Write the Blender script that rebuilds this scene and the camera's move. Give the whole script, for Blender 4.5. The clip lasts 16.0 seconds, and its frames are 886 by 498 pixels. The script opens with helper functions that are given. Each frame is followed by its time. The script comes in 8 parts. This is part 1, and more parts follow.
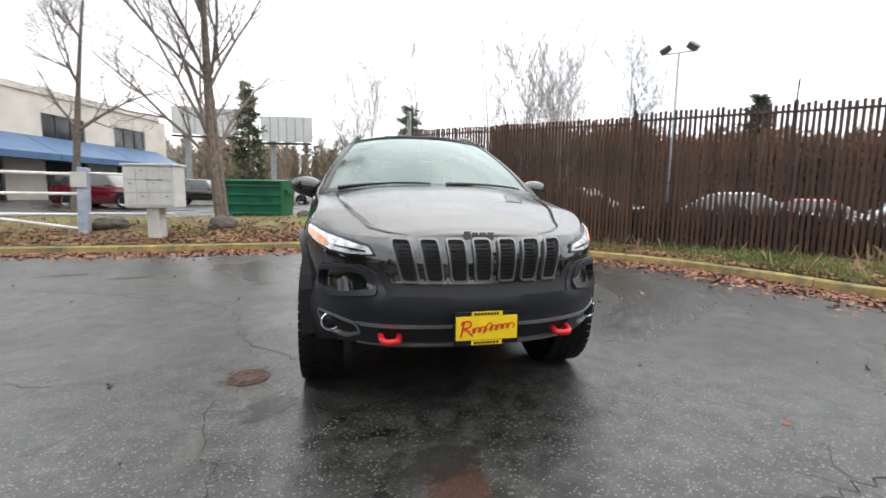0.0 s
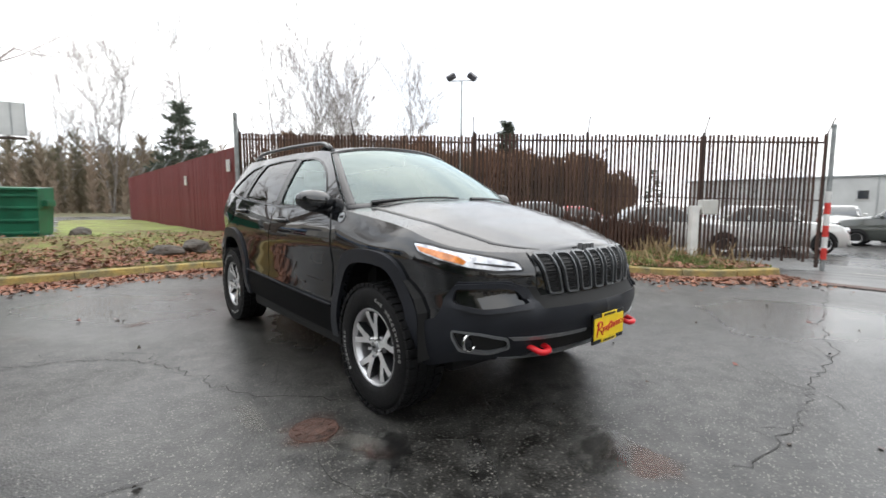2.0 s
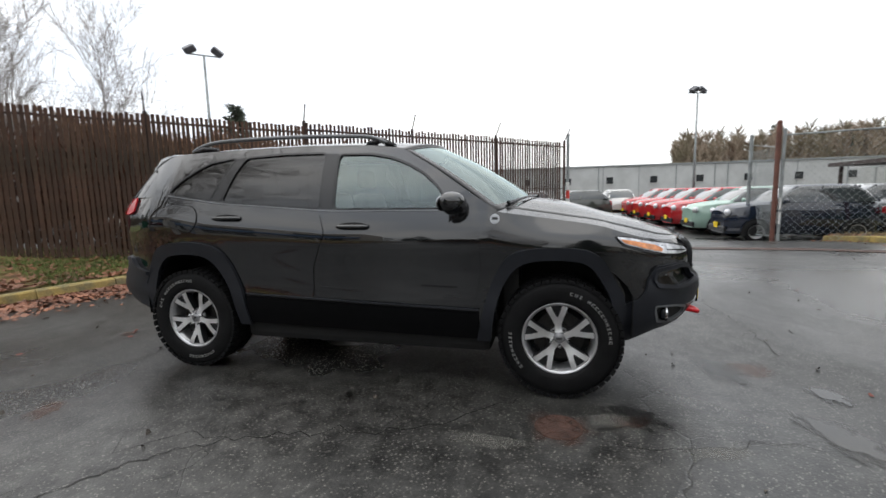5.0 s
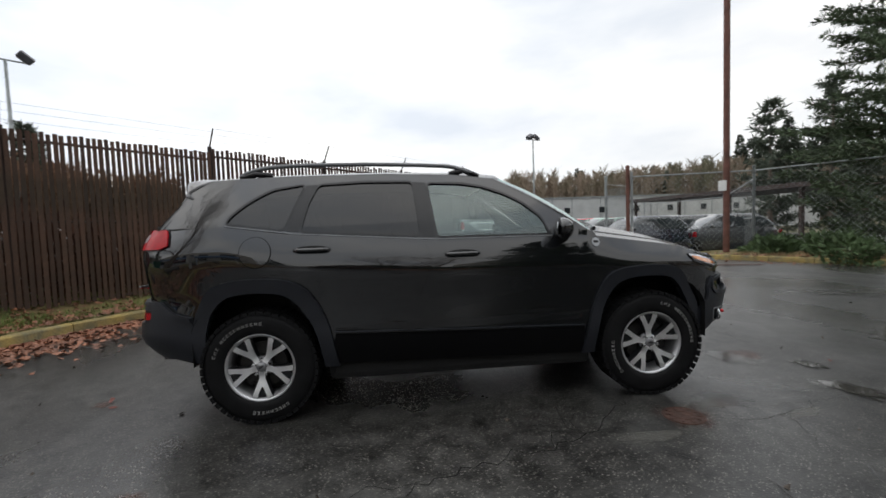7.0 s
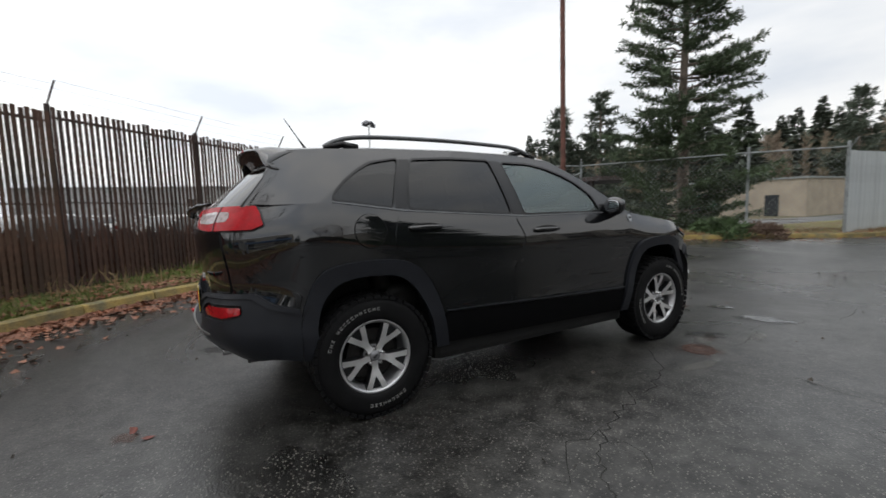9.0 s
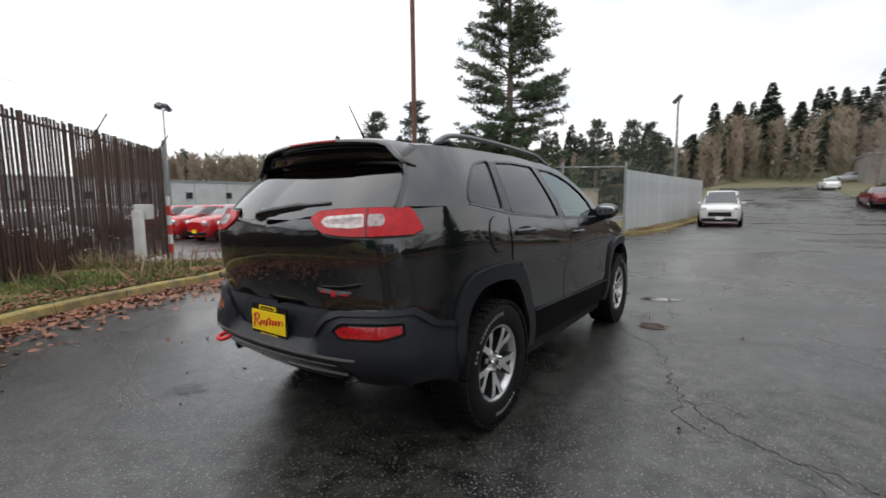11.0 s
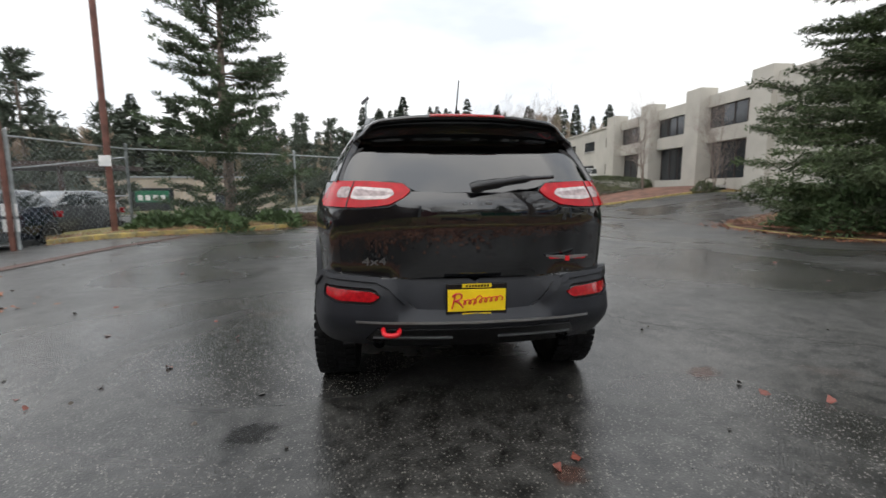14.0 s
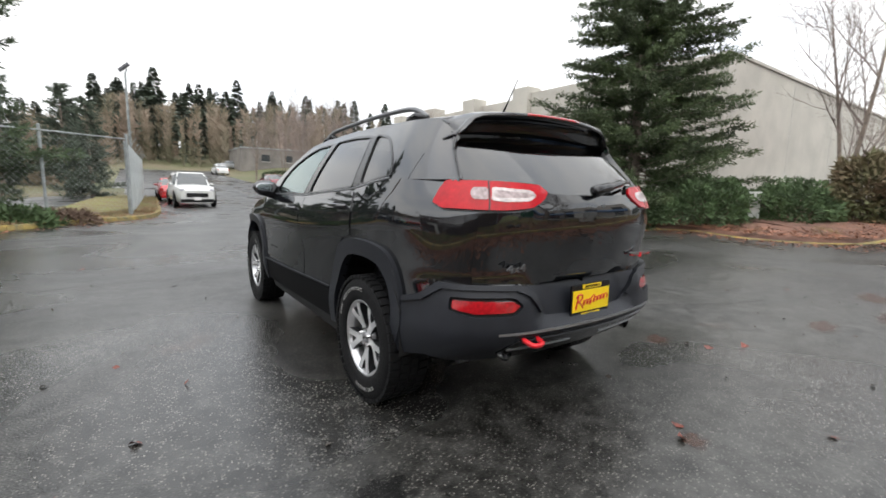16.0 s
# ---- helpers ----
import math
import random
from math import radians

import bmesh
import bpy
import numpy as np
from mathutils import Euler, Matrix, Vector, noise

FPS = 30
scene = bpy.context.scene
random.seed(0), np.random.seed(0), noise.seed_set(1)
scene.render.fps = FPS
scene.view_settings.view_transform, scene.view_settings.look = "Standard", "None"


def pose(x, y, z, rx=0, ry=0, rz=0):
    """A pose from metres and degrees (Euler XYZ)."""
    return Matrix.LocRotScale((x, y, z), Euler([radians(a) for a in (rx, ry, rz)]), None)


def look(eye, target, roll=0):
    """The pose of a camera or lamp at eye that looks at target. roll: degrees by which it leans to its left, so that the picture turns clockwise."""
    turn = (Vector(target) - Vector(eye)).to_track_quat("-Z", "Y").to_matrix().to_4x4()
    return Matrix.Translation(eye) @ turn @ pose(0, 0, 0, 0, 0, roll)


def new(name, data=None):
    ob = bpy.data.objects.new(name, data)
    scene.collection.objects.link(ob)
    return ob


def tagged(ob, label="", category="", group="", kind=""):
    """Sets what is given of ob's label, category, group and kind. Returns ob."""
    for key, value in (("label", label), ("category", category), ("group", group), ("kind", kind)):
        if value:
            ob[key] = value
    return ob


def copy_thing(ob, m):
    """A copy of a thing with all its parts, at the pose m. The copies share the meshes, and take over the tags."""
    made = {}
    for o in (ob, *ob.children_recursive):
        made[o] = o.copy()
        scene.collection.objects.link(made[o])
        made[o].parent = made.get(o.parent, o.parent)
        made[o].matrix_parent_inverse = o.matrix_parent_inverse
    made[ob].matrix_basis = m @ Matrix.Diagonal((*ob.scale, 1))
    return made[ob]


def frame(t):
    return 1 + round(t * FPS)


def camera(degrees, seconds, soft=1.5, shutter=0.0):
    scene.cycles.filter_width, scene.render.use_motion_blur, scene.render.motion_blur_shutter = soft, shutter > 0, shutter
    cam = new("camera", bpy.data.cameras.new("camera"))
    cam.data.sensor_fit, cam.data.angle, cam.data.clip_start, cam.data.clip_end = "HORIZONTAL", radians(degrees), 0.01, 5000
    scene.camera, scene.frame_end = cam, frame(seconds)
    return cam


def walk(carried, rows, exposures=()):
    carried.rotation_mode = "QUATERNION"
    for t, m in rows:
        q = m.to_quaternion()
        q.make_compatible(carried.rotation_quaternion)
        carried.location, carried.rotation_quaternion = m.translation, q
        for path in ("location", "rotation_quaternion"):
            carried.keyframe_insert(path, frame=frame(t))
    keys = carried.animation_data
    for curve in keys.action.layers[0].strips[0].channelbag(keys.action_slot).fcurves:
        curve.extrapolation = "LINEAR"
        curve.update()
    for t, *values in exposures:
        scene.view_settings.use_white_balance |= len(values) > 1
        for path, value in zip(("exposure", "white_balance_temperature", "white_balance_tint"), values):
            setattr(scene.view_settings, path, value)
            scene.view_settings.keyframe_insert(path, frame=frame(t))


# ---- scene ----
cam = camera(90.4, 16.0, soft=1.6, shutter=0.35)

PATH = [
    (0, (-0.64, -4.236, 1.164), (-0.209, -2.297, 0.923), 0.7),
    (0.5, (-1.022, -4.131, 1.178), (-0.359, -2.265, 0.904), 0.1),
    (1, (-1.442, -3.997, 1.191), (-0.535, -2.232, 0.935), 1.1),
    (1.5, (-1.839, -3.769, 1.197), (-0.753, -2.102, 0.988), 0.1),
    (2, (-2.204, -3.504, 1.193), (-0.905, -1.996, 0.998), 0.2),
    (2.5, (-2.516, -3.203, 1.192), (-1.087, -1.821, 0.977), -2.1),
    (3, (-2.785, -2.882, 1.214), (-1.228, -1.654, 0.958), -1.65),
    (3.5, (-3.066, -2.504, 1.235), (-1.381, -1.454, 0.993), -3.6),
    (4, (-3.258, -2.125, 1.243), (-1.496, -1.203, 1.053), -3.6),
    (4.2, (-3.334, -1.960, 1.255), (-1.528, -1.128, 1.050), -2.8),
    (6.3, (-3.855, -0.244, 1.292), (-1.864, -0.169, 1.117), -2.5),
    (6.5, (-3.867, -0.044, 1.291), (-1.873, -0.044, 1.139), -2.3),
    (7, (-3.852, 0.411, 1.289), (-1.865, 0.217, 1.171), -2.0),
    (7.5, (-3.791, 0.904, 1.3), (-1.837, 0.511, 1.132), -2.0),
    (8, (-3.688, 1.369, 1.289), (-1.783, 0.787, 1.117), -2.0),
    (8.5, (-3.559, 1.844, 1.286), (-1.718, 1.076, 1.139), -2.5),
    (9, (-3.361, 2.248, 1.28), (-1.622, 1.279, 1.079), -1.8),
    (9.2, (-3.251, 2.396, 1.293), (-1.578, 1.315, 1.111), -1.1),
    (11.3, (-1.845, 3.822, 1.33), (-0.84, 2.105, 1.119), -0.1),
    (11.5, (-1.666, 3.978, 1.3), (-0.781, 2.196, 1.1), 0.3),
    (12, (-1.251, 4.196, 1.298), (-0.534, 2.339, 1.093), -0.2),
    (12.5, (-0.844, 4.362, 1.298), (-0.358, 2.435, 1.069), -0.0),
    (13, (-0.421, 4.441, 1.293), (-0.125, 2.477, 1.058), -0.7),
    (13.5, (0.02, 4.473, 1.28), (0.05, 2.487, 1.04), -0.4),
    (14, (0.43, 4.427, 1.255), (0.196, 2.459, 0.992), -0.1),
    (14.5, (0.829, 4.3, 1.261), (0.342, 2.381, 0.982), 1.3),
    (15, (1.233, 4.142, 1.279), (0.485, 2.309, 0.998), 0.6),
    (15.5, (1.595, 3.918, 1.284), (0.628, 2.183, 1.056), 0.8),
    (16, (1.959, 3.672, 1.273), (0.817, 2.055, 0.993), 1.3),
]
EXPOSURES = [(0, 0.98), (1.0, 0.93), (2.5, 0.90), (3.5, 0.84), (4.2, 0.70), (6.3, 0.06), (8.0, -0.02), (9.2, 0.10), (11.3, 0.36), (13.0, 0.42), (14.0, 0.52), (14.5, 0.72), (15.0, 0.88), (16, 0.94)]
walk(cam, [(t, look(e, g, r)) for t, e, g, r in PATH], EXPOSURES)

# ---- world and light: flat winter overcast, no shadows with an edge ----
world = bpy.data.worlds.new("overcast_sky")
scene.world = world
world.use_nodes = True
wt = world.node_tree
wt.nodes.clear()
w_out = wt.nodes.new("ShaderNodeOutputWorld")
w_bg = wt.nodes.new("ShaderNodeBackground")
w_sky = wt.nodes.new("ShaderNodeTexSky")
w_sky.sky_type = "NISHITA"
w_sky.sun_disc = False
w_sky.sun_elevation = radians(60)
w_sky.sun_rotation = radians(47)
w_sky.air_density, w_sky.dust_density = 1.0, 4.0
w_mul = wt.nodes.new("ShaderNodeMixRGB")
w_mul.blend_type = "MIX"
w_mul.inputs[0].default_value = 0.93
w_tc = wt.nodes.new("ShaderNodeTexCoord")
w_map = wt.nodes.new("ShaderNodeMapping")
w_map.inputs["Scale"].default_value = (1.2, 1.2, 3.5)
w_noise = wt.nodes.new("ShaderNodeTexNoise")
w_noise.inputs["Scale"].default_value = 1.9
w_noise.inputs["Detail"].default_value = 5
w_ramp = wt.nodes.new("ShaderNodeValToRGB")
w_ramp.color_ramp.elements[0].position, w_ramp.color_ramp.elements[0].color = 0.34, (7.3, 7.8, 8.5, 1)
w_ramp.color_ramp.elements[1].position, w_ramp.color_ramp.elements[1].color = 0.62, (10.5, 10.5, 10.4, 1)
wt.links.new(w_tc.outputs["Generated"], w_map.inputs[0])
wt.links.new(w_map.outputs[0], w_noise.inputs["Vector"])
wt.links.new(w_noise.outputs["Fac"], w_ramp.inputs[0])
wt.links.new(w_sky.outputs[0], w_mul.inputs[1])
wt.links.new(w_ramp.outputs[0], w_mul.inputs[2])
# an overcast sky is brighter overhead than at the horizon
w_sep = wt.nodes.new("ShaderNodeSeparateXYZ")
wt.links.new(w_tc.outputs["Generated"], w_sep.inputs[0])
w_up = wt.nodes.new("ShaderNodeMapRange")
w_up.interpolation_type = "SMOOTHSTEP"
for w_i, w_v in enumerate((0.40, 0.95, 1.06, 1.40)):
    w_up.inputs[w_i + 1].default_value = w_v
wt.links.new(w_sep.outputs["Z"], w_up.inputs[0])
w_vec = wt.nodes.new("ShaderNodeVectorMath")
w_vec.operation = "SCALE"
wt.links.new(w_mul.outputs[0], w_vec.inputs[0])
# and brighter on the side where the sun stands behind the cloud
w_dot = wt.nodes.new("ShaderNodeVectorMath")
w_dot.operation = "DOT_PRODUCT"
w_dot.inputs[1].default_value = (0.62, 0.60, 0.50)
wt.links.new(w_tc.outputs["Generated"], w_dot.inputs[0])
w_glow = wt.nodes.new("ShaderNodeMath")
w_glow.operation = "MULTIPLY_ADD"
w_glow.inputs[1].default_value, w_glow.inputs[2].default_value = 0.22, 0.96
wt.links.new(w_dot.outputs["Value"], w_glow.inputs[0])
w_both = wt.nodes.new("ShaderNodeMath")
w_both.operation = "MULTIPLY"
wt.links.new(w_up.outputs[0], w_both.inputs[0])
wt.links.new(w_glow.outputs[0], w_both.inputs[1])
wt.links.new(w_both.outputs[0], w_vec.inputs["Scale"])
wt.links.new(w_vec.outputs[0], w_bg.inputs[0])
w_bg.inputs[1].default_value = 0.1
wt.links.new(w_bg.outputs[0], w_out.inputs[0])

sun = new("sun", bpy.data.lights.new("sun", "SUN"))
sun.data.energy, sun.data.angle, sun.data.color = 0.5, radians(100), (1.0, 0.97, 0.93)
sun.matrix_world = look((4, 5, 20), (0, 0, 0))

# ---- materials ----
def nodes_of(name):
    m = bpy.data.materials.new(name)
    m.use_nodes = True
    return m, m.node_tree, m.node_tree.nodes["Principled BSDF"]


def mat(name, col, rough=0.6, metal=0.0, var=0.2, scale=3.0, bump=0.0, bscale=60.0, coat=0.0, spec=0.5, rvar=0.0, piece=0.0, stain=None):
    """A surface with colour that varies at two scales, fine relief and uneven gloss. piece: how far each piece differs."""
    m, t, p = nodes_of(name)
    n, l = t.nodes, t.links
    tc = n.new("ShaderNodeTexCoord")
    big, fine = n.new("ShaderNodeTexNoise"), n.new("ShaderNodeTexNoise")
    big.inputs["Scale"].default_value, big.inputs["Detail"].default_value = scale, 4
    fine.inputs["Scale"].default_value, fine.inputs["Detail"].default_value = bscale, 3
    l.new(tc.outputs["Object"], big.inputs["Vector"])
    l.new(tc.outputs["Object"], fine.inputs["Vector"])
    mix = n.new("ShaderNodeMixRGB")
    lo = [c * (1 - var) for c in col]
    hi = [min(1, c * (1 + var)) for c in col]
    if stain:
        lo = stain
    mix.inputs[1].default_value, mix.inputs[2].default_value = (*lo, 1), (*hi, 1)
    ramp = n.new("ShaderNodeMapRange")
    ramp.inputs[1].default_value, ramp.inputs[2].default_value = 0.32, 0.68
    l.new(big.outputs["Fac"], ramp.inputs[0])
    l.new(ramp.outputs[0], mix.inputs[0])
    grain = n.new("ShaderNodeMixRGB")
    grain.blend_type = "OVERLAY"
    grain.inputs[0].default_value = min(1.0, var * 1.5)
    l.new(mix.outputs[0], grain.inputs[1])
    l.new(fine.outputs["Fac"], grain.inputs[2])
    out = grain.outputs[0]
    if piece:
        info = n.new("ShaderNodeObjectInfo")
        hs = n.new("ShaderNodeHueSaturation")
        mr = n.new("ShaderNodeMapRange")
        mr.inputs[3].default_value, mr.inputs[4].default_value = 1 - piece, 1 + piece
        l.new(info.outputs["Random"], mr.inputs[0])
        l.new(mr.outputs[0], hs.inputs["Value"])
        l.new(out, hs.inputs["Color"])
        out = hs.outputs[0]
    l.new(out, p.inputs["Base Color"])
    p.inputs["Metallic"].default_value = metal
    p.inputs["Specular IOR Level"].default_value = spec
    if coat:
        p.inputs["Coat Weight"].default_value, p.inputs["Coat Roughness"].default_value = coat, 0.03
    if rvar:
        mr = n.new("ShaderNodeMapRange")
        mr.inputs[3].default_value, mr.inputs[4].default_value = max(0.02, rough - rvar), rough + rvar
        l.new(big.outputs["Fac"], mr.inputs[0])
        l.new(mr.outputs[0], p.inputs["Roughness"])
    else:
        p.inputs["Roughness"].default_value = rough
    if bump:
        b = n.new("ShaderNodeBump")
        b.inputs["Strength"].default_value, b.inputs["Distance"].default_value = bump, 0.02
        l.new(fine.outputs["Fac"], b.inputs["Height"])
        l.new(b.outputs[0], p.inputs["Normal"])
    return m


def glass(name, tint, ior=1.5, gloss=(1, 1, 1)):
    """A thin pane: tinted see-through with a mirror gloss that grows at a slant."""
    m, t, p = nodes_of(name)
    n, l = t.nodes, t.links
    n.remove(p)
    tr, gl, mx, fr = n.new("ShaderNodeBsdfTransparent"), n.new("ShaderNodeBsdfGlossy"), n.new("ShaderNodeMixShader"), n.new("ShaderNodeFresnel")
    tr.inputs[0].default_value = (*tint, 1)
    gl.inputs["Roughness"].default_value = 0.015
    gl.inputs[0].default_value = (*gloss, 1)
    fr.inputs[0].default_value = ior
    l.new(fr.outputs[0], mx.inputs[0])
    l.new(tr.outputs[0], mx.inputs[1])
    l.new(gl.outputs[0], mx.inputs[2])
    l.new(mx.outputs[0], n["Material Output"].inputs[0])
    return m


def asphalt(name):
    """Wet old asphalt: pale aggregate in dark binder, wetter sheets with less roughness, cracks and patches."""
    m, t, p = nodes_of(name)
    n, l = t.nodes, t.links
    tc = n.new("ShaderNodeTexCoord")

    def noise_at(s, d=3, dist=0.0):
        k = n.new("ShaderNodeTexNoise")
        k.inputs["Scale"].default_value, k.inputs["Detail"].default_value, k.inputs["Distortion"].default_value = s, d, dist
        l.new(tc.outputs["Object"], k.inputs["Vector"])
        return k.outputs["Fac"]

    def ranged(v, a, b, c, d):
        k = n.new("ShaderNodeMapRange")
        for i, x in enumerate((a, b, c, d)):
            k.inputs[i + 1].default_value = x
        l.new(v, k.inputs[0])
        return k.outputs[0]

    stones = n.new("ShaderNodeTexVoronoi")
    stones.inputs["Scale"].default_value = 88
    l.new(tc.outputs["Object"], stones.inputs["Vector"])
    sep = n.new("ShaderNodeSeparateColor")
    l.new(stones.outputs["Color"], sep.inputs[0])
    chosen = ranged(sep.outputs[0], 0.68, 1.0, 0.0, 1.0)
    chip = ranged(stones.outputs["Distance"], 0.34, 0.52, 1.0, 0.0)
    pale = n.new("ShaderNodeMath")
    pale.operation = "MULTIPLY"
    l.new(chosen, pale.inputs[0])
    l.new(chip, pale.inputs[1])
    base = n.new("ShaderNodeMixRGB")
    base.inputs[1].default_value, base.inputs[2].default_value = (0.0125, 0.0122, 0.0115, 1), (0.040, 0.0392, 0.0365, 1)
    l.new(ranged(noise_at(0.45, 6, 0.7), 0.30, 0.70, 0.0, 1.0), base.inputs[0])
    grit = n.new("ShaderNodeMixRGB")
    grit.blend_type = "OVERLAY"
    grit.inputs[0].default_value = 0.75
    l.new(base.outputs[0], grit.inputs[1])
    l.new(noise_at(38, 4), grit.inputs[2])
    blotch = n.new("ShaderNodeMixRGB")
    blotch.blend_type = "OVERLAY"
    blotch.inputs[0].default_value = 0.8
    l.new(grit.outputs[0], blotch.inputs[1])
    l.new(ranged(noise_at(7, 5, 0.4), 0.30, 0.70, 0.0, 1.0), blotch.inputs[2])
    spk = n.new("ShaderNodeMixRGB")
    spk.inputs[2].default_value = (0.180, 0.172, 0.154, 1)
    l.new(blotch.outputs[0], spk.inputs[1])
    l.new(pale.outputs[0], spk.inputs[0])
    # rusty tints where leaves have lain
    rust = n.new("ShaderNodeMixRGB")
    rust.inputs[2].default_value = (0.085, 0.045, 0.030, 1)
    l.new(spk.outputs[0], rust.inputs[1])
    l.new(ranged(noise_at(0.9, 4, 0.3), 0.66, 0.80, 0.0, 0.55), rust.inputs[0])
    # long cracks
    warp = n.new("ShaderNodeTexNoise")
    warp.inputs["Scale"].default_value, warp.inputs["Detail"].default_value = 1.1, 5
    l.new(tc.outputs["Object"], warp.inputs["Vector"])
    add = n.new("ShaderNodeMixRGB")
    add.blend_type = "ADD"
    add.inputs[0].default_value = 0.9
    l.new(tc.outputs["Object"], add.inputs[1])
    l.new(warp.outputs["Color"], add.inputs[2])
    cr = n.new("ShaderNodeTexVoronoi")
    cr.feature = "DISTANCE_TO_EDGE"
    cr.inputs["Scale"].default_value = 0.28
    l.new(add.outputs[0], cr.inputs["Vector"])
    crack = ranged(cr.outputs["Distance"], 0.0, 0.0025, 0.45, 0.0)
    some = ranged(noise_at(0.25, 2), 0.46, 0.56, 0.0, 1.0)
    cm = n.new("ShaderNodeMath")
    cm.operation = "MULTIPLY"
    l.new(crack, cm.inputs[0])
    l.new(some, cm.inputs[1])
    ck = n.new("ShaderNodeMixRGB")
    ck.inputs[2].default_value = (0.012, 0.012, 0.012, 1)
    l.new(rust.outputs[0], ck.inputs[1])
    l.new(cm.outputs[0], ck.inputs[0])
    l.new(ck.outputs[0], p.inputs["Base Color"])
    wet = ranged(noise_at(0.30, 6, 0.9), 0.36, 0.64, 0.19, 0.46)
    l.new(wet, p.inputs["Roughness"])
    p.inputs["Specular IOR Level"].default_value = 0.58
    b = n.new("ShaderNodeBump")
    b.inputs["Strength"].default_value, b.inputs["Distance"].default_value = 0.22, 0.005
    l.new(stones.outputs["Distance"], b.inputs["Height"])
    b2 = n.new("ShaderNodeBump")
    b2.inputs["Strength"].default_value, b2.inputs["Distance"].default_value = 0.35, 0.01
    b2.invert = True
    l.new(cm.outputs[0], b2.inputs["Height"])
    l.new(b.outputs[0], b2.inputs["Normal"])
    l.new(b2.outputs[0], p.inputs["Normal"])
    return m


M_ASPHALT = asphalt("wet_asphalt")
M_GRASS = mat("wet_grass_soil", (0.115, 0.125, 0.030), 0.85, var=0.5, scale=1.6, bump=0.7, bscale=45, stain=(0.13, 0.065, 0.032))
M_MULCH = mat("wet_bark_mulch", (0.135, 0.066, 0.044), 0.85, var=0.45, scale=1.8, bump=0.7, bscale=40)
M_BLADE = mat("grass_blades", (0.11, 0.15, 0.035), 0.7, var=0.4, scale=1.4)
M_DRYBLADE = mat("dry_grass", (0.26, 0.19, 0.10), 0.8, var=0.35, scale=2)
M_MOSSKERB = mat("mossy_concrete", (0.27, 0.195, 0.058), 0.8, var=0.4, stain=(0.15, 0.135, 0.075), scale=5, bump=0.5, bscale=50, piece=0.15)
M_CONC = mat("tilt_up_concrete", (0.43, 0.405, 0.355), 0.85, var=0.10, scale=0.6, bump=0.1, bscale=25)
M_CONC2 = mat("pale_concrete", (0.45, 0.44, 0.42), 0.8, var=0.15, scale=3, bump=0.2)
M_STUCCO = mat("cream_stucco", (0.60, 0.55, 0.48), 0.85, var=0.10, scale=0.9, bump=0.15)
M_METALWALL = mat("grey_metal_wall", (0.52, 0.53, 0.52), 0.6, var=0.10, scale=0.7)
M_BEIGE = mat("beige_wall", (0.40, 0.34, 0.27), 0.8, var=0.12, scale=0.8)
M_AWN = mat("blue_awning", (0.060, 0.120, 0.225), 0.5, var=0.15, scale=2)
M_DARKWIN = mat("dark_window", (0.03, 0.034, 0.038), 0.06, var=0.1, spec=0.8)
M_GALV = mat("galvanised_steel", (0.42, 0.44, 0.44), 0.45, 0.7, var=0.2, scale=6)
M_GALVDULL = mat("dull_galvanised", (0.30, 0.32, 0.32), 0.6, 0.3, var=0.25, scale=6)
M_SLAT = mat("rusty_brown_slat", (0.052, 0.026, 0.018), 0.7, var=0.35, scale=5, bump=0.2, piece=0.35)
M_SLATDENSE = mat("weathered_brown_slat", (0.072, 0.034, 0.022), 0.75, var=0.40, scale=2.2, bump=0.2, piece=0.30, stain=(0.034, 0.024, 0.013))
M_FRAIL = mat("dark_fence_steel", (0.045, 0.030, 0.026), 0.6, 0.2, var=0.3)
M_RED = mat("red_brown_slat", (0.17, 0.022, 0.022), 0.65, var=0.2, scale=1.2, bump=0.1, piece=0.12)
M_WHITESLAT = mat("pale_grey_slat", (0.50, 0.53, 0.53), 0.6, var=0.12, scale=2, piece=0.1)
M_BARK = mat("grey_bark", (0.17, 0.135, 0.11), 0.9, var=0.35, scale=9, bump=0.6, bscale=40)
M_BARK2 = mat("far_twigs", (0.21, 0.17, 0.15), 0.9, var=0.25, scale=3)
M_NEEDLE = mat("pine_needles", (0.060, 0.088, 0.042), 0.75, var=0.45, scale=1.3)
M_SPRUCE = mat("spruce_needles", (0.050, 0.072, 0.026), 0.75, var=0.55, scale=1.1)
# needle green greyed and lightened: distance haze is put into the colour
M_FARNEEDLE = mat("hazed_far_conifers", (0.070, 0.088, 0.062), 0.85, var=0.35, scale=0.3)
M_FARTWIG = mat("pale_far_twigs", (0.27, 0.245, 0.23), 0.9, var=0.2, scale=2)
# brush paled in its own colour to stand for the haze of distance
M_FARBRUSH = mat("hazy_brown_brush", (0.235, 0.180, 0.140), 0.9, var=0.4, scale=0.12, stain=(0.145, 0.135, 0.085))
M_BRUSH = mat("bare_brush", (0.17, 0.115, 0.085), 0.9, var=0.3, scale=0.3)
M_WOODFLOOR = mat("woodland_floor", (0.095, 0.075, 0.045), 0.9, var=0.4, scale=0.12, bump=0.3, bscale=2, stain=(0.075, 0.085, 0.03))
M_LAUREL = mat("brown_green_laurel", (0.085, 0.095, 0.040), 0.8, var=0.4, scale=0.8, stain=(0.13, 0.085, 0.05))
M_BUSH = mat("juniper", (0.065, 0.105, 0.040), 0.75, var=0.4, scale=2)
M_HEDGE = mat("clipped_hedge", (0.060, 0.075, 0.032), 0.75, var=0.4, scale=2)
M_LEAFA = mat("wet_brown_leaves", (0.22, 0.090, 0.048), 0.55, var=0.5, scale=3)
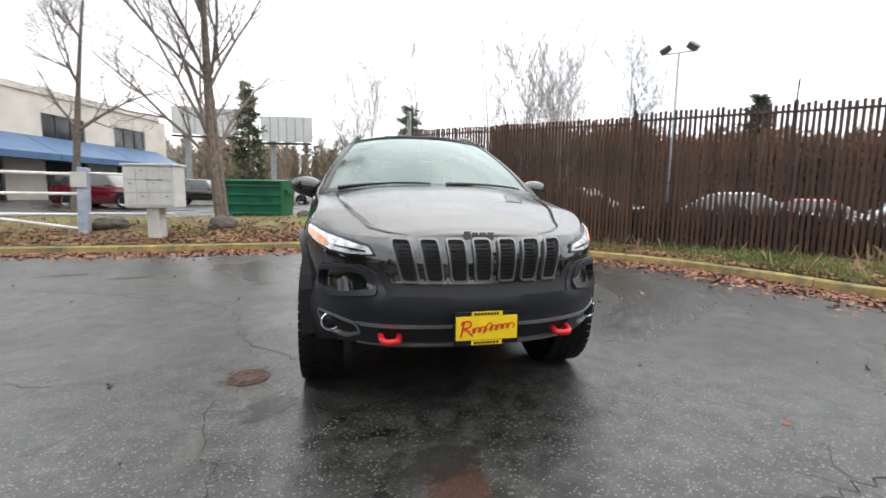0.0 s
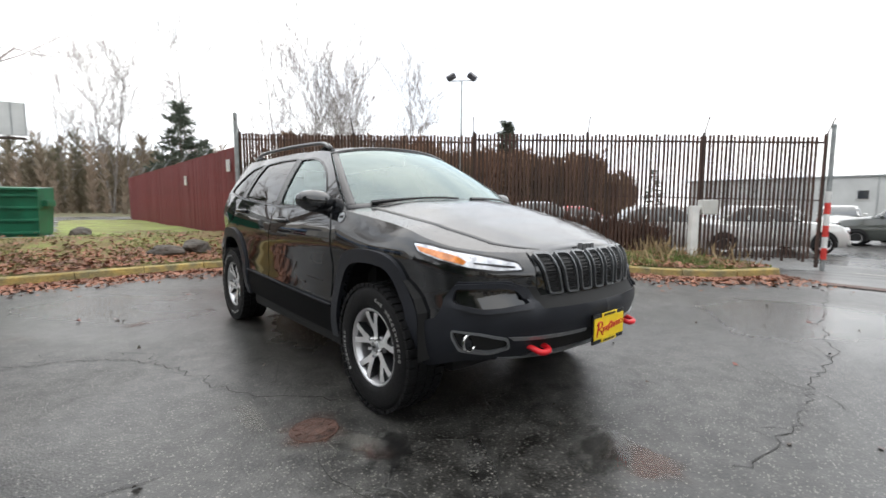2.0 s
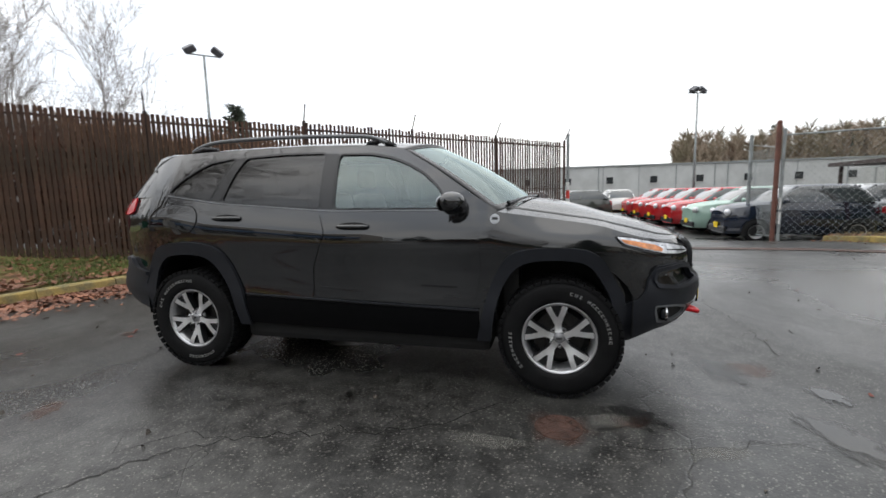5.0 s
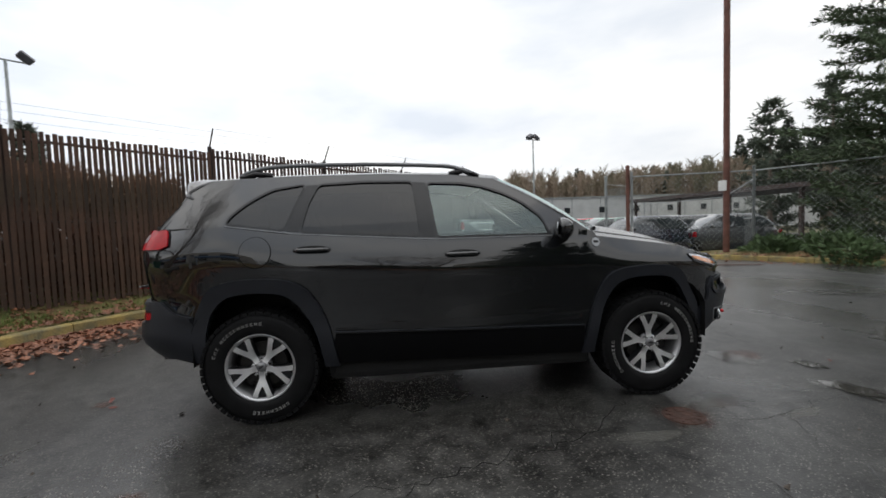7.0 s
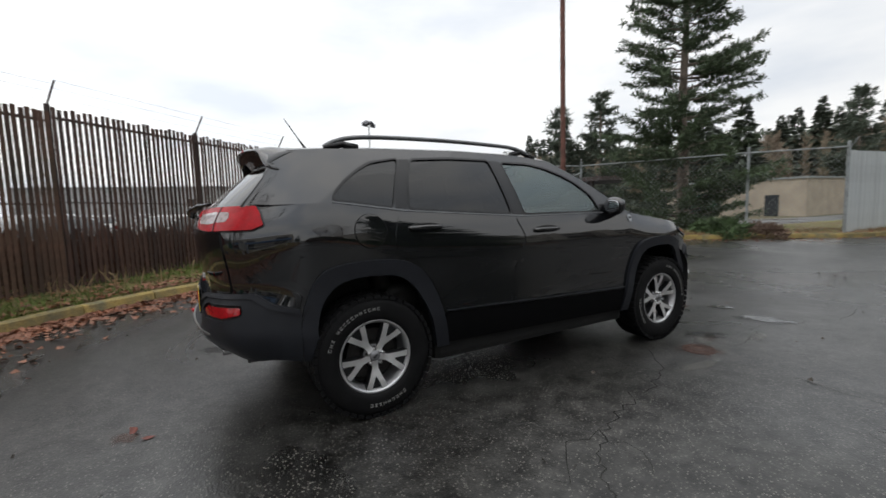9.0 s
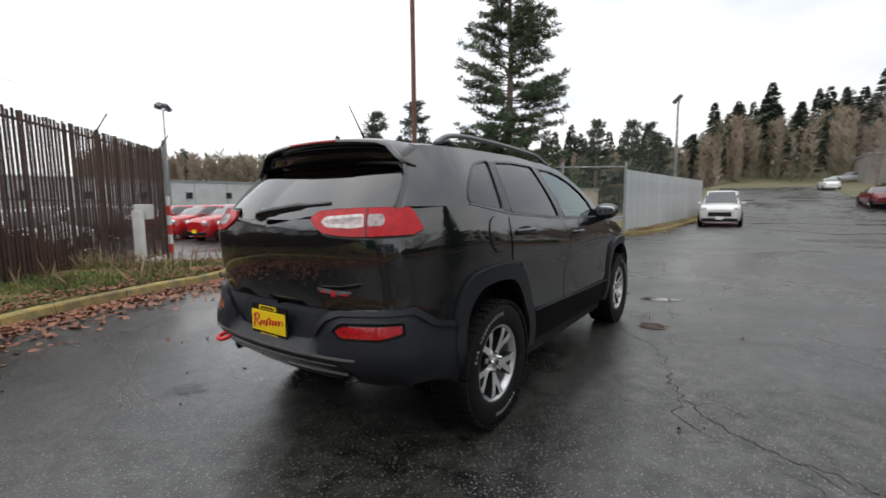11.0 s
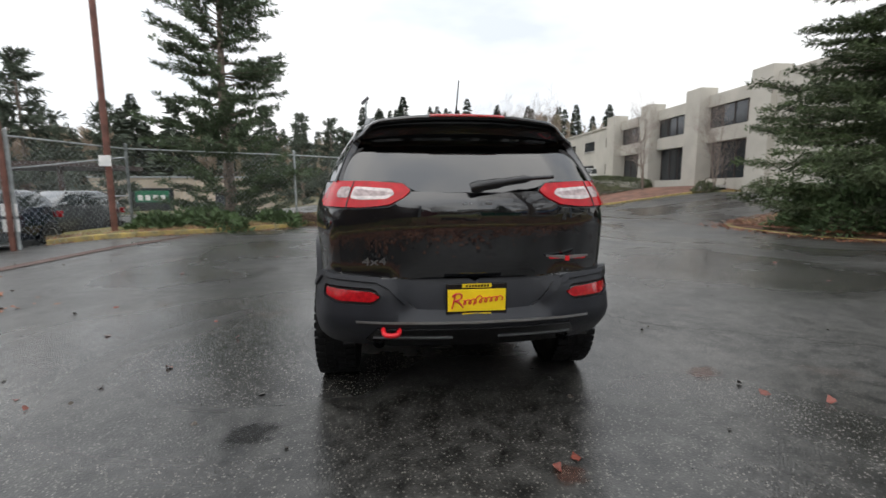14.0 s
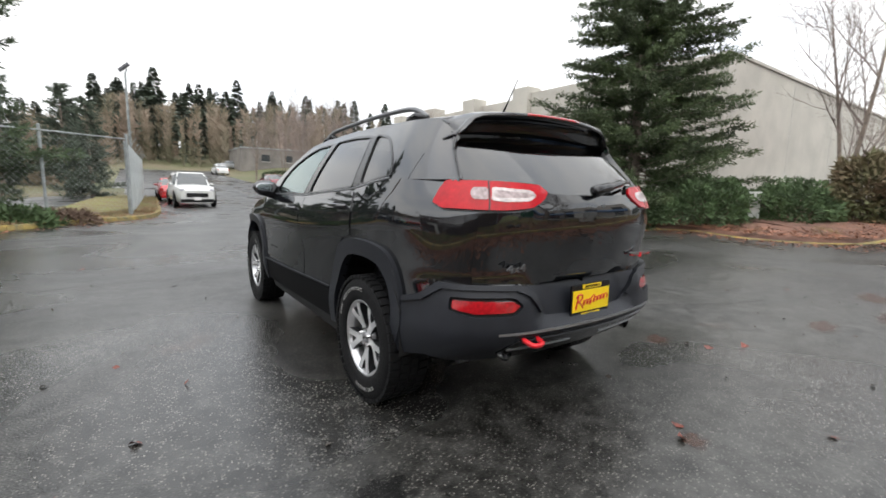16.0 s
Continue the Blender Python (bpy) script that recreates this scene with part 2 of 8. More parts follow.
M_LEAFRED = mat("red_leaves", (0.15, 0.036, 0.022), 0.5, var=0.3, scale=6)
M_ROCK = mat("basalt_rock", (0.065, 0.054, 0.044), 0.8, var=0.4, scale=4, bump=0.6, bscale=14)
M_GREEN = mat("green_dumpster_paint", (0.010, 0.13, 0.065), 0.5, var=0.25, scale=2.5, rvar=0.1)
M_BOX = mat("pale_grey_paint", (0.55, 0.55, 0.52), 0.5, var=0.12, scale=3)
M_WHITE = mat("white_paint", (0.72, 0.72, 0.70), 0.5, var=0.12, scale=4)
M_BLUEGREY = mat("blue_grey_paint", (0.36, 0.42, 0.50), 0.5, var=0.2, scale=6)
M_RUSTPOLE = mat("rust_red_pole", (0.14, 0.058, 0.042), 0.7, var=0.3, scale=4, bump=0.2)
M_IRON = mat("rusty_cast_iron", (0.075, 0.040, 0.030), 0.6, 0.3, var=0.4, scale=14, bump=0.5, bscale=90)
M_SIGNRED = mat("red_sign", (0.62, 0.05, 0.04), 0.45, var=0.1)
M_LAMPGREY = mat("lamp_housing", (0.10, 0.10, 0.11), 0.5, 0.4, var=0.2)


# ---- mesh helpers ----
def link_bm(name, bm, material, smooth=False):
    me = bpy.data.meshes.new(name)
    bm.normal_update()
    bm.to_mesh(me)
    bm.free()
    for m in material if isinstance(material, (list, tuple)) else (material,):
        me.materials.append(m)
    if smooth:
        for f in me.polygons:
            f.use_smooth = True
    return new(name, me)


def part(name, bm, material, parent, label="", smooth=False):
    ob = link_bm(name, bm, material, smooth)
    ob.parent = parent
    if label:
        ob["label"] = label
    return ob


def raw(name, verts, faces, material, parent=None, smooth=False):
    me = bpy.data.meshes.new(name)
    me.from_pydata([tuple(v) for v in verts], [], faces)
    me.materials.append(material)
    if smooth:
        for f in me.polygons:
            f.use_smooth = True
    ob = new(name, me)
    if parent:
        ob.parent = parent
    return ob


def empty(name, m=None):
    ob = new(name)
    if m:
        ob.matrix_world = m
    return ob


def box(bm, x0, x1, y0, y1, z0, z1, bevel=0.0, m=None):
    r = bmesh.ops.create_cube(bm, size=1)
    vs = r["verts"]
    for v in vs:
        v.co = Vector((x0 + (v.co.x + 0.5) * (x1 - x0), y0 + (v.co.y + 0.5) * (y1 - y0), z0 + (v.co.z + 0.5) * (z1 - z0)))
    if bevel:
        es = list({e for v in vs for e in v.link_edges})
        out = bmesh.ops.bevel(bm, geom=es, offset=bevel, segments=2, affect="EDGES", profile=0.6)
        vs = list({v for f in out["faces"] for v in f.verts} | {v for v in vs if v.is_valid})
    if m:
        bmesh.ops.transform(bm, matrix=m, verts=[v for v in vs if v.is_valid])
    return bm


def tube(bm, pts, radii, n=8, caps=True):
    """A round bar along a line of points."""
    pts = [Vector(p) for p in pts]
    if not isinstance(radii, (list, tuple)):
        radii = [radii] * len(pts)
    rings = []
    for i, p in enumerate(pts):
        d = (pts[min(i + 1, len(pts) - 1)] - pts[max(i - 1, 0)]).normalized()
        a = d.orthogonal().normalized() if i == 0 else (prev - prev.dot(d) * d).normalized()
        prev = a
        b = d.cross(a)
        rings.append([bm.verts.new(p + radii[i] * (math.cos(2 * math.pi * k / n) * a + math.sin(2 * math.pi * k / n) * b)) for k in range(n)])
    for r, s in zip(rings, rings[1:]):
        for k in range(n):
            bm.faces.new((r[k], r[(k + 1) % n], s[(k + 1) % n], s[k]))
    if caps and n > 2:
        bm.faces.new(rings[0][::-1])
        bm.faces.new(rings[-1])
    return bm


def lathe(bm, prof, n=32, axis="X", sweep=2 * math.pi):
    """Turns a profile of (along, radius) round the axis."""
    rings = []
    full = abs(sweep - 2 * math.pi) < 1e-6
    for k in range(n if full else n + 1):
        a = sweep * k / n
        c, s = math.cos(a), math.sin(a)
        ring = []
        for h, r in prof:
            ring.append(bm.verts.new((h, r * c, r * s) if axis == "X" else (r * c, r * s, h)))
        rings.append(ring)
    for i in range(len(rings) if full else len(rings) - 1):
        r, q = rings[i], rings[(i + 1) % len(rings)]
        for k in range(len(prof) - 1):
            bm.faces.new((r[k], q[k], q[k + 1], r[k + 1]))
    return bm


def terrain(x, y):
    """Height of the land: level yard, a lower car lot, a drive that climbs to the offices, a road and woods that rise far off."""
    def ss(a, b, v):
        s = min(1, max(0, (v - a) / (b - a)))
        return s * s * (3 - 2 * s)
    h = -0.22 * ss(7.5, 11.0, x) * (1 - ss(4, 10, -y - 12 + (x - 10) * 0))
    h += 1.15 * ss(11.0, 22.0, -x) * ss(-1, 8, -y) + 0.35 * ss(11, 16, -x) * (1 - ss(-1, 8, -y))
    h += 0.05 * max(0, -y - 26) * ss(26, 45, -y) * (1 - ss(3, 12, x))
    h -= 1.0 * ss(16, 46, -y) * ss(5, 15, x)
    h += 0.30 * ss(5.4, 9.0, y) * (1 - ss(0.6, 6, x))
    far = math.hypot(x, y)
    h += 5.0 * ss(70, 170, far) * ss(0, 60, -y)
    return h

# ---- car materials ----
def car_paint(name, col, rain=True):
    """Clear-coated paint with fine beads of rain."""
    m, t, p = nodes_of(name)
    n, l = t.nodes, t.links
    p.inputs["Base Color"].default_value = (*col, 1)
    p.inputs["Roughness"].default_value = 0.25
    p.inputs["Specular IOR Level"].default_value = 0.0
    p.inputs["Coat Weight"].default_value, p.inputs["Coat Roughness"].default_value = 1.0, 0.035
    p.inputs["Coat IOR"].default_value = 1.84
    tc = n.new("ShaderNodeTexCoord")
    v = n.new("ShaderNodeTexVoronoi")
    v.inputs["Scale"].default_value = 70
    l.new(tc.outputs["Object"], v.inputs["Vector"])
    mr = n.new("ShaderNodeMapRange")
    mr.inputs[1].default_value, mr.inputs[2].default_value, mr.inputs[3].default_value, mr.inputs[4].default_value = 0.0, 0.28, 1.0, 0.0
    l.new(v.outputs["Distance"], mr.inputs[0])
    nz = n.new("ShaderNodeTexNoise")
    nz.inputs["Scale"].default_value = 5
    l.new(tc.outputs["Object"], nz.inputs["Vector"])
    k = n.new("ShaderNodeMath")
    k.operation = "MULTIPLY"
    l.new(mr.outputs[0], k.inputs[0])
    # beads sit on surfaces that face the sky
    g = n.new("ShaderNodeNewGeometry")
    sx = n.new("ShaderNodeSeparateXYZ")
    l.new(g.outputs["Normal"], sx.inputs[0])
    up = n.new("ShaderNodeMapRange")
    up.inputs[1].default_value, up.inputs[2].default_value = 0.80, 0.97
    l.new(sx.outputs["Z"], up.inputs[0])
    l.new(up.outputs[0], k.inputs[1])
    b = n.new("ShaderNodeBump")
    b.inputs["Strength"].default_value, b.inputs["Distance"].default_value = 0.7, 0.003
    l.new(k.outputs[0], b.inputs["Height"])
    l.new(b.outputs[0], p.inputs["Coat Normal"])
    # the wet film blurs the gloss of level panels; light scattered by the drops is painted as grey in the base colour
    ro = n.new("ShaderNodeMapRange")
    ro.inputs[3].default_value, ro.inputs[4].default_value = 0.03, 0.17
    l.new(up.outputs[0], ro.inputs[0])
    l.new(ro.outputs[0], p.inputs["Coat Roughness"])
    patchy = n.new("ShaderNodeMapRange")
    patchy.inputs[1].default_value, patchy.inputs[2].default_value = 0.40, 0.62
    l.new(nz.outputs["Fac"], patchy.inputs[0])
    wetm = n.new("ShaderNodeMath")
    wetm.operation = "MULTIPLY"
    l.new(patchy.outputs[0], wetm.inputs[0])
    l.new(k.outputs[0], wetm.inputs[1])
    cm = n.new("ShaderNodeMixRGB")
    cm.inputs[1].default_value, cm.inputs[2].default_value = (*col, 1), (0.15, 0.15, 0.15, 1)
    l.new(wetm.outputs[0], cm.inputs[0])
    l.new(cm.outputs[0], p.inputs["Base Color"])
    return m


M_PAINT = car_paint("black_car_paint", (0.0065, 0.0072, 0.0085))
M_CLAD = mat("grey_black_plastic", (0.013, 0.0145, 0.019), 0.46, var=0.15, scale=9, bump=0.12, bscale=400, rvar=0.06, spec=0.36)
# darker copy of the cladding plastic, with the sill's shade put into its colour
M_SILL = mat("shaded_sill_plastic", (0.004, 0.004, 0.0045), 0.6, var=0.1, scale=9, spec=0.06)
M_HUB = mat("dark_hub", (0.30, 0.30, 0.31), 0.35, 0.7, var=0.1, scale=20)
M_TRIM = mat("black_trim", (0.005, 0.005, 0.006), 0.25, var=0.1, scale=9)
M_WELL = mat("dark_underbody", (0.006, 0.006, 0.006), 0.8, var=0.2, scale=5)
M_SATIN = mat("satin_grey_metal", (0.30, 0.31, 0.32), 0.32, 0.8, var=0.1, scale=9)
M_GRILLE = mat("grey_grille_satin", (0.13, 0.135, 0.14), 0.38, 0.7, var=0.1, scale=9)
M_RAIL = mat("grey_roof_rail", (0.16, 0.165, 0.17), 0.4, 0.6, var=0.1, scale=9)
M_ALLOY = mat("machined_alloy", (0.96, 0.96, 0.97), 0.47, 1.0, var=0.10, scale=12, rvar=0.12)
M_RIM = mat("dull_rim_alloy", (0.55, 0.55, 0.56), 0.34, 0.8, var=0.1, scale=12)
M_POCKET = mat("dark_alloy_pocket", (0.014, 0.0145, 0.016), 0.45, 0.2, var=0.2, scale=8)
M_TYRE = mat("wet_tyre_rubber", (0.0065, 0.0065, 0.007), 0.6, var=0.3, scale=14, bump=0.2, bscale=120, rvar=0.1, spec=0.18)
M_LETTER = mat("white_raised_rubber", (0.30, 0.30, 0.29), 0.6, var=0.15, scale=30)
M_DISC = mat("steel_brake_disc", (0.040, 0.038, 0.037), 0.5, 0.7, var=0.2, scale=20)
M_GLASS = glass("green_tinted_glass", (0.74, 0.84, 0.81), 2.1, (0.88, 1.0, 0.98))
M_WS = glass("windscreen_glass", (0.24, 0.28, 0.28), 2.0, (0.86, 1.0, 0.98))
M_PRIV = glass("dark_privacy_glass", (0.030, 0.033, 0.037), 1.6)
M_TAILRED = mat("red_lamp_lens", (0.34, 0.003, 0.008), 0.18, var=0.2, scale=18, spec=0.3)
M_BACK = glass("dark_tailgate_glass", (0.030, 0.033, 0.037), 1.75)
_p = [x for x in M_TAILRED.node_tree.nodes if x.type == "BSDF_PRINCIPLED"][0]
_p.inputs["Emission Color"].default_value = (1.0, 0.012, 0.030, 1)
_p.inputs["Emission Strength"].default_value = 0.04
M_TAILCLR = mat("clear_lamp_loop", (0.50, 0.44, 0.43), 0.12, var=0.2, scale=30, coat=1.0)
M_REV = mat("milky_lamp_glass", (0.34, 0.27, 0.27), 0.15, var=0.3, scale=40)
M_REFL = mat("dark_red_reflector", (0.36, 0.007, 0.012), 0.12, var=0.2, scale=60, coat=1.0)
M_HEAD = mat("clear_headlamp", (0.60, 0.61, 0.64), 0.15, 0.3, var=0.4, scale=26, coat=1.0)
M_AMBER = mat("amber_lens", (0.66, 0.22, 0.05), 0.10, var=0.2, scale=30, coat=1.0)
M_SMOKE = mat("smoked_lamp_glass", (0.012, 0.013, 0.015), 0.16, var=0.6, scale=16, spec=0.28)
M_HOOK = mat("red_tow_hook", (0.62, 0.012, 0.02), 0.35, var=0.1, scale=12)
M_PLATE = mat("yellow_plate", (0.85, 0.60, 0.010), 0.4, var=0.06, scale=12)
M_PLRED = mat("red_ink", (0.55, 0.02, 0.02), 0.5, var=0.05)
M_CHROME = mat("chrome", (0.80, 0.80, 0.80), 0.08, 1.0, var=0.05)
M_MIRROR = mat("mirror_silver", (0.30, 0.31, 0.32), 0.04, 1.0, var=0.05)
M_SEAT = mat("dark_leather", (0.020, 0.019, 0.018), 0.5, var=0.2, scale=8, bump=0.2)
M_DASH = mat("dark_dashboard", (0.022, 0.022, 0.023), 0.6, var=0.15, scale=8)

# ---- ground ----
def spline(pts, n=12):
    """A smooth line through points."""
    out = []
    P = [Vector(p) for p in pts]
    for i in range(len(P) - 1):
        a, b, c, d = P[max(i - 1, 0)], P[i], P[i + 1], P[min(i + 2, len(P) - 1)]
        for k in range(n):
            t = k / n
            out.append(0.5 * ((2 * b) + (c - a) * t + (2 * a - 5 * b + 4 * c - d) * t * t + (3 * b - a - 3 * c + d) * t ** 3))
    out.append(P[-1])
    return out


def ground_sheet():
    """One sheet from the yard to the horizon, fine near the middle."""
    ax = [0.0]
    step = 0.8
    while ax[-1] < 900:
        ax.append(ax[-1] + step)
        step *= 1.0 if ax[-1] < 40 else 1.16
    line = [-a for a in ax[:0:-1]] + ax
    n = len(line)
    verts = [(x, y, terrain(x, y)) for y in line for x in line]
    faces = [(j * n + i, j * n + i + 1, (j + 1) * n + i + 1, (j + 1) * n + i) for j in range(n - 1) for i in range(n - 1)]
    ob = raw("ground", verts, faces, M_ASPHALT, smooth=True)
    ob.data.materials.append(M_WOODFLOOR)
    for f in ob.data.polygons:
        c = f.center
        road = abs(c.x + 4.5 + 0.02 * c.y) < 6.5 and -82 < c.y
        if (c.y < -34 and not road and c.x > -24) or c.y > 38 or math.hypot(c.x, c.y) > 75 and not (road and c.y > -82) or c.x < -62:
            f.material_index = 1
    return tagged(ob, "wet grey asphalt yard with pale aggregate and cracks", "ground", kind="structure")


ground_sheet()

KERB_N = [(-16, 5.0), (-9, 5.15), (-5, 5.25), (-2.5, 5.45), (-0.4, 5.55), (1.2, 5.25), (2.6, 4.6), (3.8, 3.6), (4.7, 2.3), (5.25, 0.9), (5.5, -0.2), (6.1, -1.0), (7.2, -1.6)]
KERB_S = [(9.0, -7.6), (7.4, -8.6), (6.2, -9.3), (5.0, -10.2), (3.9, -11.4), (2.9, -12.6), (1.75, -13.7), (1.25, -15.2), (1.0, -18), (0.8, -24), (0.5, -32)]
KERB_W = [(-30, 1.6), (-18, 1.5), (-13.5, 1.2), (-12.2, 0.2), (-11.9, -1.5), (-12.4, -3.2), (-11.6, -4.8), (-10.9, -6.2), (-10.9, -8.0), (-11.2, -9.6), (-12.4, -10.6), (-15.5, -11.3), (-20, -11.6)]
KERB_H = [(-30, -22.5), (-22, -23.0), (-15.5, -24.0), (-12.8, -26.0), (-11.2, -30), (-10.5, -36), (-10.2, -44)]


def kerb(name, line, height, width, side, label, groupname):
    """Kerb stones set end to end along a line; side: +1 when the planted land lies to the left of the line."""
    pts = spline([(x, y, 0) for x, y in line], 14)
    run, length, cuts = [0.0], 0.0, []
    for a, b in zip(pts, pts[1:]):
        length += (b - a).length
        run.append(length)
    count = max(3, int(length / 0.92))
    thing = tagged(empty(name), label, "kerb", groupname, "structure")

    def at(s):
        for i in range(len(run) - 1):
            if run[i + 1] >= s:
                f = (s - run[i]) / max(1e-6, run[i + 1] - run[i])
                return pts[i].lerp(pts[i + 1], f), (pts[i + 1] - pts[i]).normalized()
        return pts[-1], (pts[-1] - pts[-2]).normalized()
    for k in range(count):
        s0, s1 = k * length / count + 0.006, (k + 1) * length / count - 0.006
        verts = []
        for s in (s0, (s0 + s1) / 2, s1):
            p, d = at(s)
            nrm = Vector((-d.y, d.x, 0)) * side
            z = terrain(p.x, p.y)
            for off, h in ((0.0, -0.05), (0.02, height - 0.02), (0.045, height), (width, height), (width, -0.05)):
                verts.append(p + nrm * off + Vector((0, 0, z + h + random.uniform(-0.004, 0.004))))
        faces = []
        for r in range(2):
            for c in range(4):
                f = (r * 5 + c, (r + 1) * 5 + c, (r + 1) * 5 + c + 1, r * 5 + c + 1)
                faces.append(f if side > 0 else f[::-1])
        faces += [(0, 1, 2, 3, 4), (14, 13, 12, 11, 10)]
        raw("kerb_stone", verts, faces, M_MOSSKERB, thing)
    return pts


def verge(name, line, side, depth, rise, material, label, inset=0.12, rows=14, lift=0.11):
    """Planted land behind a kerb, swept back from it and gently mounded."""
    pts = spline([(x, y, 0) for x, y in line], 14)
    cols = len(pts)
    verts = []
    for r in range(rows + 1):
        f = r / rows
        for i, p in enumerate(pts):
            d = (pts[min(i + 1, cols - 1)] - pts[max(i - 1, 0)]).normalized()
            nrm = Vector((-d.y, d.x, 0)) * side
            q = p + nrm * (inset + f * depth)
            z = terrain(q.x, q.y) + lift + rise * min(1, f * depth / 2.5) + 0.035 * noise.noise((q.x * 0.8, q.y * 0.8, 3)) * min(1, r / 3)
            verts.append((q.x, q.y, z))
    faces = []
    for r in range(rows):
        for i in range(cols - 1):
            f = (r * cols + i, r * cols + i + 1, (r + 1) * cols + i + 1, (r + 1) * cols + i)
            faces.append(f if side > 0 else f[::-1])
    ob = raw(name, verts, faces, material, smooth=True)
    return tagged(ob, label, "verge", kind="structure")


KN = kerb("kerb_north", KERB_N, 0.13, 0.14, 1, "worn mossy concrete kerb along the leafy verge", "kerbs")
KS = kerb("kerb_south", KERB_S, 0.13, 0.14, 1, "mossy yellowed concrete kerb below the pine", "kerbs")
KW = kerb("kerb_west", KERB_W, 0.035, 0.14, -1, "low leaf-strewn concrete kerb round the spruce bed", "kerbs")
KH = kerb("kerb_hedge", KERB_H, 0.13, 0.14, -1, "concrete kerb round the hedge island", "kerbs")
verge("verge_north", KERB_N, 1, 3.6, 0.10, M_GRASS, "damp grass verge strewn with brown leaves")
verge("verge_south", KERB_S, 1, 3.0, 0.10, M_GRASS, "rough grass and leaf litter along the fence")
verge("bed_west", KERB_W, -1, 6.0, 0.12, M_MULCH, "needle-strewn planting bed under the spruce", rows=16, lift=0.03)
verge("bed_hedge", KERB_H, -1, 5.0, 0.30, M_MULCH, "leafy planted island with a hedge")


def lawn(name, x0, x1, y0, y1, label):
    nx, ny = 16, 40
    v = []
    for j in range(ny + 1):
        for i in range(nx + 1):
            x, y = x0 + (x1 - x0) * i / nx + 0.25 * noise.noise((j * 0.3, 1, 1)) * (1 - i / nx), y0 + (y1 - y0) * j / ny
            v.append((x, y, terrain(x, y) + 0.12 + 0.05 * noise.noise((x * 0.7, y * 0.5, 2))))
    k = nx + 1
    ob = raw(name, v, [(j * k + i, j * k + i + 1, (j + 1) * k + i + 1, (j + 1) * k + i) for j in range(ny) for i in range(nx)], M_LAWN, smooth=True)
    tagged(ob, label, "lawn", kind="structure")


M_LAWN = mat("wet_green_lawn", (0.17, 0.22, 0.045), 0.8, var=0.4, scale=1.2, bump=0.7, bscale=60, stain=(0.12, 0.09, 0.03))
lawn("lawn_strip", -2.4, 0.95, 8.4, 25.5, "green lawn strip along the red fence")


# ---- fences ----
def fence_slats(name, p0, p1, z0, z1, height, mslat, mrail, label, posts, pitch=0.105, width=0.066, ragged=0.10, arms=True, gaps=0.0, back=1):
    """Chain-link fence with upright slats, top and middle rails, posts and barbed-wire arms."""
    thing = tagged(empty(name), label, "fence", "yard fences", "structure")
    a, b = Vector((*p0, z0)), Vector((*p1, z1))
    d = b - a
    L = Vector((d.x, d.y, 0)).length
    u = d / L
    out = Vector((u.y, -u.x, 0)).normalized()
    ang = math.atan2(u.y, u.x)
    rnd = random.Random(len(name) * 7 + int(L * 10))
    bm = bmesh.new()
    box(bm, -width / 2, width / 2, -0.007, 0.007, 0, 1)
    mesh_a = bpy.data.meshes.new("slat")
    bm.to_mesh(mesh_a)
    bm.free()
    mesh_a.materials.append(mslat)
    n = int(L / pitch)
    rest = []
    for k in range(n):
        s = (k + 0.5) * L / n
        if rnd.random() < gaps:
            continue
        h = height + rnd.uniform(-ragged, ragged * 0.5)
        base = rnd.uniform(0.02, 0.10)
        tilt = rnd.gauss(0, 0.0018)
        p = a + u * s
        m = Matrix.Translation(p + Vector((0, 0, base)) + out * rnd.uniform(-0.006, 0.006)) @ Matrix.Rotation(ang, 4, "Z") @ Matrix.Rotation(tilt, 4, "Y") @ Matrix.Diagonal((rnd.uniform(0.85, 1.05), 1, h - base, 1))
        if len(rest) < 290:
            ob = new("slat", mesh_a)
            ob.parent = thing
            ob.matrix_local = m
            rest.append(ob)
    for z, r in ((0.12, 0.012), (height * 0.5, 0.012), (height - 0.14, 0.024)):
        bm = bmesh.new()
        tube(bm, [a + Vector((0, 0, z)) - out * 0.03 * back, b + Vector((0, 0, z)) - out * 0.03 * back], r, 6)
        part("rail", bm, mrail, thing)
    for s in posts:
        p = a + u * (s * L) - out * 0.045 * back
        bm = bmesh.new()
        tube(bm, [p - Vector((0, 0, 0.1)), p + Vector((0, 0, height + 0.05))], 0.038, 10)
        post = part("post", bm, mrail, thing)
        if arms:
            bm = bmesh.new()
            tip = p + Vector((0, 0, height + 0.36)) + out * 0.22
            tube(bm, [p + Vector((0, 0, height + 0.02)), tip], 0.014, 5)
            part("barb_arm", bm, mrail, post)
    if arms:
        for f in (0.35, 0.7, 1.0):
            bm = bmesh.new()
            lift = Vector((0, 0, height + 0.02 + 0.34 * f)) + out * 0.22 * f - out * 0.045
            tube(bm, [a + lift, (a + b) / 2 + lift - Vector((0, 0, 0.02)), b + lift], 0.0018, 4)
            part("barbed_wire", bm, mrail, thing)
    return thing


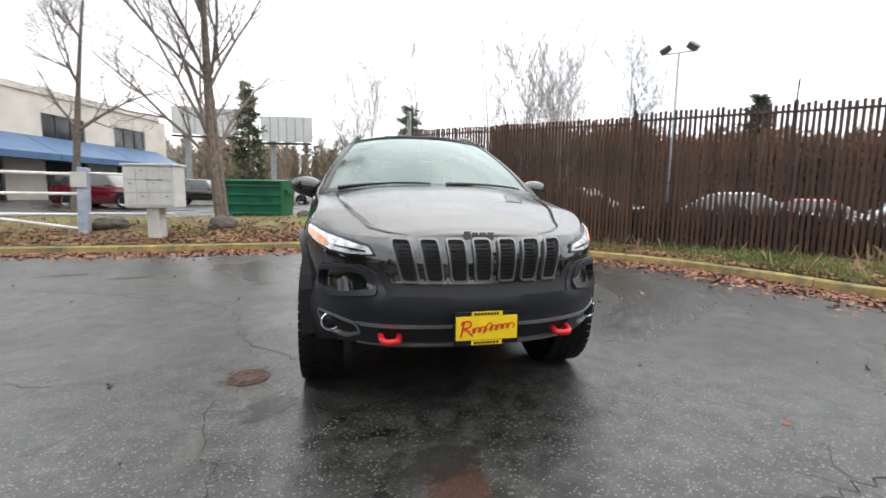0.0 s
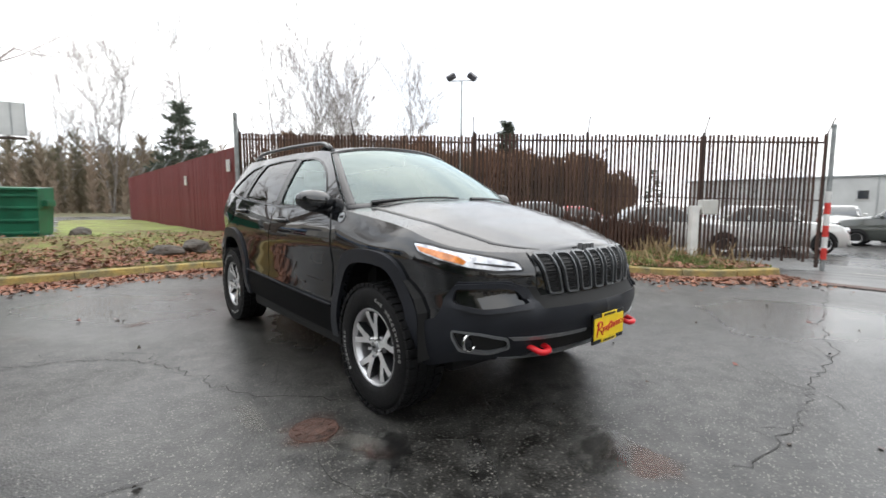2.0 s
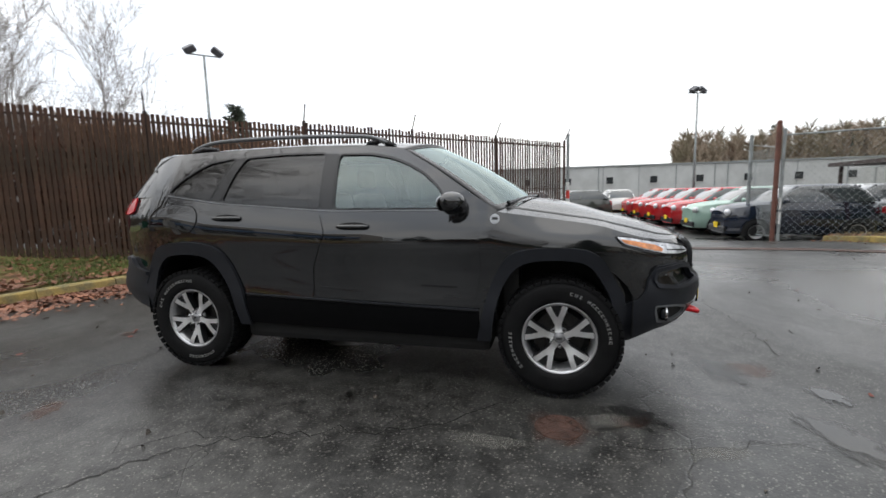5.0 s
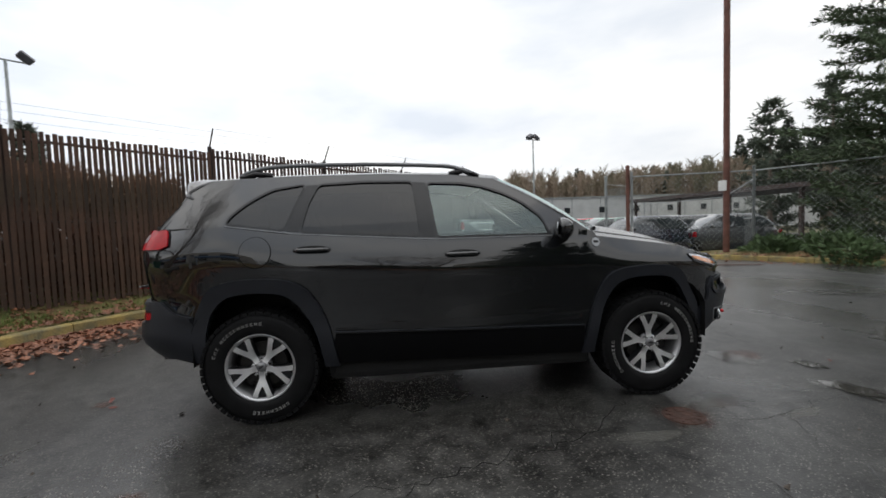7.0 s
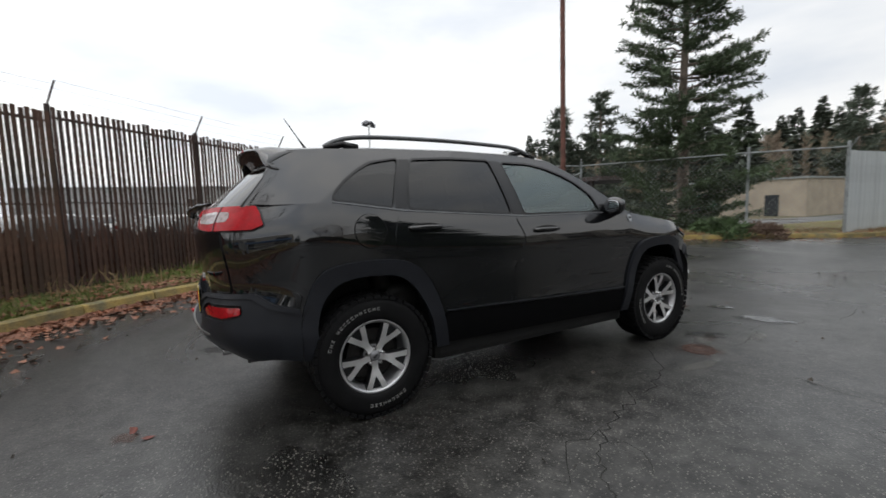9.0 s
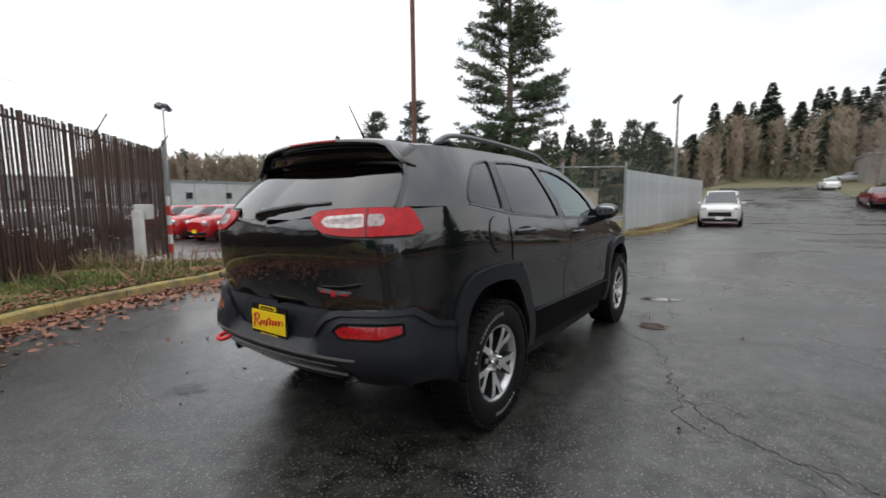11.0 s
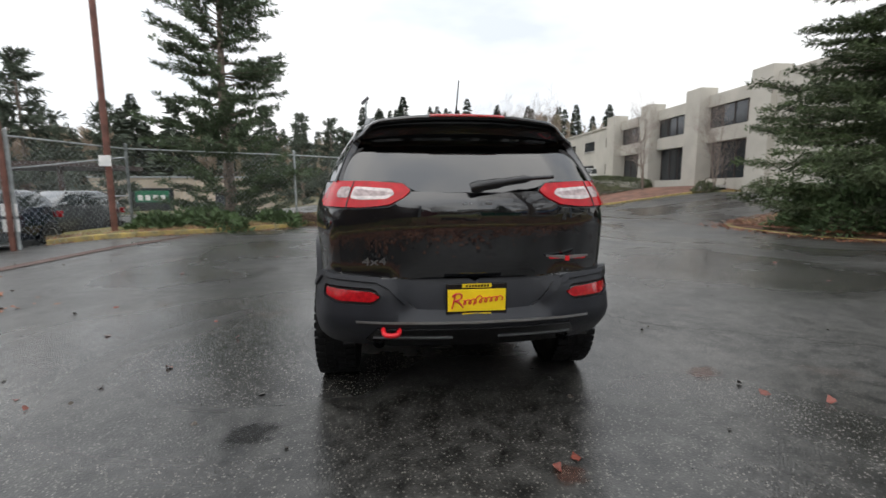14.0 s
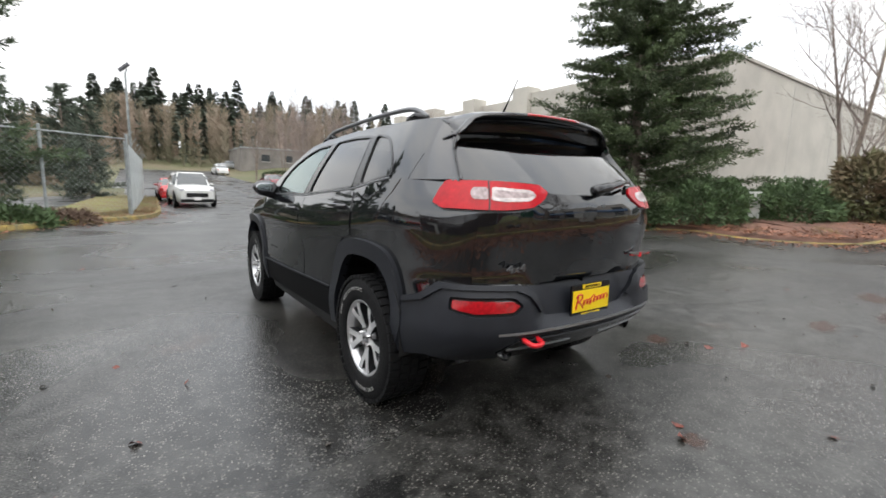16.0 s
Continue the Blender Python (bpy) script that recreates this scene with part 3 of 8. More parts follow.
def mesh_fence(name, pts, height, label, pitch=0.16, mid=True, mmat=None, top=True):
    """Open chain-link fence: posts, rails and a woven net of thin wires."""
    thing = tagged(empty(name), label, "fence", "chain-link fences", "structure")
    net = bmesh.new()
    for (x0, y0), (x1, y1) in zip(pts, pts[1:]):
        a, b = Vector((x0, y0, terrain(x0, y0))), Vector((x1, y1, terrain(x1, y1)))
        u = b - a
        L = u.length
        u = u / L
        for z in ((height, 1), (height * 0.5, mid)):
            if z[1] and top:
                bm = bmesh.new()
                tube(bm, [a + Vector((0, 0, z[0])), b + Vector((0, 0, z[0]))], 0.022, 6)
                part("rail", bm, M_GALVDULL, thing)
        n = int((L + height) / pitch)
        for sgn in (1, -1):
            for k in range(-int(height / pitch), int(L / pitch) + 1):
                s0 = k * pitch
                lo, hi = max(0, -s0), min(height, L - s0)
                if hi <= lo:
                    continue
                q0, q1 = s0 + lo, s0 + hi
                z0, z1 = (lo, hi) if sgn > 0 else (height - lo, height - hi)
                tube(net, [a + u * q0 + Vector((0, 0, z0)), a + u * q1 + Vector((0, 0, z1))], 0.0020, 3, caps=False)
    part("wire_net", net, M_GALVDULL, thing)
    for x, y in pts:
        bm = bmesh.new()
        z = terrain(x, y)
        tube(bm, [(x, y, z - 0.1), (x, y, z + height + 0.12)], 0.04, 8)
        bmesh.ops.create_uvsphere(bm, u_segments=8, v_segments=5, radius=0.048, matrix=Matrix.Translation((x, y, z + height + 0.12)))
        part("post", bm, mmat or M_GALVDULL, thing)
    return thing


FC = (1.2, 8.2)
FE = (10.45, -1.58)
FM = (5.2, 4.0)
fence_slats("fence_slatted", FC, FM, 0.24, 0.10, 2.72, M_SLATDENSE, M_FRAIL, "tall rusty brown slatted chain-link fence with barbed wire",
            [0.0, 0.5], pitch=0.080, width=0.060, gaps=0.0, ragged=0.025)
fence_slats("fence_open_slats", FM, FE, 0.10, -0.05, 2.78, M_SLAT, M_FRAIL, "rusty brown fence with gaps between its slats",
            [0.0, 0.34, 0.67, 1.0], pitch=0.088, width=0.056, gaps=0.006, ragged=0.035)
fence_slats("fence_red", (1.15, 8.3), (0.7, 27.0), 0.30, 0.34, 2.35, M_RED, M_GALVDULL, "solid red-brown slatted fence with barbed-wire arms",
            [0.0, 0.16, 0.32, 0.48, 0.64, 0.8, 1.0], pitch=0.066, width=0.068, ragged=0.015, back=-1)

# ---- the black car: wrapped surfaces and the panels cut from them ----
from mathutils import geometry as geo2d

BX = [0, 0.25, 0.45, 0.60, 0.72, 0.81, 0.87, 0.90, 0.905, 0.91, 0.905, 0.90, 0.875, 0.835, 0.77, 0.68, 0.5, 0.25, 0]
BY = [-2.30, -2.285, -2.235, -2.15, -2.03, -1.87, -1.66, -1.4, -0.9, 0, 0.9, 1.4, 1.7, 1.9, 2.07, 2.15, 2.215, 2.25, 2.26]
_plan = np.array([tuple(p) for p in spline([(a, b, 0) for a, b in zip(BX, BY)], 16)])
_plan[:, 0] = np.maximum(_plan[:, 0], 0)
_U = np.r_[0, np.cumsum(np.linalg.norm(np.diff(_plan[:, :2], axis=0), axis=1))]
_half = len(_plan) // 2
UEND = float(_U[-1])


def uS(y):
    return float(np.interp(y, _plan[:, 1], _U))


def uF(x):
    return float(np.interp(x, _plan[:_half, 0], _U[:_half]))


def uR(x):
    return float(np.interp(-x, -_plan[_half:, 0], _U[_half:]))


def lin(v, xs, ys):
    return float(np.interp(v, xs, ys))


def soft(v, a, b):
    s = min(1, max(0, (v - a) / (b - a)))
    return s * s * (3 - 2 * s)


def shoulder(by):
    """Height at which the body side meets bonnet, glass or tailgate window."""
    return lin(by, [-2.30, -2.23, -2.14, -2.02, -1.87, -1.68, -1.4, -0.96, -0.8, 0.2, 1.16, 1.56, 1.9, 2.07, 2.2, 2.26],
               [0.962, 0.960, 0.965, 0.985, 1.02, 1.06, 1.10, 1.165, 1.175, 1.18, 1.25, 1.31, 1.31, 1.295, 1.265, 1.243])


_side = np.array([tuple(p)[:2] for p in spline([(a, b, 0) for a, b in zip(
    [0.28, 0.36, 0.46, 0.56, 0.66, 0.80, 0.92, 0.98, 1.03, 1.08, 1.13, 1.18, 1.26, 1.36],
    [0.93, 0.955, 0.978, 0.984, 0.977, 0.979, 0.992, 0.997, 0.994, 0.982, 0.963, 0.940, 0.900, 0.848])], 10)])
SIDE_Z, SIDE_W = _side[:, 0], _side[:, 1]


def W(u, z):
    """The wrapped body side, from the nose (u = 0) round the flank to the tail."""
    bx, by = float(np.interp(u, _U, _plan[:, 0])), float(np.interp(u, _U, _plan[:, 1]))
    dz = z - (shoulder(by) - 1.20 if by > -0.9 else 0) * soft(z, 0.7, 1.1)
    wide = float(np.interp(dz, SIDE_Z, SIDE_W))
    fw = soft(-by, 1.45, 2.2)
    if by < -0.9:
        wide -= 0.10 * soft(-by, 0.8, 1.5) * soft(z, 0.93, 1.15)
    rw = soft(by, 1.45, 2.15)
    if by > 1.4:
        wide += 0.026 * soft(by, 1.6, 1.95) * (1 - soft(z, 0.60, 0.86))
        wide -= 0.030 * soft(by, 1.70, 2.0) * (1 - soft(by, 2.08, 2.24)) * soft(z, 0.80, 1.25)
    fy = lin(z, [0.30, 0.42, 0.48, 0.56, 0.66, 0.70, 0.73, 0.78, 0.86, 0.90, 0.93, 0.957, 1.0, 1.1], [0.22, 0.13, 0.075, 0.030, 0.0, 0.016, 0.05, 0.058, 0.061, 0.073, 0.095, 0.138, 0.19, 0.28])
    ry = lin(z, [0.30, 0.43, 0.50, 0.58, 0.66, 0.74, 0.80, 0.84, 0.95, 1.1, 1.18, 1.24, 1.30], [-0.26, -0.14, -0.05, 0.025, 0.02, 0.010, -0.018, -0.036, -0.020, 0.002, 0.004, -0.022, -0.055])
    if by > 1.9:
        ry -= 0.055 * (1 - soft(bx, 0.30, 0.46)) * soft(z, 0.60, 0.645) * (1 - soft(z, 0.795, 0.835))
    return Vector((bx * wide, by + fy * fw + ry * rw, z))


def belt_x(y):
    return W(uS(y), shoulder(y)).x


def G(y, z):
    """The glasshouse side, leaning in from the belt line."""
    zb = shoulder(y)
    sl = lin(y, [-1.0, -0.3, 1.0, 1.5, 1.8, 2.05], [0.50, 0.545, 0.56, 0.60, 0.68, 0.76])
    d = z - zb
    return Vector((belt_x(y) - 0.004 - (sl - 0.14) * d - 0.40 * d * abs(d), y, z))


def roof_edge(y):
    return lin(y, [-0.98, -0.80, -0.55, -0.3, 0, 0.5, 1.2, 1.72, 1.85], [1.165, 1.285, 1.455, 1.60, 1.642, 1.662, 1.655, 1.632, 1.61])


def roof_mid(y):
    return lin(y, [-0.42, -0.2, 0, 0.5, 1.2, 1.75, 1.95], [1.655, 1.682, 1.70, 1.715, 1.708, 1.682, 1.662])


def inside(pt, poly):
    x, y = pt
    c = False
    for (ax, ay), (bx_, by_) in zip(poly, poly[1:] + poly[:1]):
        if (ay > y) != (by_ > y) and x < (bx_ - ax) * (y - ay) / (by_ - ay) + ax:
            c = not c
    return c


def rounded(poly, r=0.03, n=3):
    """A closed outline with its corners rounded."""
    out = []
    P = [Vector(p) for p in poly]
    for i, p in enumerate(P):
        a, b = P[i - 1] - p, P[(i + 1) % len(P)] - p
        rr = min(r, a.length * 0.45, b.length * 0.45)
        s, e = p + a.normalized() * rr, p + b.normalized() * rr
        for k in range(n + 1):
            t = k / n
            out.append(tuple(s * (1 - t) ** 2 + p * 2 * t * (1 - t) + e * t * t))
    return out


def dense(poly, step):
    out = []
    for a, b in zip(poly, poly[1:] + poly[:1]):
        k = max(1, math.ceil(math.dist(a, b) / step))
        out += [(a[0] + (b[0] - a[0]) * i / k, a[1] + (b[1] - a[1]) * i / k) for i in range(k)]
    return out


def patch(name, outline, fn, material, parent, holes=(), step=0.045, off=0.0, thick=0.012, sides=(1, -1), flip=False, label="", whole=False):
    """A curved sheet with thickness: an outline with holes, laid on a surface fn(a, b). sides: left (+1) and right (-1) twins;
    whole: one mesh across the middle, its outline given on the left half."""
    rings = [dense(list(outline), step)] + [dense(list(h), step) for h in holes]
    pts, edges = [], []
    for r in rings:
        o = len(pts)
        pts += r
        edges += [(o + i, o + (i + 1) % len(r)) for i in range(len(r))]
    lo = [min(p[i] for p in rings[0]) for i in (0, 1)]
    hi = [max(p[i] for p in rings[0]) for i in (0, 1)]
    rim = np.array(pts)
    grid = []
    nx, ny = int((hi[0] - lo[0]) / step) + 1, int((hi[1] - lo[1]) / step) + 1
    for i in range(nx + 1):
        for j in range(ny + 1):
            q = (lo[0] + (i + 0.5 * (j % 2)) * step, lo[1] + j * step)
            if inside(q, rings[0]) and not any(inside(q, r) for r in rings[1:]) and np.min(np.hypot(rim[:, 0] - q[0], rim[:, 1] - q[1])) > 0.55 * step:
                grid.append(q)
    v2, _, tris, *_ = geo2d.delaunay_2d_cdt([Vector(p) for p in pts + grid], edges, [], 0, 1e-6)
    keep = []
    for t in tris:
        c = [sum(v2[i][k] for i in t) / 3 for k in (0, 1)]
        if inside(c, rings[0]) and not any(inside(c, r) for r in rings[1:]):
            keep.append(tuple(t))
    h = 0.004
    base, nrm = [], []
    for v in v2:
        a, b = v
        p = fn(a, b)
        d1, d2 = fn(a + h, b) - fn(a - h, b), fn(a, b + h) - fn(a, b - h)
        q = d1.cross(d2)
        q = q.normalized() if q.length > 1e-12 else Vector((1, 0, 0))
        base.append(p)
        nrm.append(-q if flip else q)
    turn = sum((base[b] - base[a]).cross(base[c] - base[a]).dot(nrm[a]) for a, b, c in keep)
    made = []
    for s in sides:
        verts, faces = [], []
        flipped = (s < 0) != (turn < 0)
        n = len(base)
        for d in (off, off - thick):
            verts += [(s * (p.x + q.x * d), p.y + q.y * d, p.z + q.z * d) for p, q in zip(base, nrm)]
        count = {}
        for t in keep:
            f = t[::-1] if flipped else t
            faces.append(f)
            for a, b in zip(f, f[1:] + f[:1]):
                count[(a, b)] = count.get((a, b), 0) + 1
        for (a, b) in list(count):
            if (b, a) not in count:
                faces.append((b, a, a + n, b + n))
        me = bpy.data.meshes.new(name)
        me.from_pydata(verts, [], faces)
        me.materials.append(material)
        for f in me.polygons:
            f.use_smooth = True
        me.set_sharp_from_angle(angle=radians(40))
        ob = new(name, me)
        ob.parent = parent
        if label:
            ob["label"] = label
        made.append(ob)
    if whole:
        bm = bmesh.new()
        for o in made:
            bm.from_mesh(o.data)
        for v in bm.verts:
            if abs(v.co.x) < 0.004:
                v.co.x = 0
        bmesh.ops.remove_doubles(bm, verts=bm.verts, dist=0.0006)
        inner = [f for f in bm.faces if all(abs(v.co.x) < 0.0005 for v in f.verts)]
        bmesh.ops.delete(bm, geom=inner, context="FACES")
        me = made[0].data
        bm.to_mesh(me)
        bm.free()
        bpy.data.objects.remove(made[1])
    return made


def lattice(name, fn, na, nb, material, parent, thick=0.0, label="", back_side=False):
    """A smooth sheet from fn(s, t) with s, t in 0..1, with a folded-in rim."""
    verts = [fn(i / na, j / nb) for j in range(nb + 1) for i in range(na + 1)]
    k = na + 1
    faces = [(j * k + i, j * k + i + 1, (j + 1) * k + i + 1, (j + 1) * k + i) for j in range(nb) for i in range(na)]
    if back_side:
        faces = [f[::-1] for f in faces]
    ob = raw(name, verts, faces, material, parent, smooth=True)
    if thick:
        mod = ob.modifiers.new("thickness", "SOLIDIFY")
        mod.thickness, mod.offset = thick, -1
    if label:
        ob["label"] = label
    return ob


R_OUT = [(1.775, 0.42), (1.775, 0.60), (1.725, 0.85), (1.62, 0.945), (1.40, 0.972), (1.16, 0.958), (1.02, 0.885), (0.90, 0.66), (0.845, 0.36)]
R_IN = [(1.69, 0.40), (1.69, 0.60), (1.65, 0.76), (1.56, 0.855), (1.40, 0.878), (1.20, 0.868), (1.09, 0.79), (0.98, 0.60), (0.935, 0.36)]
F_OUT = [(-0.845, 0.34), (-0.88, 0.50), (-0.93, 0.69), (-1.025, 0.885), (-1.14, 0.936), (-1.35, 0.948), (-1.53, 0.934), (-1.63, 0.868), (-1.75, 0.61), (-1.755, 0.40)]
F_IN = [(-0.935, 0.34), (-0.955, 0.50), (-1.00, 0.67), (-1.08, 0.81), (-1.18, 0.862), (-1.35, 0.873), (-1.50, 0.860), (-1.58, 0.79), (-1.67, 0.60), (-1.68, 0.40)]
WIN_F = [(-0.645, 1.187), (0.155, 1.192), (0.200, 1.586), (-0.05, 1.578), (-0.214, 1.545), (-0.36, 1.487), (-0.485, 1.415), (-0.60, 1.31)]
WIN_R = [(0.262, 1.199), (1.075, 1.258), (1.03, 1.46), (0.968, 1.590), (0.65, 1.606), (0.305, 1.600)]
WIN_Q = [(1.178, 1.270), (1.50, 1.318), (1.555, 1.330), (1.53, 1.375), (1.455, 1.445), (1.36, 1.512), (1.264, 1.562), (1.055, 1.594), (1.115, 1.44)]


def S(pts):
    """Flank points (y, z) in wrap coordinates."""
    return [(uS(y), z) for y, z in pts]


def grow(poly, d):
    """An outline moved outwards by d."""
    P = [Vector(p) for p in poly]
    area = sum(a.x * b.y - b.x * a.y for a, b in zip(P, P[1:] + P[:1]))
    sg = 1 if area > 0 else -1
    out = []
    for i, p in enumerate(P):
        e1, e2 = (p - P[i - 1]).normalized(), (P[(i + 1) % len(P)] - p).normalized()
        n = Vector((e1.y + e2.y, -e1.x - e2.x))
        n = n.normalized() if n.length > 1e-6 else Vector((0, 0))
        out.append(tuple(p + n * d * sg))
    return out


def round_arch(line):
    """An open line with its inner corners rounded."""
    out = [line[0]]
    for a, p, b in zip(line, line[1:], line[2:]):
        a, p, b = Vector(a), Vector(p), Vector(b)
        s, e = p + (a - p) * 0.42, p + (b - p) * 0.42
        out += [tuple(s * (1 - t) ** 2 + p * 2 * t * (1 - t) + e * t * t) for t in (0, 0.33, 0.67, 1)]
    return out + [line[-1]]


TREAD = {}


def build_wheel(car, y, s, turn, mark):
    """An off-road tyre with white sidewall marks on a five-Y alloy wheel."""
    wheel = empty("wheel")
    wheel.parent = car
    wheel.matrix_local = Matrix.Translation((s * 0.788, y, 0.377)) @ Matrix.Rotation(0 if s > 0 else math.pi, 4, "Z") @ Matrix.Rotation(turn, 4, "X")
    bm = bmesh.new()
    prof = [(-0.105, 0.222), (-0.118, 0.25), (-0.122, 0.30), (-0.116, 0.345), (-0.100, 0.364), (-0.05, 0.369), (0.05, 0.369), (0.100, 0.364), (0.116, 0.345), (0.1205, 0.325), (0.1235, 0.30), (0.122, 0.262), (0.117, 0.240), (0.105, 0.226), (0.09, 0.222)]
    lathe(bm, prof, 64)
    tyre = part("tyre", bm, M_TYRE, wheel, "black all-terrain tyre with chunky tread", smooth=False)
    for f in tyre.data.polygons:
        f.use_smooth = True
    tyre.data.set_sharp_from_angle(angle=radians(35))
    for i, (x0, x1, da) in enumerate(((0.062, 0.121, 0.0), (0.010, 0.054, 0.06), (-0.054, -0.010, 0.0), (-0.121, -0.062, 0.06))):
        if i not in TREAD:
            b2 = bmesh.new()
            box(b2, x0, x1, -0.0195, 0.0195, 0.355 if abs(x0 + x1) > 0.12 else 0.362, 0.3755)
            TREAD[i] = bpy.data.meshes.new("tread_block")
            b2.to_mesh(TREAD[i])
            b2.free()
            TREAD[i].materials.append(M_TYRE)
        for k in range(46):
            o = new("tread_block", TREAD[i])
            o.parent = wheel
            o.matrix_local = Matrix.Rotation(2 * math.pi * k / 46 + da, 4, "X")
    # raised white marks along two arcs of the sidewall
    rnd = random.Random(4)
    for a0, count in ((0.35 + mark, 11), (1.49 + mark, 3), (3.4 + mark, 9)):
        bm = bmesh.new()
        for k in range(count):
            a = a0 + k * 0.095
            rot = Matrix.Rotation(a, 4, "X")
            w = 0.0085
            style = rnd.randrange(3)
            for z0, z1, y0, y1 in (((0.288, 0.306, -w, -w + 0.0035), (0.3025, 0.306, -w, w), (0.288, 0.2915, -w, w)),
                                   ((0.288, 0.306, -w, -w + 0.0035), (0.288, 0.306, w - 0.0035, w), (0.295, 0.299, -w, w)),
                                   ((0.288, 0.306, -0.002, 0.002), (0.3025, 0.306, -w, w), (0.288, 0.2915, -w, w)))[style]:
                box(bm, 0.1215, 0.1255, y0, y1, z0, z1, 0, rot)
        part("sidewall_mark", bm, M_LETTER, wheel, "raised white sidewall lettering")
    bm = bmesh.new()
    lathe(bm, [(-0.09, 0.205), (0.06, 0.198), (0.085, 0.206), (0.100, 0.2225), (0.106, 0.2275), (0.108, 0.2255), (0.106, 0.2185), (0.094, 0.209), (0.075, 0.203), (-0.09, 0.200)], 56)
    part("rim", bm, M_RIM, wheel, "machined alloy rim flange", smooth=True)
    bm = bmesh.new()
    lathe(bm, [(-0.10, 0.06), (-0.03, 0.19), (-0.035, 0.199), (-0.10, 0.199)], 40)
    part("inner_barrel", bm, M_WELL, wheel, smooth=True)
    bm = bmesh.new()
    lathe(bm, [(0.0, 0.0), (0.0, 0.155), (0.02, 0.155), (0.02, 0.075), (0.05, 0.07), (0.05, 0.0)], 40)
    part("brake_disc", bm, M_DISC, wheel, "bare steel brake disc", smooth=True).data.set_sharp_from_angle(angle=radians(30))
    bm = bmesh.new()
    box(bm, -0.03, 0.045, -0.155, -0.075, -0.055, 0.055, 0.012)
    part("brake_caliper", bm, M_DISC, wheel)

    def face(yy, zz):
        r = math.hypot(yy, zz)
        return Vector((0.078 + 0.022 * soft(r, 0.06, 0.20) + 0.012 * soft(0.06 - r, 0, 0.05), yy, zz))
    spoke = [(-0.020, 0.034), (-0.0195, 0.082), (-0.040, 0.135), (-0.068, 0.197), (-0.050, 0.2025), (-0.034, 0.2055), (-0.0295, 0.197),
             (-0.0215, 0.172), (-0.004, 0.134), (0.004, 0.134), (0.0215, 0.172), (0.0295, 0.197), (0.034, 0.2055), (0.050, 0.2025), (0.068, 0.197), (0.040, 0.135), (0.0195, 0.082), (0.020, 0.034)]
    spoke_ob = patch("spoke", spoke, face, M_ALLOY, wheel, step=0.02, thick=0.004, sides=(1,), label="machined Y-shaped spoke")[0]
    back_ob = patch("spoke_flank", grow(spoke, 0.003), face, M_POCKET, wheel, step=0.02, off=-0.0045, thick=0.05, sides=(1,), label="dark painted spoke flank")[0]
    web = [(-0.0215, 0.172), (-0.004, 0.134), (0.004, 0.134), (0.0215, 0.172), (0.030, 0.2055), (-0.030, 0.2055)]
    web_ob = patch("spoke_pocket", web, face, M_POCKET, wheel, step=0.02, off=-0.016, thick=0.02, sides=(1,))[0]
    for k in range(1, 5):
        for o in (spoke_ob, back_ob, web_ob):
            c = o.copy()
            scene.collection.objects.link(c)
            c.parent = wheel
            c.matrix_local = Matrix.Rotation(2 * math.pi * k / 5, 4, "X")
    bm = bmesh.new()
    lathe(bm, [(0.045, 0.066), (0.066, 0.063), (0.074, 0.050), (0.077, 0.034), (0.088, 0.032), (0.093, 0.029), (0.093, 0.0)], 30)
    part("hub_cap", bm, M_HUB, wheel, "alloy hub with dark centre cap", smooth=True)
    bm = bmesh.new()
    for k in range(4):
        box(bm, 0.0965, 0.0985, -0.016 + 0.0085 * k, -0.0105 + 0.0085 * k, -0.006, 0.006)
    part("hub_mark", bm, M_POCKET, wheel)
    for k in range(5):
        a = 2 * math.pi * (k + 0.5) / 5
        bm = bmesh.new()
        bmesh.ops.create_cone(bm, cap_ends=True, segments=6, radius1=0.0105, radius2=0.009, depth=0.03, matrix=Matrix.Translation((0.09, -0.052 * math.sin(a), 0.052 * math.cos(a))) @ Matrix.Rotation(math.pi / 2, 4, "Y"))
        part("lug_nut", bm, M_CHROME, wheel)
    return wheel


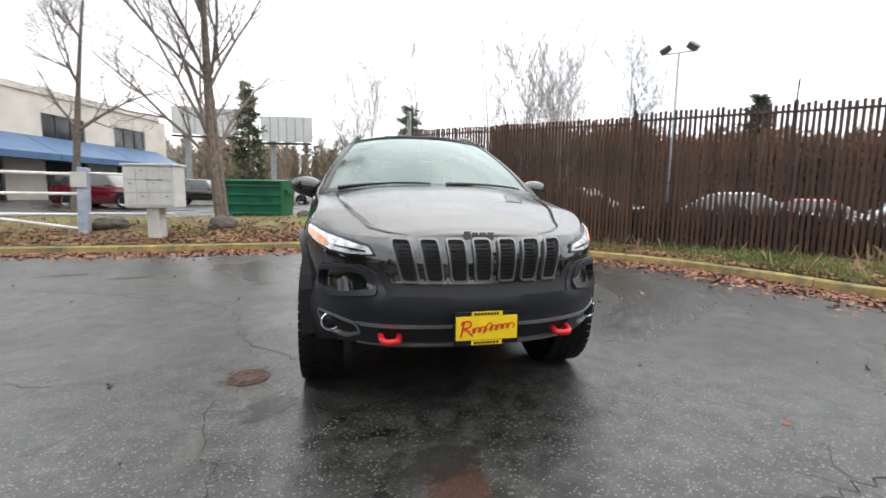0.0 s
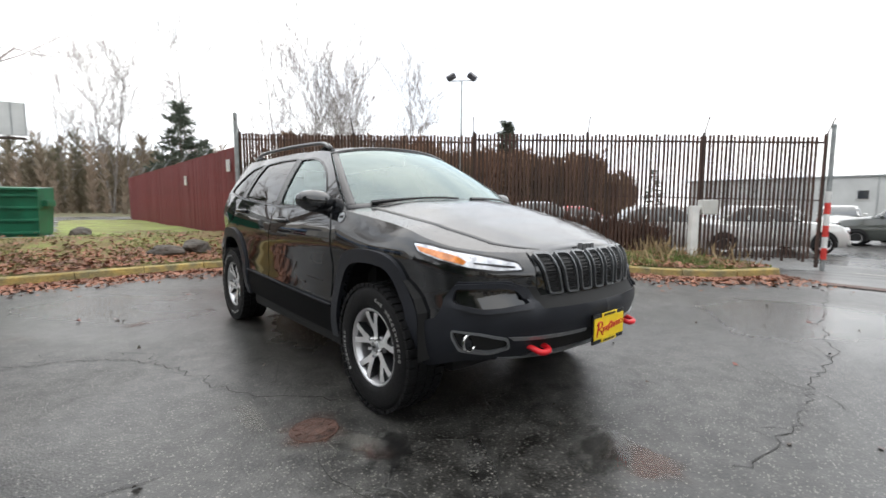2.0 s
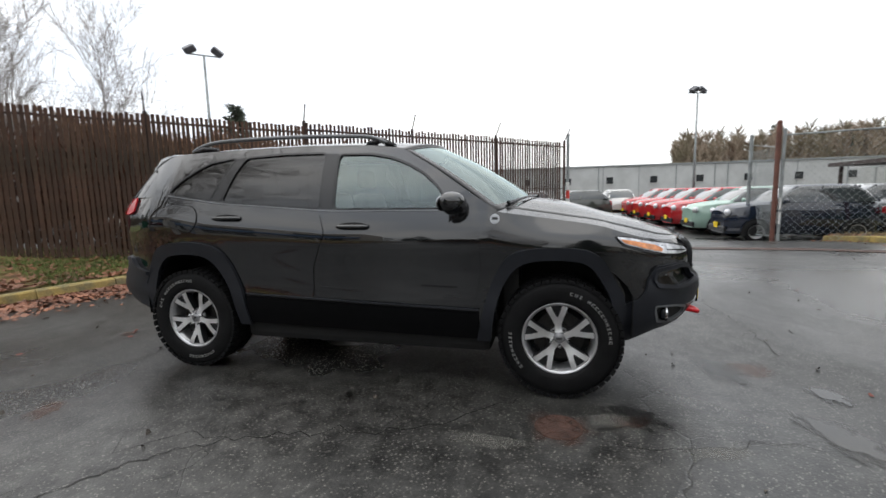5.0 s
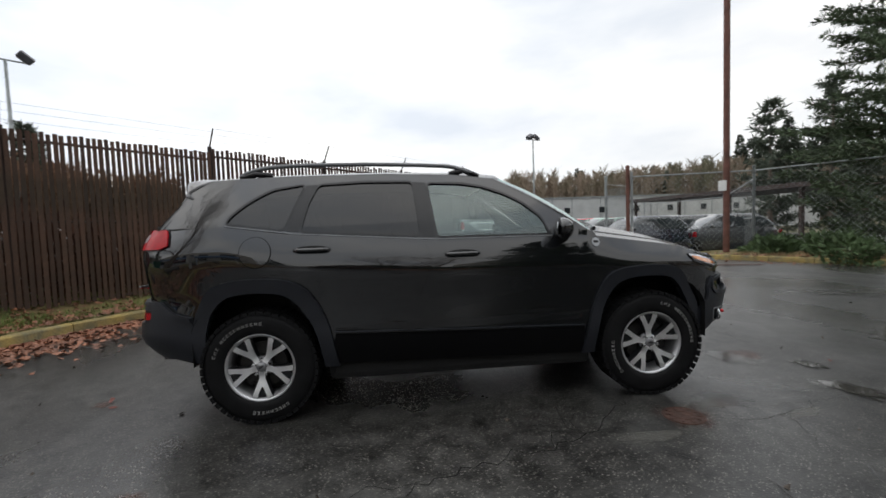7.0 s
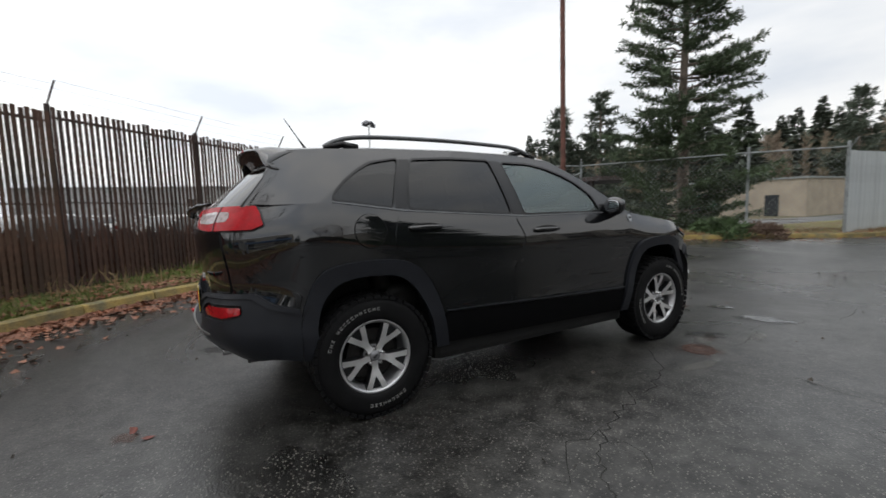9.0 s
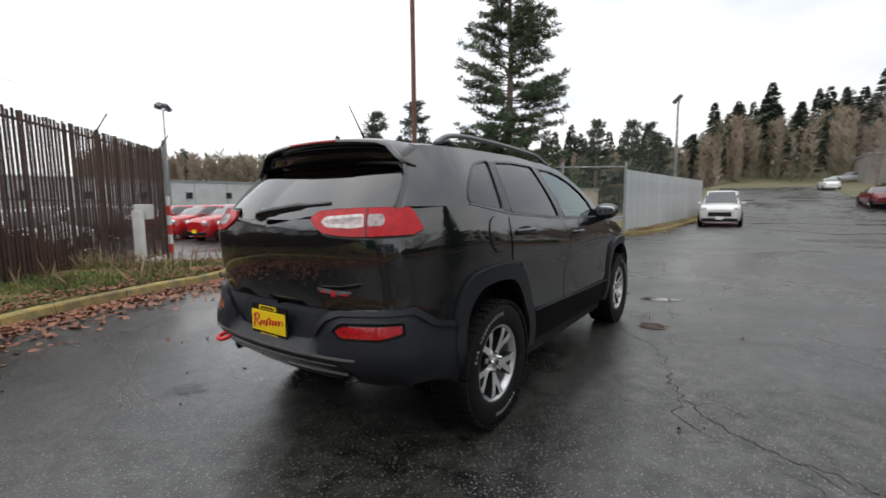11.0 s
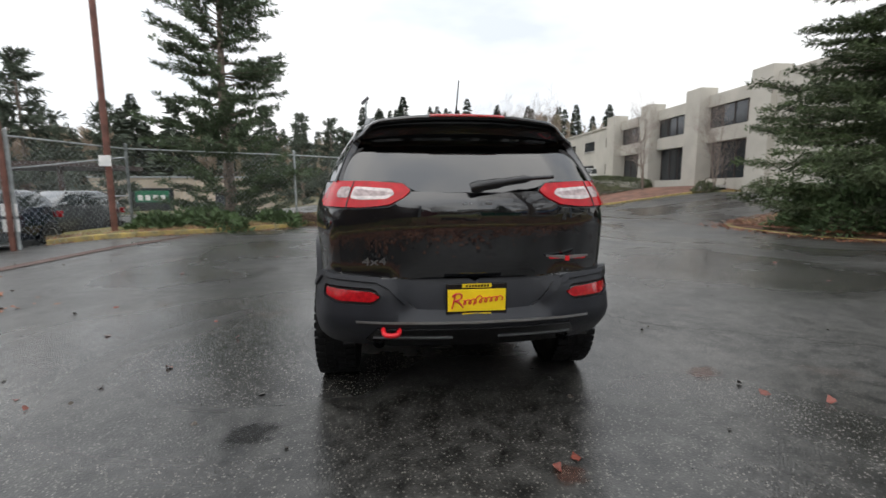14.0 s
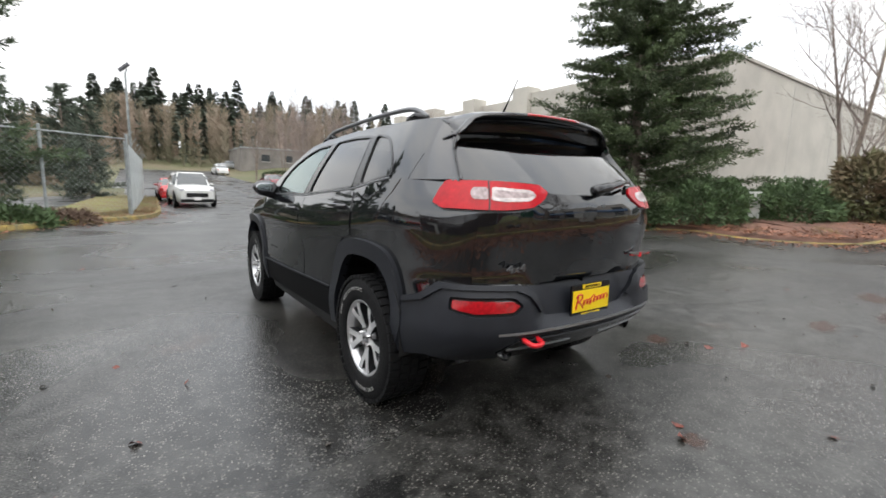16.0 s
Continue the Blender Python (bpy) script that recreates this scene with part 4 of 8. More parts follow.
def build_car():
    car = tagged(empty("sport_utility_vehicle"), "wet black four-door off-road SUV with grey plastic cladding", "car")
    top = [(u, shoulder(float(np.interp(u, _U, _plan[:, 1])))) for u in np.linspace(UEND, 0, 90)]
    low = [(0, 0.44), (uF(0.45), 0.44), (uF(0.70), 0.42), (uS(-1.85), 0.38)]
    low += S([(-1.70, 0.38)]) + S(round_arch(F_IN)[::-1])[1:-1] + S([(-0.935, 0.34), (0.0, 0.36), (0.935, 0.38)]) + S(round_arch(R_IN)[::-1])[1:-1] + S([(1.70, 0.42), (1.85, 0.43)]) + [(uR(0.6), 0.44), (UEND, 0.44)]
    patch("body", low + top, W, M_PAINT, car, step=0.05, thick=0.02, whole=True, label="glossy black painted body shell")

    # bonnet and wing tops
    def cap(s, t, inset=1.0, lift=0.0, t0=0.0, t1=1.0):
        if inset < 1:
            lift = (lift + 0.003) * soft(t, 0.03, 0.14) - 0.003
        by = -2.30 + (t0 + (t1 - t0) * t) ** 1.35 * (2.30 - 0.95)
        u = uS(by)
        e = W(u, shoulder(by))
        wide = lin(by, [-2.30, -2.27, -2.2, -2.1, -1.8, -1.4, -0.95], [0.28, 0.32, 0.44, 0.535, 0.62, 0.675, 0.715])
        k = (2 * s - 1) * (min(0.985, wide / max(e.x, 1e-3)) if inset < 1 else 1)
        mid = lin(e.y, [-2.18, -2.1, -1.9, -1.61, -1.3, -0.95], [0.966, 0.995, 1.05, 1.118, 1.178, 1.225])
        bow = 0.21 * soft(by, -1.9, -0.95) ** 1.2
        z = e.z + max(0, mid - e.z) * (1 - abs(k) ** 2.4)
        # two soft creases that raise the middle of the bonnet
        z += 0.014 * soft(0.60 - abs(k), -0.22, 0.14) * soft(by, -2.27, -1.9) + lift
        return Vector((k * e.x, e.y - bow * (1 - k * k), z))
    lattice("front_wing_skin", lambda s, t: cap(s, t), 40, 44, M_PAINT, car)
    lattice("bonnet", lambda s, t: cap(s, t, 0.80, 0.003, 0.0, 0.985), 34, 44, M_PAINT, car, 0.006, "black bonnet beaded with rain")
    # matt vent decal on the left of the bonnet
    lattice("bonnet_vent", lambda s, t: cap(0.765 + 0.085 * s + 0.02 * t, 0.60 + 0.17 * t, 0.80, 0.0055, 0.0, 0.985), 6, 8, M_TRIM, car, 0.003)

    # doors, sills, flares
    fd = [(-0.80, 1.150), (-0.865, 1.03), (-0.875, 0.80), (-0.845, 0.585), (0.30, 0.575), (0.29, 0.80), (0.19, 1.03), (0.245, 1.170)]
    rd = [(0.257, 1.171), (0.203, 1.03), (0.303, 0.80), (0.313, 0.575), (0.86, 0.60), (0.955, 0.80), (1.07, 0.945), (1.195, 0.975), (1.197, 1.12), (1.150, 1.236)]
    patch("front_door", S(rounded(fd, 0.03)), W, M_PAINT, car, step=0.05, off=0.006, thick=0.012, label="glossy black front door")
    patch("rear_door", S(rounded(rd, 0.03)), W, M_PAINT, car, step=0.05, off=0.006, thick=0.012, label="glossy black rear door")
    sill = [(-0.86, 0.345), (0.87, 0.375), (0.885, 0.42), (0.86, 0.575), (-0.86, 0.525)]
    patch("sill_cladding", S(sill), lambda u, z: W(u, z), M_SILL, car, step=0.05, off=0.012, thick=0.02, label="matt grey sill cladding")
    patch("rocker_strip", S([(-0.86, 0.540), (0.86, 0.588), (0.86, 0.594), (-0.86, 0.547)]), W, M_CLAD, car, step=0.05, off=0.026, thick=0.02)
    for nm, o, i in (("rear_wheel_flare", R_OUT, R_IN), ("front_wheel_flare", F_OUT, F_IN)):
        patch(nm, S(round_arch(o)) + S(round_arch(i)[::-1]), W, M_CLAD, car, step=0.035, off=0.026, thick=0.05, label="matt grey wheel-arch flare")
    # matt bumper skins
    fb = [(0, 0.560), (0, 0.692), (uF(0.46), 0.692), (uF(0.50), 0.79), (uF(0.58), 0.828), (uF(0.76), 0.820), (uS(-1.90), 0.735), (uS(-1.83), 0.63), (uS(-1.745), 0.60), (uS(-1.70), 0.36), (uS(-1.86), 0.37), (uF(0.72), 0.42), (uF(0.50), 0.44),
          (uF(0.45), 0.47), (uF(0.50), 0.545), (uF(0.30), 0.560)]
    duct = [(uF(0.515), 0.705), (uF(0.555), 0.785), (uF(0.62), 0.800), (uF(0.765), 0.788), (uS(-1.935), 0.705), (uF(0.70), 0.690)]
    fogh = [(uF(0.575), 0.500), (uF(0.60), 0.555), (uF(0.70), 0.575), (uS(-1.93), 0.580), (uS(-1.935), 0.55), (uF(0.75), 0.480), (uF(0.65), 0.468)]
    patch("front_bumper", fb, W, M_CLAD, car, holes=(rounded(duct, 0.02), rounded(fogh, 0.02)), step=0.035, off=0.016, thick=0.035, whole=True, label="matt grey-black front bumper")
    patch("duct_lamp", rounded(grow(duct, -0.004), 0.02), lambda u, z: W(u, 0.745) + Vector((0, 0.02 * (z - 0.69) / 0.1, z - 0.745)), M_SMOKE, car, step=0.04, off=-0.004, thick=0.01, label="smoked lower headlamp")
    patch("duct_frame", rounded(grow(duct, 0.024), 0.03), W, M_CLAD, car, holes=(rounded(grow(duct, -0.002), 0.02),), step=0.03, off=0.030, thick=0.03)
    patch("fog_recess", rounded(grow(fogh, 0.002), 0.02), W, M_WELL, car, step=0.04, off=0.003, thick=0.01)
    patch("fog_trim", rounded(grow(fogh, 0.004), 0.02), W, M_SATIN, car, holes=(rounded(grow(fogh, -0.008), 0.02),), step=0.03, off=0.021, thick=0.02, label="satin fog-lamp surround")
    patch("bumper_strip", [(0.155, 0.553), (uF(0.575), 0.548), (uF(0.60), 0.563), (0.155, 0.565)], W, M_SATIN, car, step=0.04, off=0.022, thick=0.02, label="satin bumper strip")
    patch("lower_intake", [(0, 0.452), (uF(0.44), 0.460), (uF(0.52), 0.540), (0, 0.552)], W, M_WELL, car, step=0.05, off=0.006, thick=0.02, whole=True)
    patch("chin_strip", [(0, 0.436), (uF(0.60), 0.436), (uF(0.60), 0.447), (0, 0.450)], W, M_SATIN, car, step=0.05, off=0.02, thick=0.02, whole=True)
    for s in (1, -1):
        m0 = W(uF(0.735), 0.522)
        bm = bmesh.new()
        bmesh.ops.create_uvsphere(bm, u_segments=16, v_segments=10, radius=0.042)
        for v in bm.verts:
            v.co = Vector((v.co.x * 1.0 + s * m0.x, v.co.y * 0.5 + m0.y - 0.006, v.co.z + m0.z))
        lamp = part("fog_lamp", bm, M_SMOKE, car, "round glass fog lamp with a bright ring", smooth=True)
        bm = bmesh.new()
        tube(bm, [(s * m0.x + 0.043 * math.cos(q * 0.349), m0.y - 0.022, m0.z + 0.043 * math.sin(q * 0.349)) for q in range(19)], 0.006, 6)
        part("lamp_ring", bm, M_CHROME, lamp)
        # red hooks
        for yy, zz, xx, nm in ((-2.212, 0.492, 0.44, "front"), ):
            bm = bmesh.new()
            pts = [(s * xx - 0.04, yy + 0.10, zz + 0.012), (s * xx - 0.042, yy + 0.02, zz), (s * xx - 0.028, yy - 0.022, zz - 0.012), (s * xx + 0.028, yy - 0.022, zz - 0.012), (s * xx + 0.042, yy + 0.02, zz), (s * xx + 0.04, yy + 0.10, zz + 0.012)]
            tube(bm, spline(pts, 5), 0.0155, 10)
            part("tow_hook", bm, M_HOOK, car, "red tow hook", smooth=True)
    bm = bmesh.new()
    pts = [(0.395, 2.18, 0.575), (0.395, 2.27, 0.555), (0.41, 2.31, 0.545), (0.46, 2.31, 0.545), (0.475, 2.27, 0.555), (0.475, 2.18, 0.575)]
    tube(bm, spline(pts, 5), 0.0125, 10)
    part("tow_hook", bm, M_HOOK, car, "red tow hook", smooth=True)

    # grille: seven upright slots
    patch("grille_panel", [(0, 0.722), (uF(0.42), 0.722), (uF(0.455), 0.80), (uF(0.45), 0.90), (uF(0.44), 0.958), (0, 0.960)], W, M_PAINT, car, step=0.05, off=0.004, thick=0.01, whole=True)
    patch("grille_lower", [(0, 0.690), (uF(0.525), 0.690), (uF(0.512), 0.735), (uF(0.50), 0.80), (uF(0.462), 0.80), (uF(0.44), 0.752), (0, 0.745)], W, M_WELL, car, step=0.05, off=0.009, thick=0.01, whole=True)

    def front(x, z):
        p = W(uF(abs(x)), z)
        return Vector((math.copysign(p.x, x) if x else 0, p.y, p.z))
    for k in range(7):
        c = -0.369 + 0.123 * k
        lean = 0.02 * c / 0.37
        slot = [(c - 0.050 + lean, 0.948), (c + 0.050 + lean, 0.948), (c + 0.044 - lean, 0.752), (c - 0.044 - lean, 0.752)]
        patch("grille_frame", rounded(grow(slot, -0.001)[::-1], 0.022), front, M_GRILLE, car, holes=(rounded(grow(slot, -0.014)[::-1], 0.016),), step=0.025, off=0.020, thick=0.022, sides=(1,), flip=False, label="satin grey grille frame")
        patch("grille_mesh", rounded(grow(slot, -0.014)[::-1], 0.016), front, M_WELL, car, step=0.03, off=0.009, thick=0.006, sides=(1,))
        bm = bmesh.new()
        for i in range(5):
            for j in range(11):
                xx, zz = c - 0.028 + 0.014 * i + (0.007 if j % 2 else 0), 0.772 + 0.0165 * j
                if xx < c + 0.031:
                    p = front(xx, zz)
                    bmesh.ops.create_cone(bm, cap_ends=True, segments=6, radius1=0.0062, radius2=0.0045, depth=0.006, matrix=Matrix.Translation((p.x, p.y - 0.011, p.z)) @ Matrix.Rotation(math.pi / 2, 4, "X"))
        part("grille_honeycomb", bm, M_TRIM, car)
    # headlamps
    hl = [(uS(-1.745), 1.000), (uS(-1.86), 0.992), (uS(-2.00), 0.965), (uF(0.60), 0.930), (uF(0.535), 0.914), (uF(0.515), 0.880), (uF(0.62), 0.874), (uF(0.72), 0.888), (uS(-1.90), 0.920), (uS(-1.78), 0.955)]
    patch("headlamp", rounded(grow(hl, 0.010), 0.012), W, M_TRIM, car, step=0.035, off=0.006, thick=0.012, label="slim black-edged headlamp")
    patch("headlamp_lens", rounded(grow(hl, -0.004), 0.010), W, M_HEAD, car, step=0.03, off=0.010, thick=0.006, label="lit clear headlamp lens")
    patch("turn_lamp", rounded([(uS(-1.770), 0.984), (uS(-1.88), 0.968), (uS(-1.99), 0.942), (uF(0.72), 0.918), (uF(0.735), 0.903), (uS(-1.90), 0.930), (uS(-1.795), 0.960)], 0.008), W, M_AMBER, car, step=0.03, off=0.0135, thick=0.005, label="amber turn lamp")
    patch("lamp_divider", [(uF(0.55), 0.897), (uF(0.64), 0.906), (uF(0.70), 0.913), (uF(0.70), 0.907), (uF(0.64), 0.899), (uF(0.55), 0.890)], W, M_TRIM, car, step=0.03, off=0.0125, thick=0.004)

    # glasshouse: side frame with three window openings
    frame_ = [(-0.985, 1.165), (-0.80, 1.285), (-0.55, 1.455), (-0.3, 1.60), (0, 1.642), (0.5, 1.662), (1.2, 1.655), (1.69, 1.634), (1.785, 1.596), (1.874, 1.545), (1.876, 1.520), (1.905, 1.462), (1.962, 1.388), (2.03, 1.312), (1.9, 1.308), (1.56, 1.308), (1.16, 1.248), (0.2, 1.178), (-0.8, 1.172)]
    wins = [rounded(w_, 0.035) for w_ in (WIN_F, WIN_R, WIN_Q)]
    patch("side_frame", frame_, G, M_PAINT, car, holes=wins, step=0.045, off=0.0, thick=0.03, flip=False, label="glossy black window frames and pillars")
    for nm, w_, mm, lb in (("front_window", WIN_F, M_GLASS, "lightly tinted front window"), ("rear_window", WIN_R, M_PRIV, "dark tinted rear window"), ("quarter_window", WIN_Q, M_PRIV, "dark tinted quarter window")):
        panes = patch(nm, rounded(grow(w_, 0.006), 0.035), G, mm, car, step=0.06, off=-0.006, thick=0.0, label=lb)
        for pane in panes:
            bm = bmesh.new()
            bm.from_mesh(pane.data)
            bm.verts.ensure_lookup_table()
            bmesh.ops.delete(bm, geom=bm.verts[len(bm.verts) // 2:], context="VERTS")
            bm.to_mesh(pane.data)
            bm.free()
            pane.visible_shadow = False
        patch("window_seal", rounded(grow(w_, 0.006), 0.035), G, M_TRIM, car, holes=(rounded(grow(w_, -0.009), 0.03),), step=0.045, off=0.004, thick=0.012)
    patch("pillar_trim", rounded([(0.163, 1.196), (0.256, 1.198), (0.300, 1.594), (0.206, 1.588)], 0.006), G, M_TRIM, car, step=0.05, off=0.004, thick=0.008)
    patch("rear_pillar_trim", rounded([(1.082, 1.262), (1.165, 1.270), (1.112, 1.43), (1.050, 1.584), (0.976, 1.588), (1.036, 1.46)], 0.006), G, M_TRIM, car, step=0.05, off=0.003, thick=0.008)
    patch("belt_moulding", [(-0.66, 1.171), (0.17, 1.175), (1.10, 1.244), (1.555, 1.310), (1.553, 1.317), (1.10, 1.252), (0.17, 1.183), (-0.66, 1.179)], G, M_RAIL, car, step=0.05, off=0.008, thick=0.010, label="dark satin moulding below the windows")

    # roof
    def roof(s, t):
        y = -0.30 + t * (1.74 + 0.30)
        xe = G(y, roof_edge(y)).x
        k = 2 * s - 1
        yy = y - 0.12 * (1 - k * k) * soft(-y, -0.6, 0.3) + 0.06 * (1 - k * k) * soft(y, 1.2, 1.74)
        z = roof_edge(y) + (roof_mid(y) - roof_edge(y)) * (1 - abs(k) ** 2.6)
        return Vector((k * xe, yy, z))
    lattice("roof", roof, 30, 44, M_PAINT, car, 0.02, "glossy black roof panel")

    # windscreen
    def screen(s, t):
        k = 2 * s - 1
        yb, yt = -0.955 - 0.225 * (1 - k * k), -0.295 - 0.120 * (1 - k * k)
        y = yb + (yt - yb) * t
        y_e = -0.955 + (-0.295 + 0.955) * t
        e = G(y_e, roof_edge(y_e))
        zb = 1.176 + 0.042 * (1 - k * k)
        zt = roof_edge(-0.30) + (roof_mid(-0.42) - roof_edge(-0.30)) * (1 - abs(k) ** 2.6)
        z = zb + (zt - zb) * t + 0.035 * math.sin(math.pi * t) * (0.6 + 0.4 * (1 - k * k))
        return Vector((k * (e.x - 0.012), y, z))
    ws = lattice("windscreen", screen, 24, 18, M_WS, car, 0, "tinted windscreen that mirrors the sky")
    ws.visible_shadow = False
    for s0 in (0.0, 0.965):
        lattice("screen_edge", lambda s, t, s0=s0: screen(s0 + 0.035 * s, t) + Vector((0, -0.003, 0.003)), 2, 18, M_TRIM, car, 0.008)
    lattice("screen_top_edge", lambda s, t: screen(s, 0.965 + 0.035 * t) + Vector((0, -0.003, 0.003)), 24, 2, M_TRIM, car, 0.008)
    lattice("cowl", lambda s, t: screen(s, 0.06 * t - 0.02) + Vector((0, -0.012 * (1 - t), 0.004)), 24, 3, M_TRIM, car, 0.01)
    for x0, x1, z1 in ((-0.62, -0.05, 0.10), (0.05, 0.60, 0.10)):
        bm = bmesh.new()
        pts = []
        for i in range(7):
            f = i / 6
            p = screen(((x0 + (x1 - x0) * f) / 0.74 + 1) / 2, 0.012 + 0.026 * math.sin(f * 2.6))
            pts.append(p + Vector((0, -0.02, 0.016)))
        tube(bm, pts, [0.016, 0.013, 0.010, 0.008, 0.008, 0.008, 0.006], 6)
        part("windscreen_wiper", bm, M_TRIM, car, "black wiper")

    # rear window, spoiler and tailgate
    def back(s, t):
        k = 2 * s - 1
        a = abs(k)
        zb = 1.246 + 0.056 * soft(a, 0.38, 0.56)
        zt = 1.555 - 0.02 * a * a
        xb, xt = 0.728, 0.640
        z = zb + (zt - zb) * t
        x = k * (xb + (xt - xb) * t)
        q = (x / 0.7) ** 2
        return Vector((x, 2.235 - (z - 1.246) * 1.133 + 0.010 * math.sin(math.pi * (z - 1.246) / 0.31) - 0.09 * q - 0.07 * q ** 3, z))
    bg = lattice("tailgate_window", back, 28, 14, M_BACK, car, 0, "dark tinted tailgate window", True)
    bg.visible_shadow = False
    # dark sheet added behind the whole pane in place of the dim cabin
    lattice("tailgate_window_backing", lambda s, t: back(s, t) + Vector((0, -0.10, -0.03)), 28, 14, M_WELL, car, 0, "", True)

    def spoil(s, t):
        k = 2 * s - 1
        a = abs(k)
        y0 = 1.70 + 0.06 * (1 - a * a)
        y1 = 1.955 - 0.085 * a ** 2.2
        z0 = roof_edge(1.72) + (roof_mid(1.74) - roof_edge(1.72)) * (1 - a ** 2.6)
        z1 = 1.672 - 0.045 * a ** 2.4 - 0.085 * soft(a, 0.80, 1.0)
        prof = [(y0, z0 + 0.002), ((y0 + y1) / 2, (z0 + z1) / 2 + 0.010), (y1, z1), (y1 + 0.004, z1 - 0.016), (y1 - 0.05, z1 - 0.040), (1.850 - 0.05 * a * a, 1.545 - 0.02 * a * a - 0.02 * soft(a, 0.8, 1.0))]
        f = t * 5
        i = min(4, int(f))
        p, q = prof[i], prof[i + 1]
        yy, zz = p[0] + (q[0] - p[0]) * (f - i), p[1] + (q[1] - p[1]) * (f - i)
        end = [(1.70, 1.634), (1.785, 1.590), (1.87, 1.542), (1.874, 1.526), (1.82, 1.502), (1.80, 1.505)]
        ye, ze = end[i][0] + (end[i + 1][0] - end[i][0]) * (f - i), end[i][1] + (end[i + 1][1] - end[i][1]) * (f - i)
        return Vector((k * (G(ye, ze).x + 0.004 - 0.008 * max(0, f - 3)), yy, zz))
    lattice("roof_spoiler", spoil, 26, 15, M_PAINT, car, 0.014, "black roof spoiler over the tailgate window")
    lattice("high_stop_lamp", lambda s, t: spoil(0.33 + 0.34 * s, 0.405 + 0.17 * t) + Vector((0, 0.004, 0.002)), 10, 2, M_REFL, car, 0.006, "slim red high stop lamp")
    # corner panels that close the gap between side frame, spoiler and tailgate window
    for s in (1, -1):
        def corner(a, t, s=s):
            z = 1.300 + 0.250 * t
            y = lin(z, [1.300, 1.388, 1.462, 1.520, 1.545, 1.596], [2.030, 1.958, 1.901, 1.872, 1.860, 1.785])
            g = G(y, z) + Vector((0.002, 0, 0))
            if a < 0.3:
                q = G(y - 0.05 * (1 - a / 0.3), z) + Vector((0.002 - 0.004 * (1 - a / 0.3), 0, 0))
            else:
                f = (a - 0.3) / 0.7
                e = back(0.985, min(1, max(0, (z - 1.300) / 0.235))) + Vector((0, 0.004, 0))
                e.z = z
                q = g.lerp(e, f) + Vector((0.010, 0.012, 0)) * math.sin(math.pi * f) * (1 - 0.4 * f)
            return Vector((s * q.x, q.y, q.z))
        lattice("tailgate_corner", corner, 14, 16, M_PAINT, car, 0, "", s > 0)
    tg = [(UEND, 0.818), (UEND, 1.236), (uR(0.34), 1.248), (uR(0.40), 1.205), (uR(0.47), 1.166), (uR(0.70), 1.158), (uR(0.705), 0.95), (uR(0.70), 0.825), (uR(0.50), 0.818)]
    patch("tailgate", tg[::-1], W, M_PAINT, car, step=0.05, off=0.007, thick=0.015, whole=True, label="glossy black tailgate")
    rb = [(uS(1.70), 0.42), (uS(1.775), 0.725), (uS(1.90), 0.755), (uS(2.02), 0.825), (uR(0.72), 0.815), (uR(0.50), 0.806), (uR(0.43), 0.775), (uR(0.36), 0.69), (uR(0.29), 0.636), (UEND, 0.622), (UEND, 0.44), (uR(0.6), 0.44), (uS(2.0), 0.46), (uS(1.85), 0.425)]
    refl = [(uR(0.492), 0.722), (uR(0.53), 0.742), (uS(2.065), 0.752), (uS(2.06), 0.715), (uR(0.70), 0.694), (uR(0.53), 0.694)]
    patch("rear_bumper", rb[::-1], W, M_CLAD, car, holes=(rounded(grow(refl, 0.016)[::-1], 0.02),), step=0.035, off=0.020, thick=0.035, whole=True, label="matt grey-black rear bumper")
    patch("plate_recess", [(UEND, 0.625), (UEND, 0.806), (uR(0.49), 0.806), (uR(0.425), 0.775), (uR(0.355), 0.69), (uR(0.285), 0.638)][::-1], W, M_CLAD, car, step=0.05, off=0.006, thick=0.012, whole=True)
    patch("rear_reflector", rounded(refl[::-1], 0.012), W, M_REFL, car, step=0.03, off=0.012, thick=0.012, label="bright red bumper reflector")
    patch("bumper_brow", [(uS(1.775), 0.700), (uS(1.78), 0.727), (uS(1.90), 0.757), (uS(2.02), 0.827), (uR(0.72), 0.817), (uR(0.50), 0.808), (uR(0.43), 0.777), (uR(0.36), 0.692), (uR(0.375), 0.676), (uR(0.452), 0.757), (uR(0.51), 0.783), (uR(0.70), 0.792), (uS(2.03), 0.797), (uS(1.91), 0.730)][::-1], W, M_CLAD, car, step=0.03, off=0.034, thick=0.03)
    patch("reflector_recess", rounded(grow(refl, 0.018)[::-1], 0.02), W, M_WELL, car, step=0.04, off=0.002, thick=0.01)
    patch("lip_strip", [(UEND, 0.588), (UEND, 0.598), (uR(0.60), 0.600), (uR(0.60), 0.590)][::-1], W, M_SATIN, car, step=0.05, off=0.026, thick=0.02, whole=True, label="satin rear bumper strip")
    patch("skid_panel", [(UEND, 0.445), (UEND, 0.575), (uR(0.50), 0.575), (uR(0.56), 0.50), (uR(0.45), 0.445)][::-1], W, M_TRIM, car, step=0.05, off=0.026, thick=0.02, whole=True)
    patch("skid_strip", [(uR(0.12), 0.512), (uR(0.12), 0.519), (uR(0.52), 0.522), (uR(0.52), 0.515)][::-1], W, M_SATIN, car, step=0.05, off=0.030, thick=0.02)
    tl = [(uR(0.352), 1.250), (uR(0.40), 1.284), (uR(0.60), 1.296), (uS(2.00), 1.300), (uS(1.965), 1.262), (uS(1.93), 1.196), (uS(1.985), 1.174), (uR(0.60), 1.172), (uR(0.45), 1.182), (uR(0.385), 1.215)]
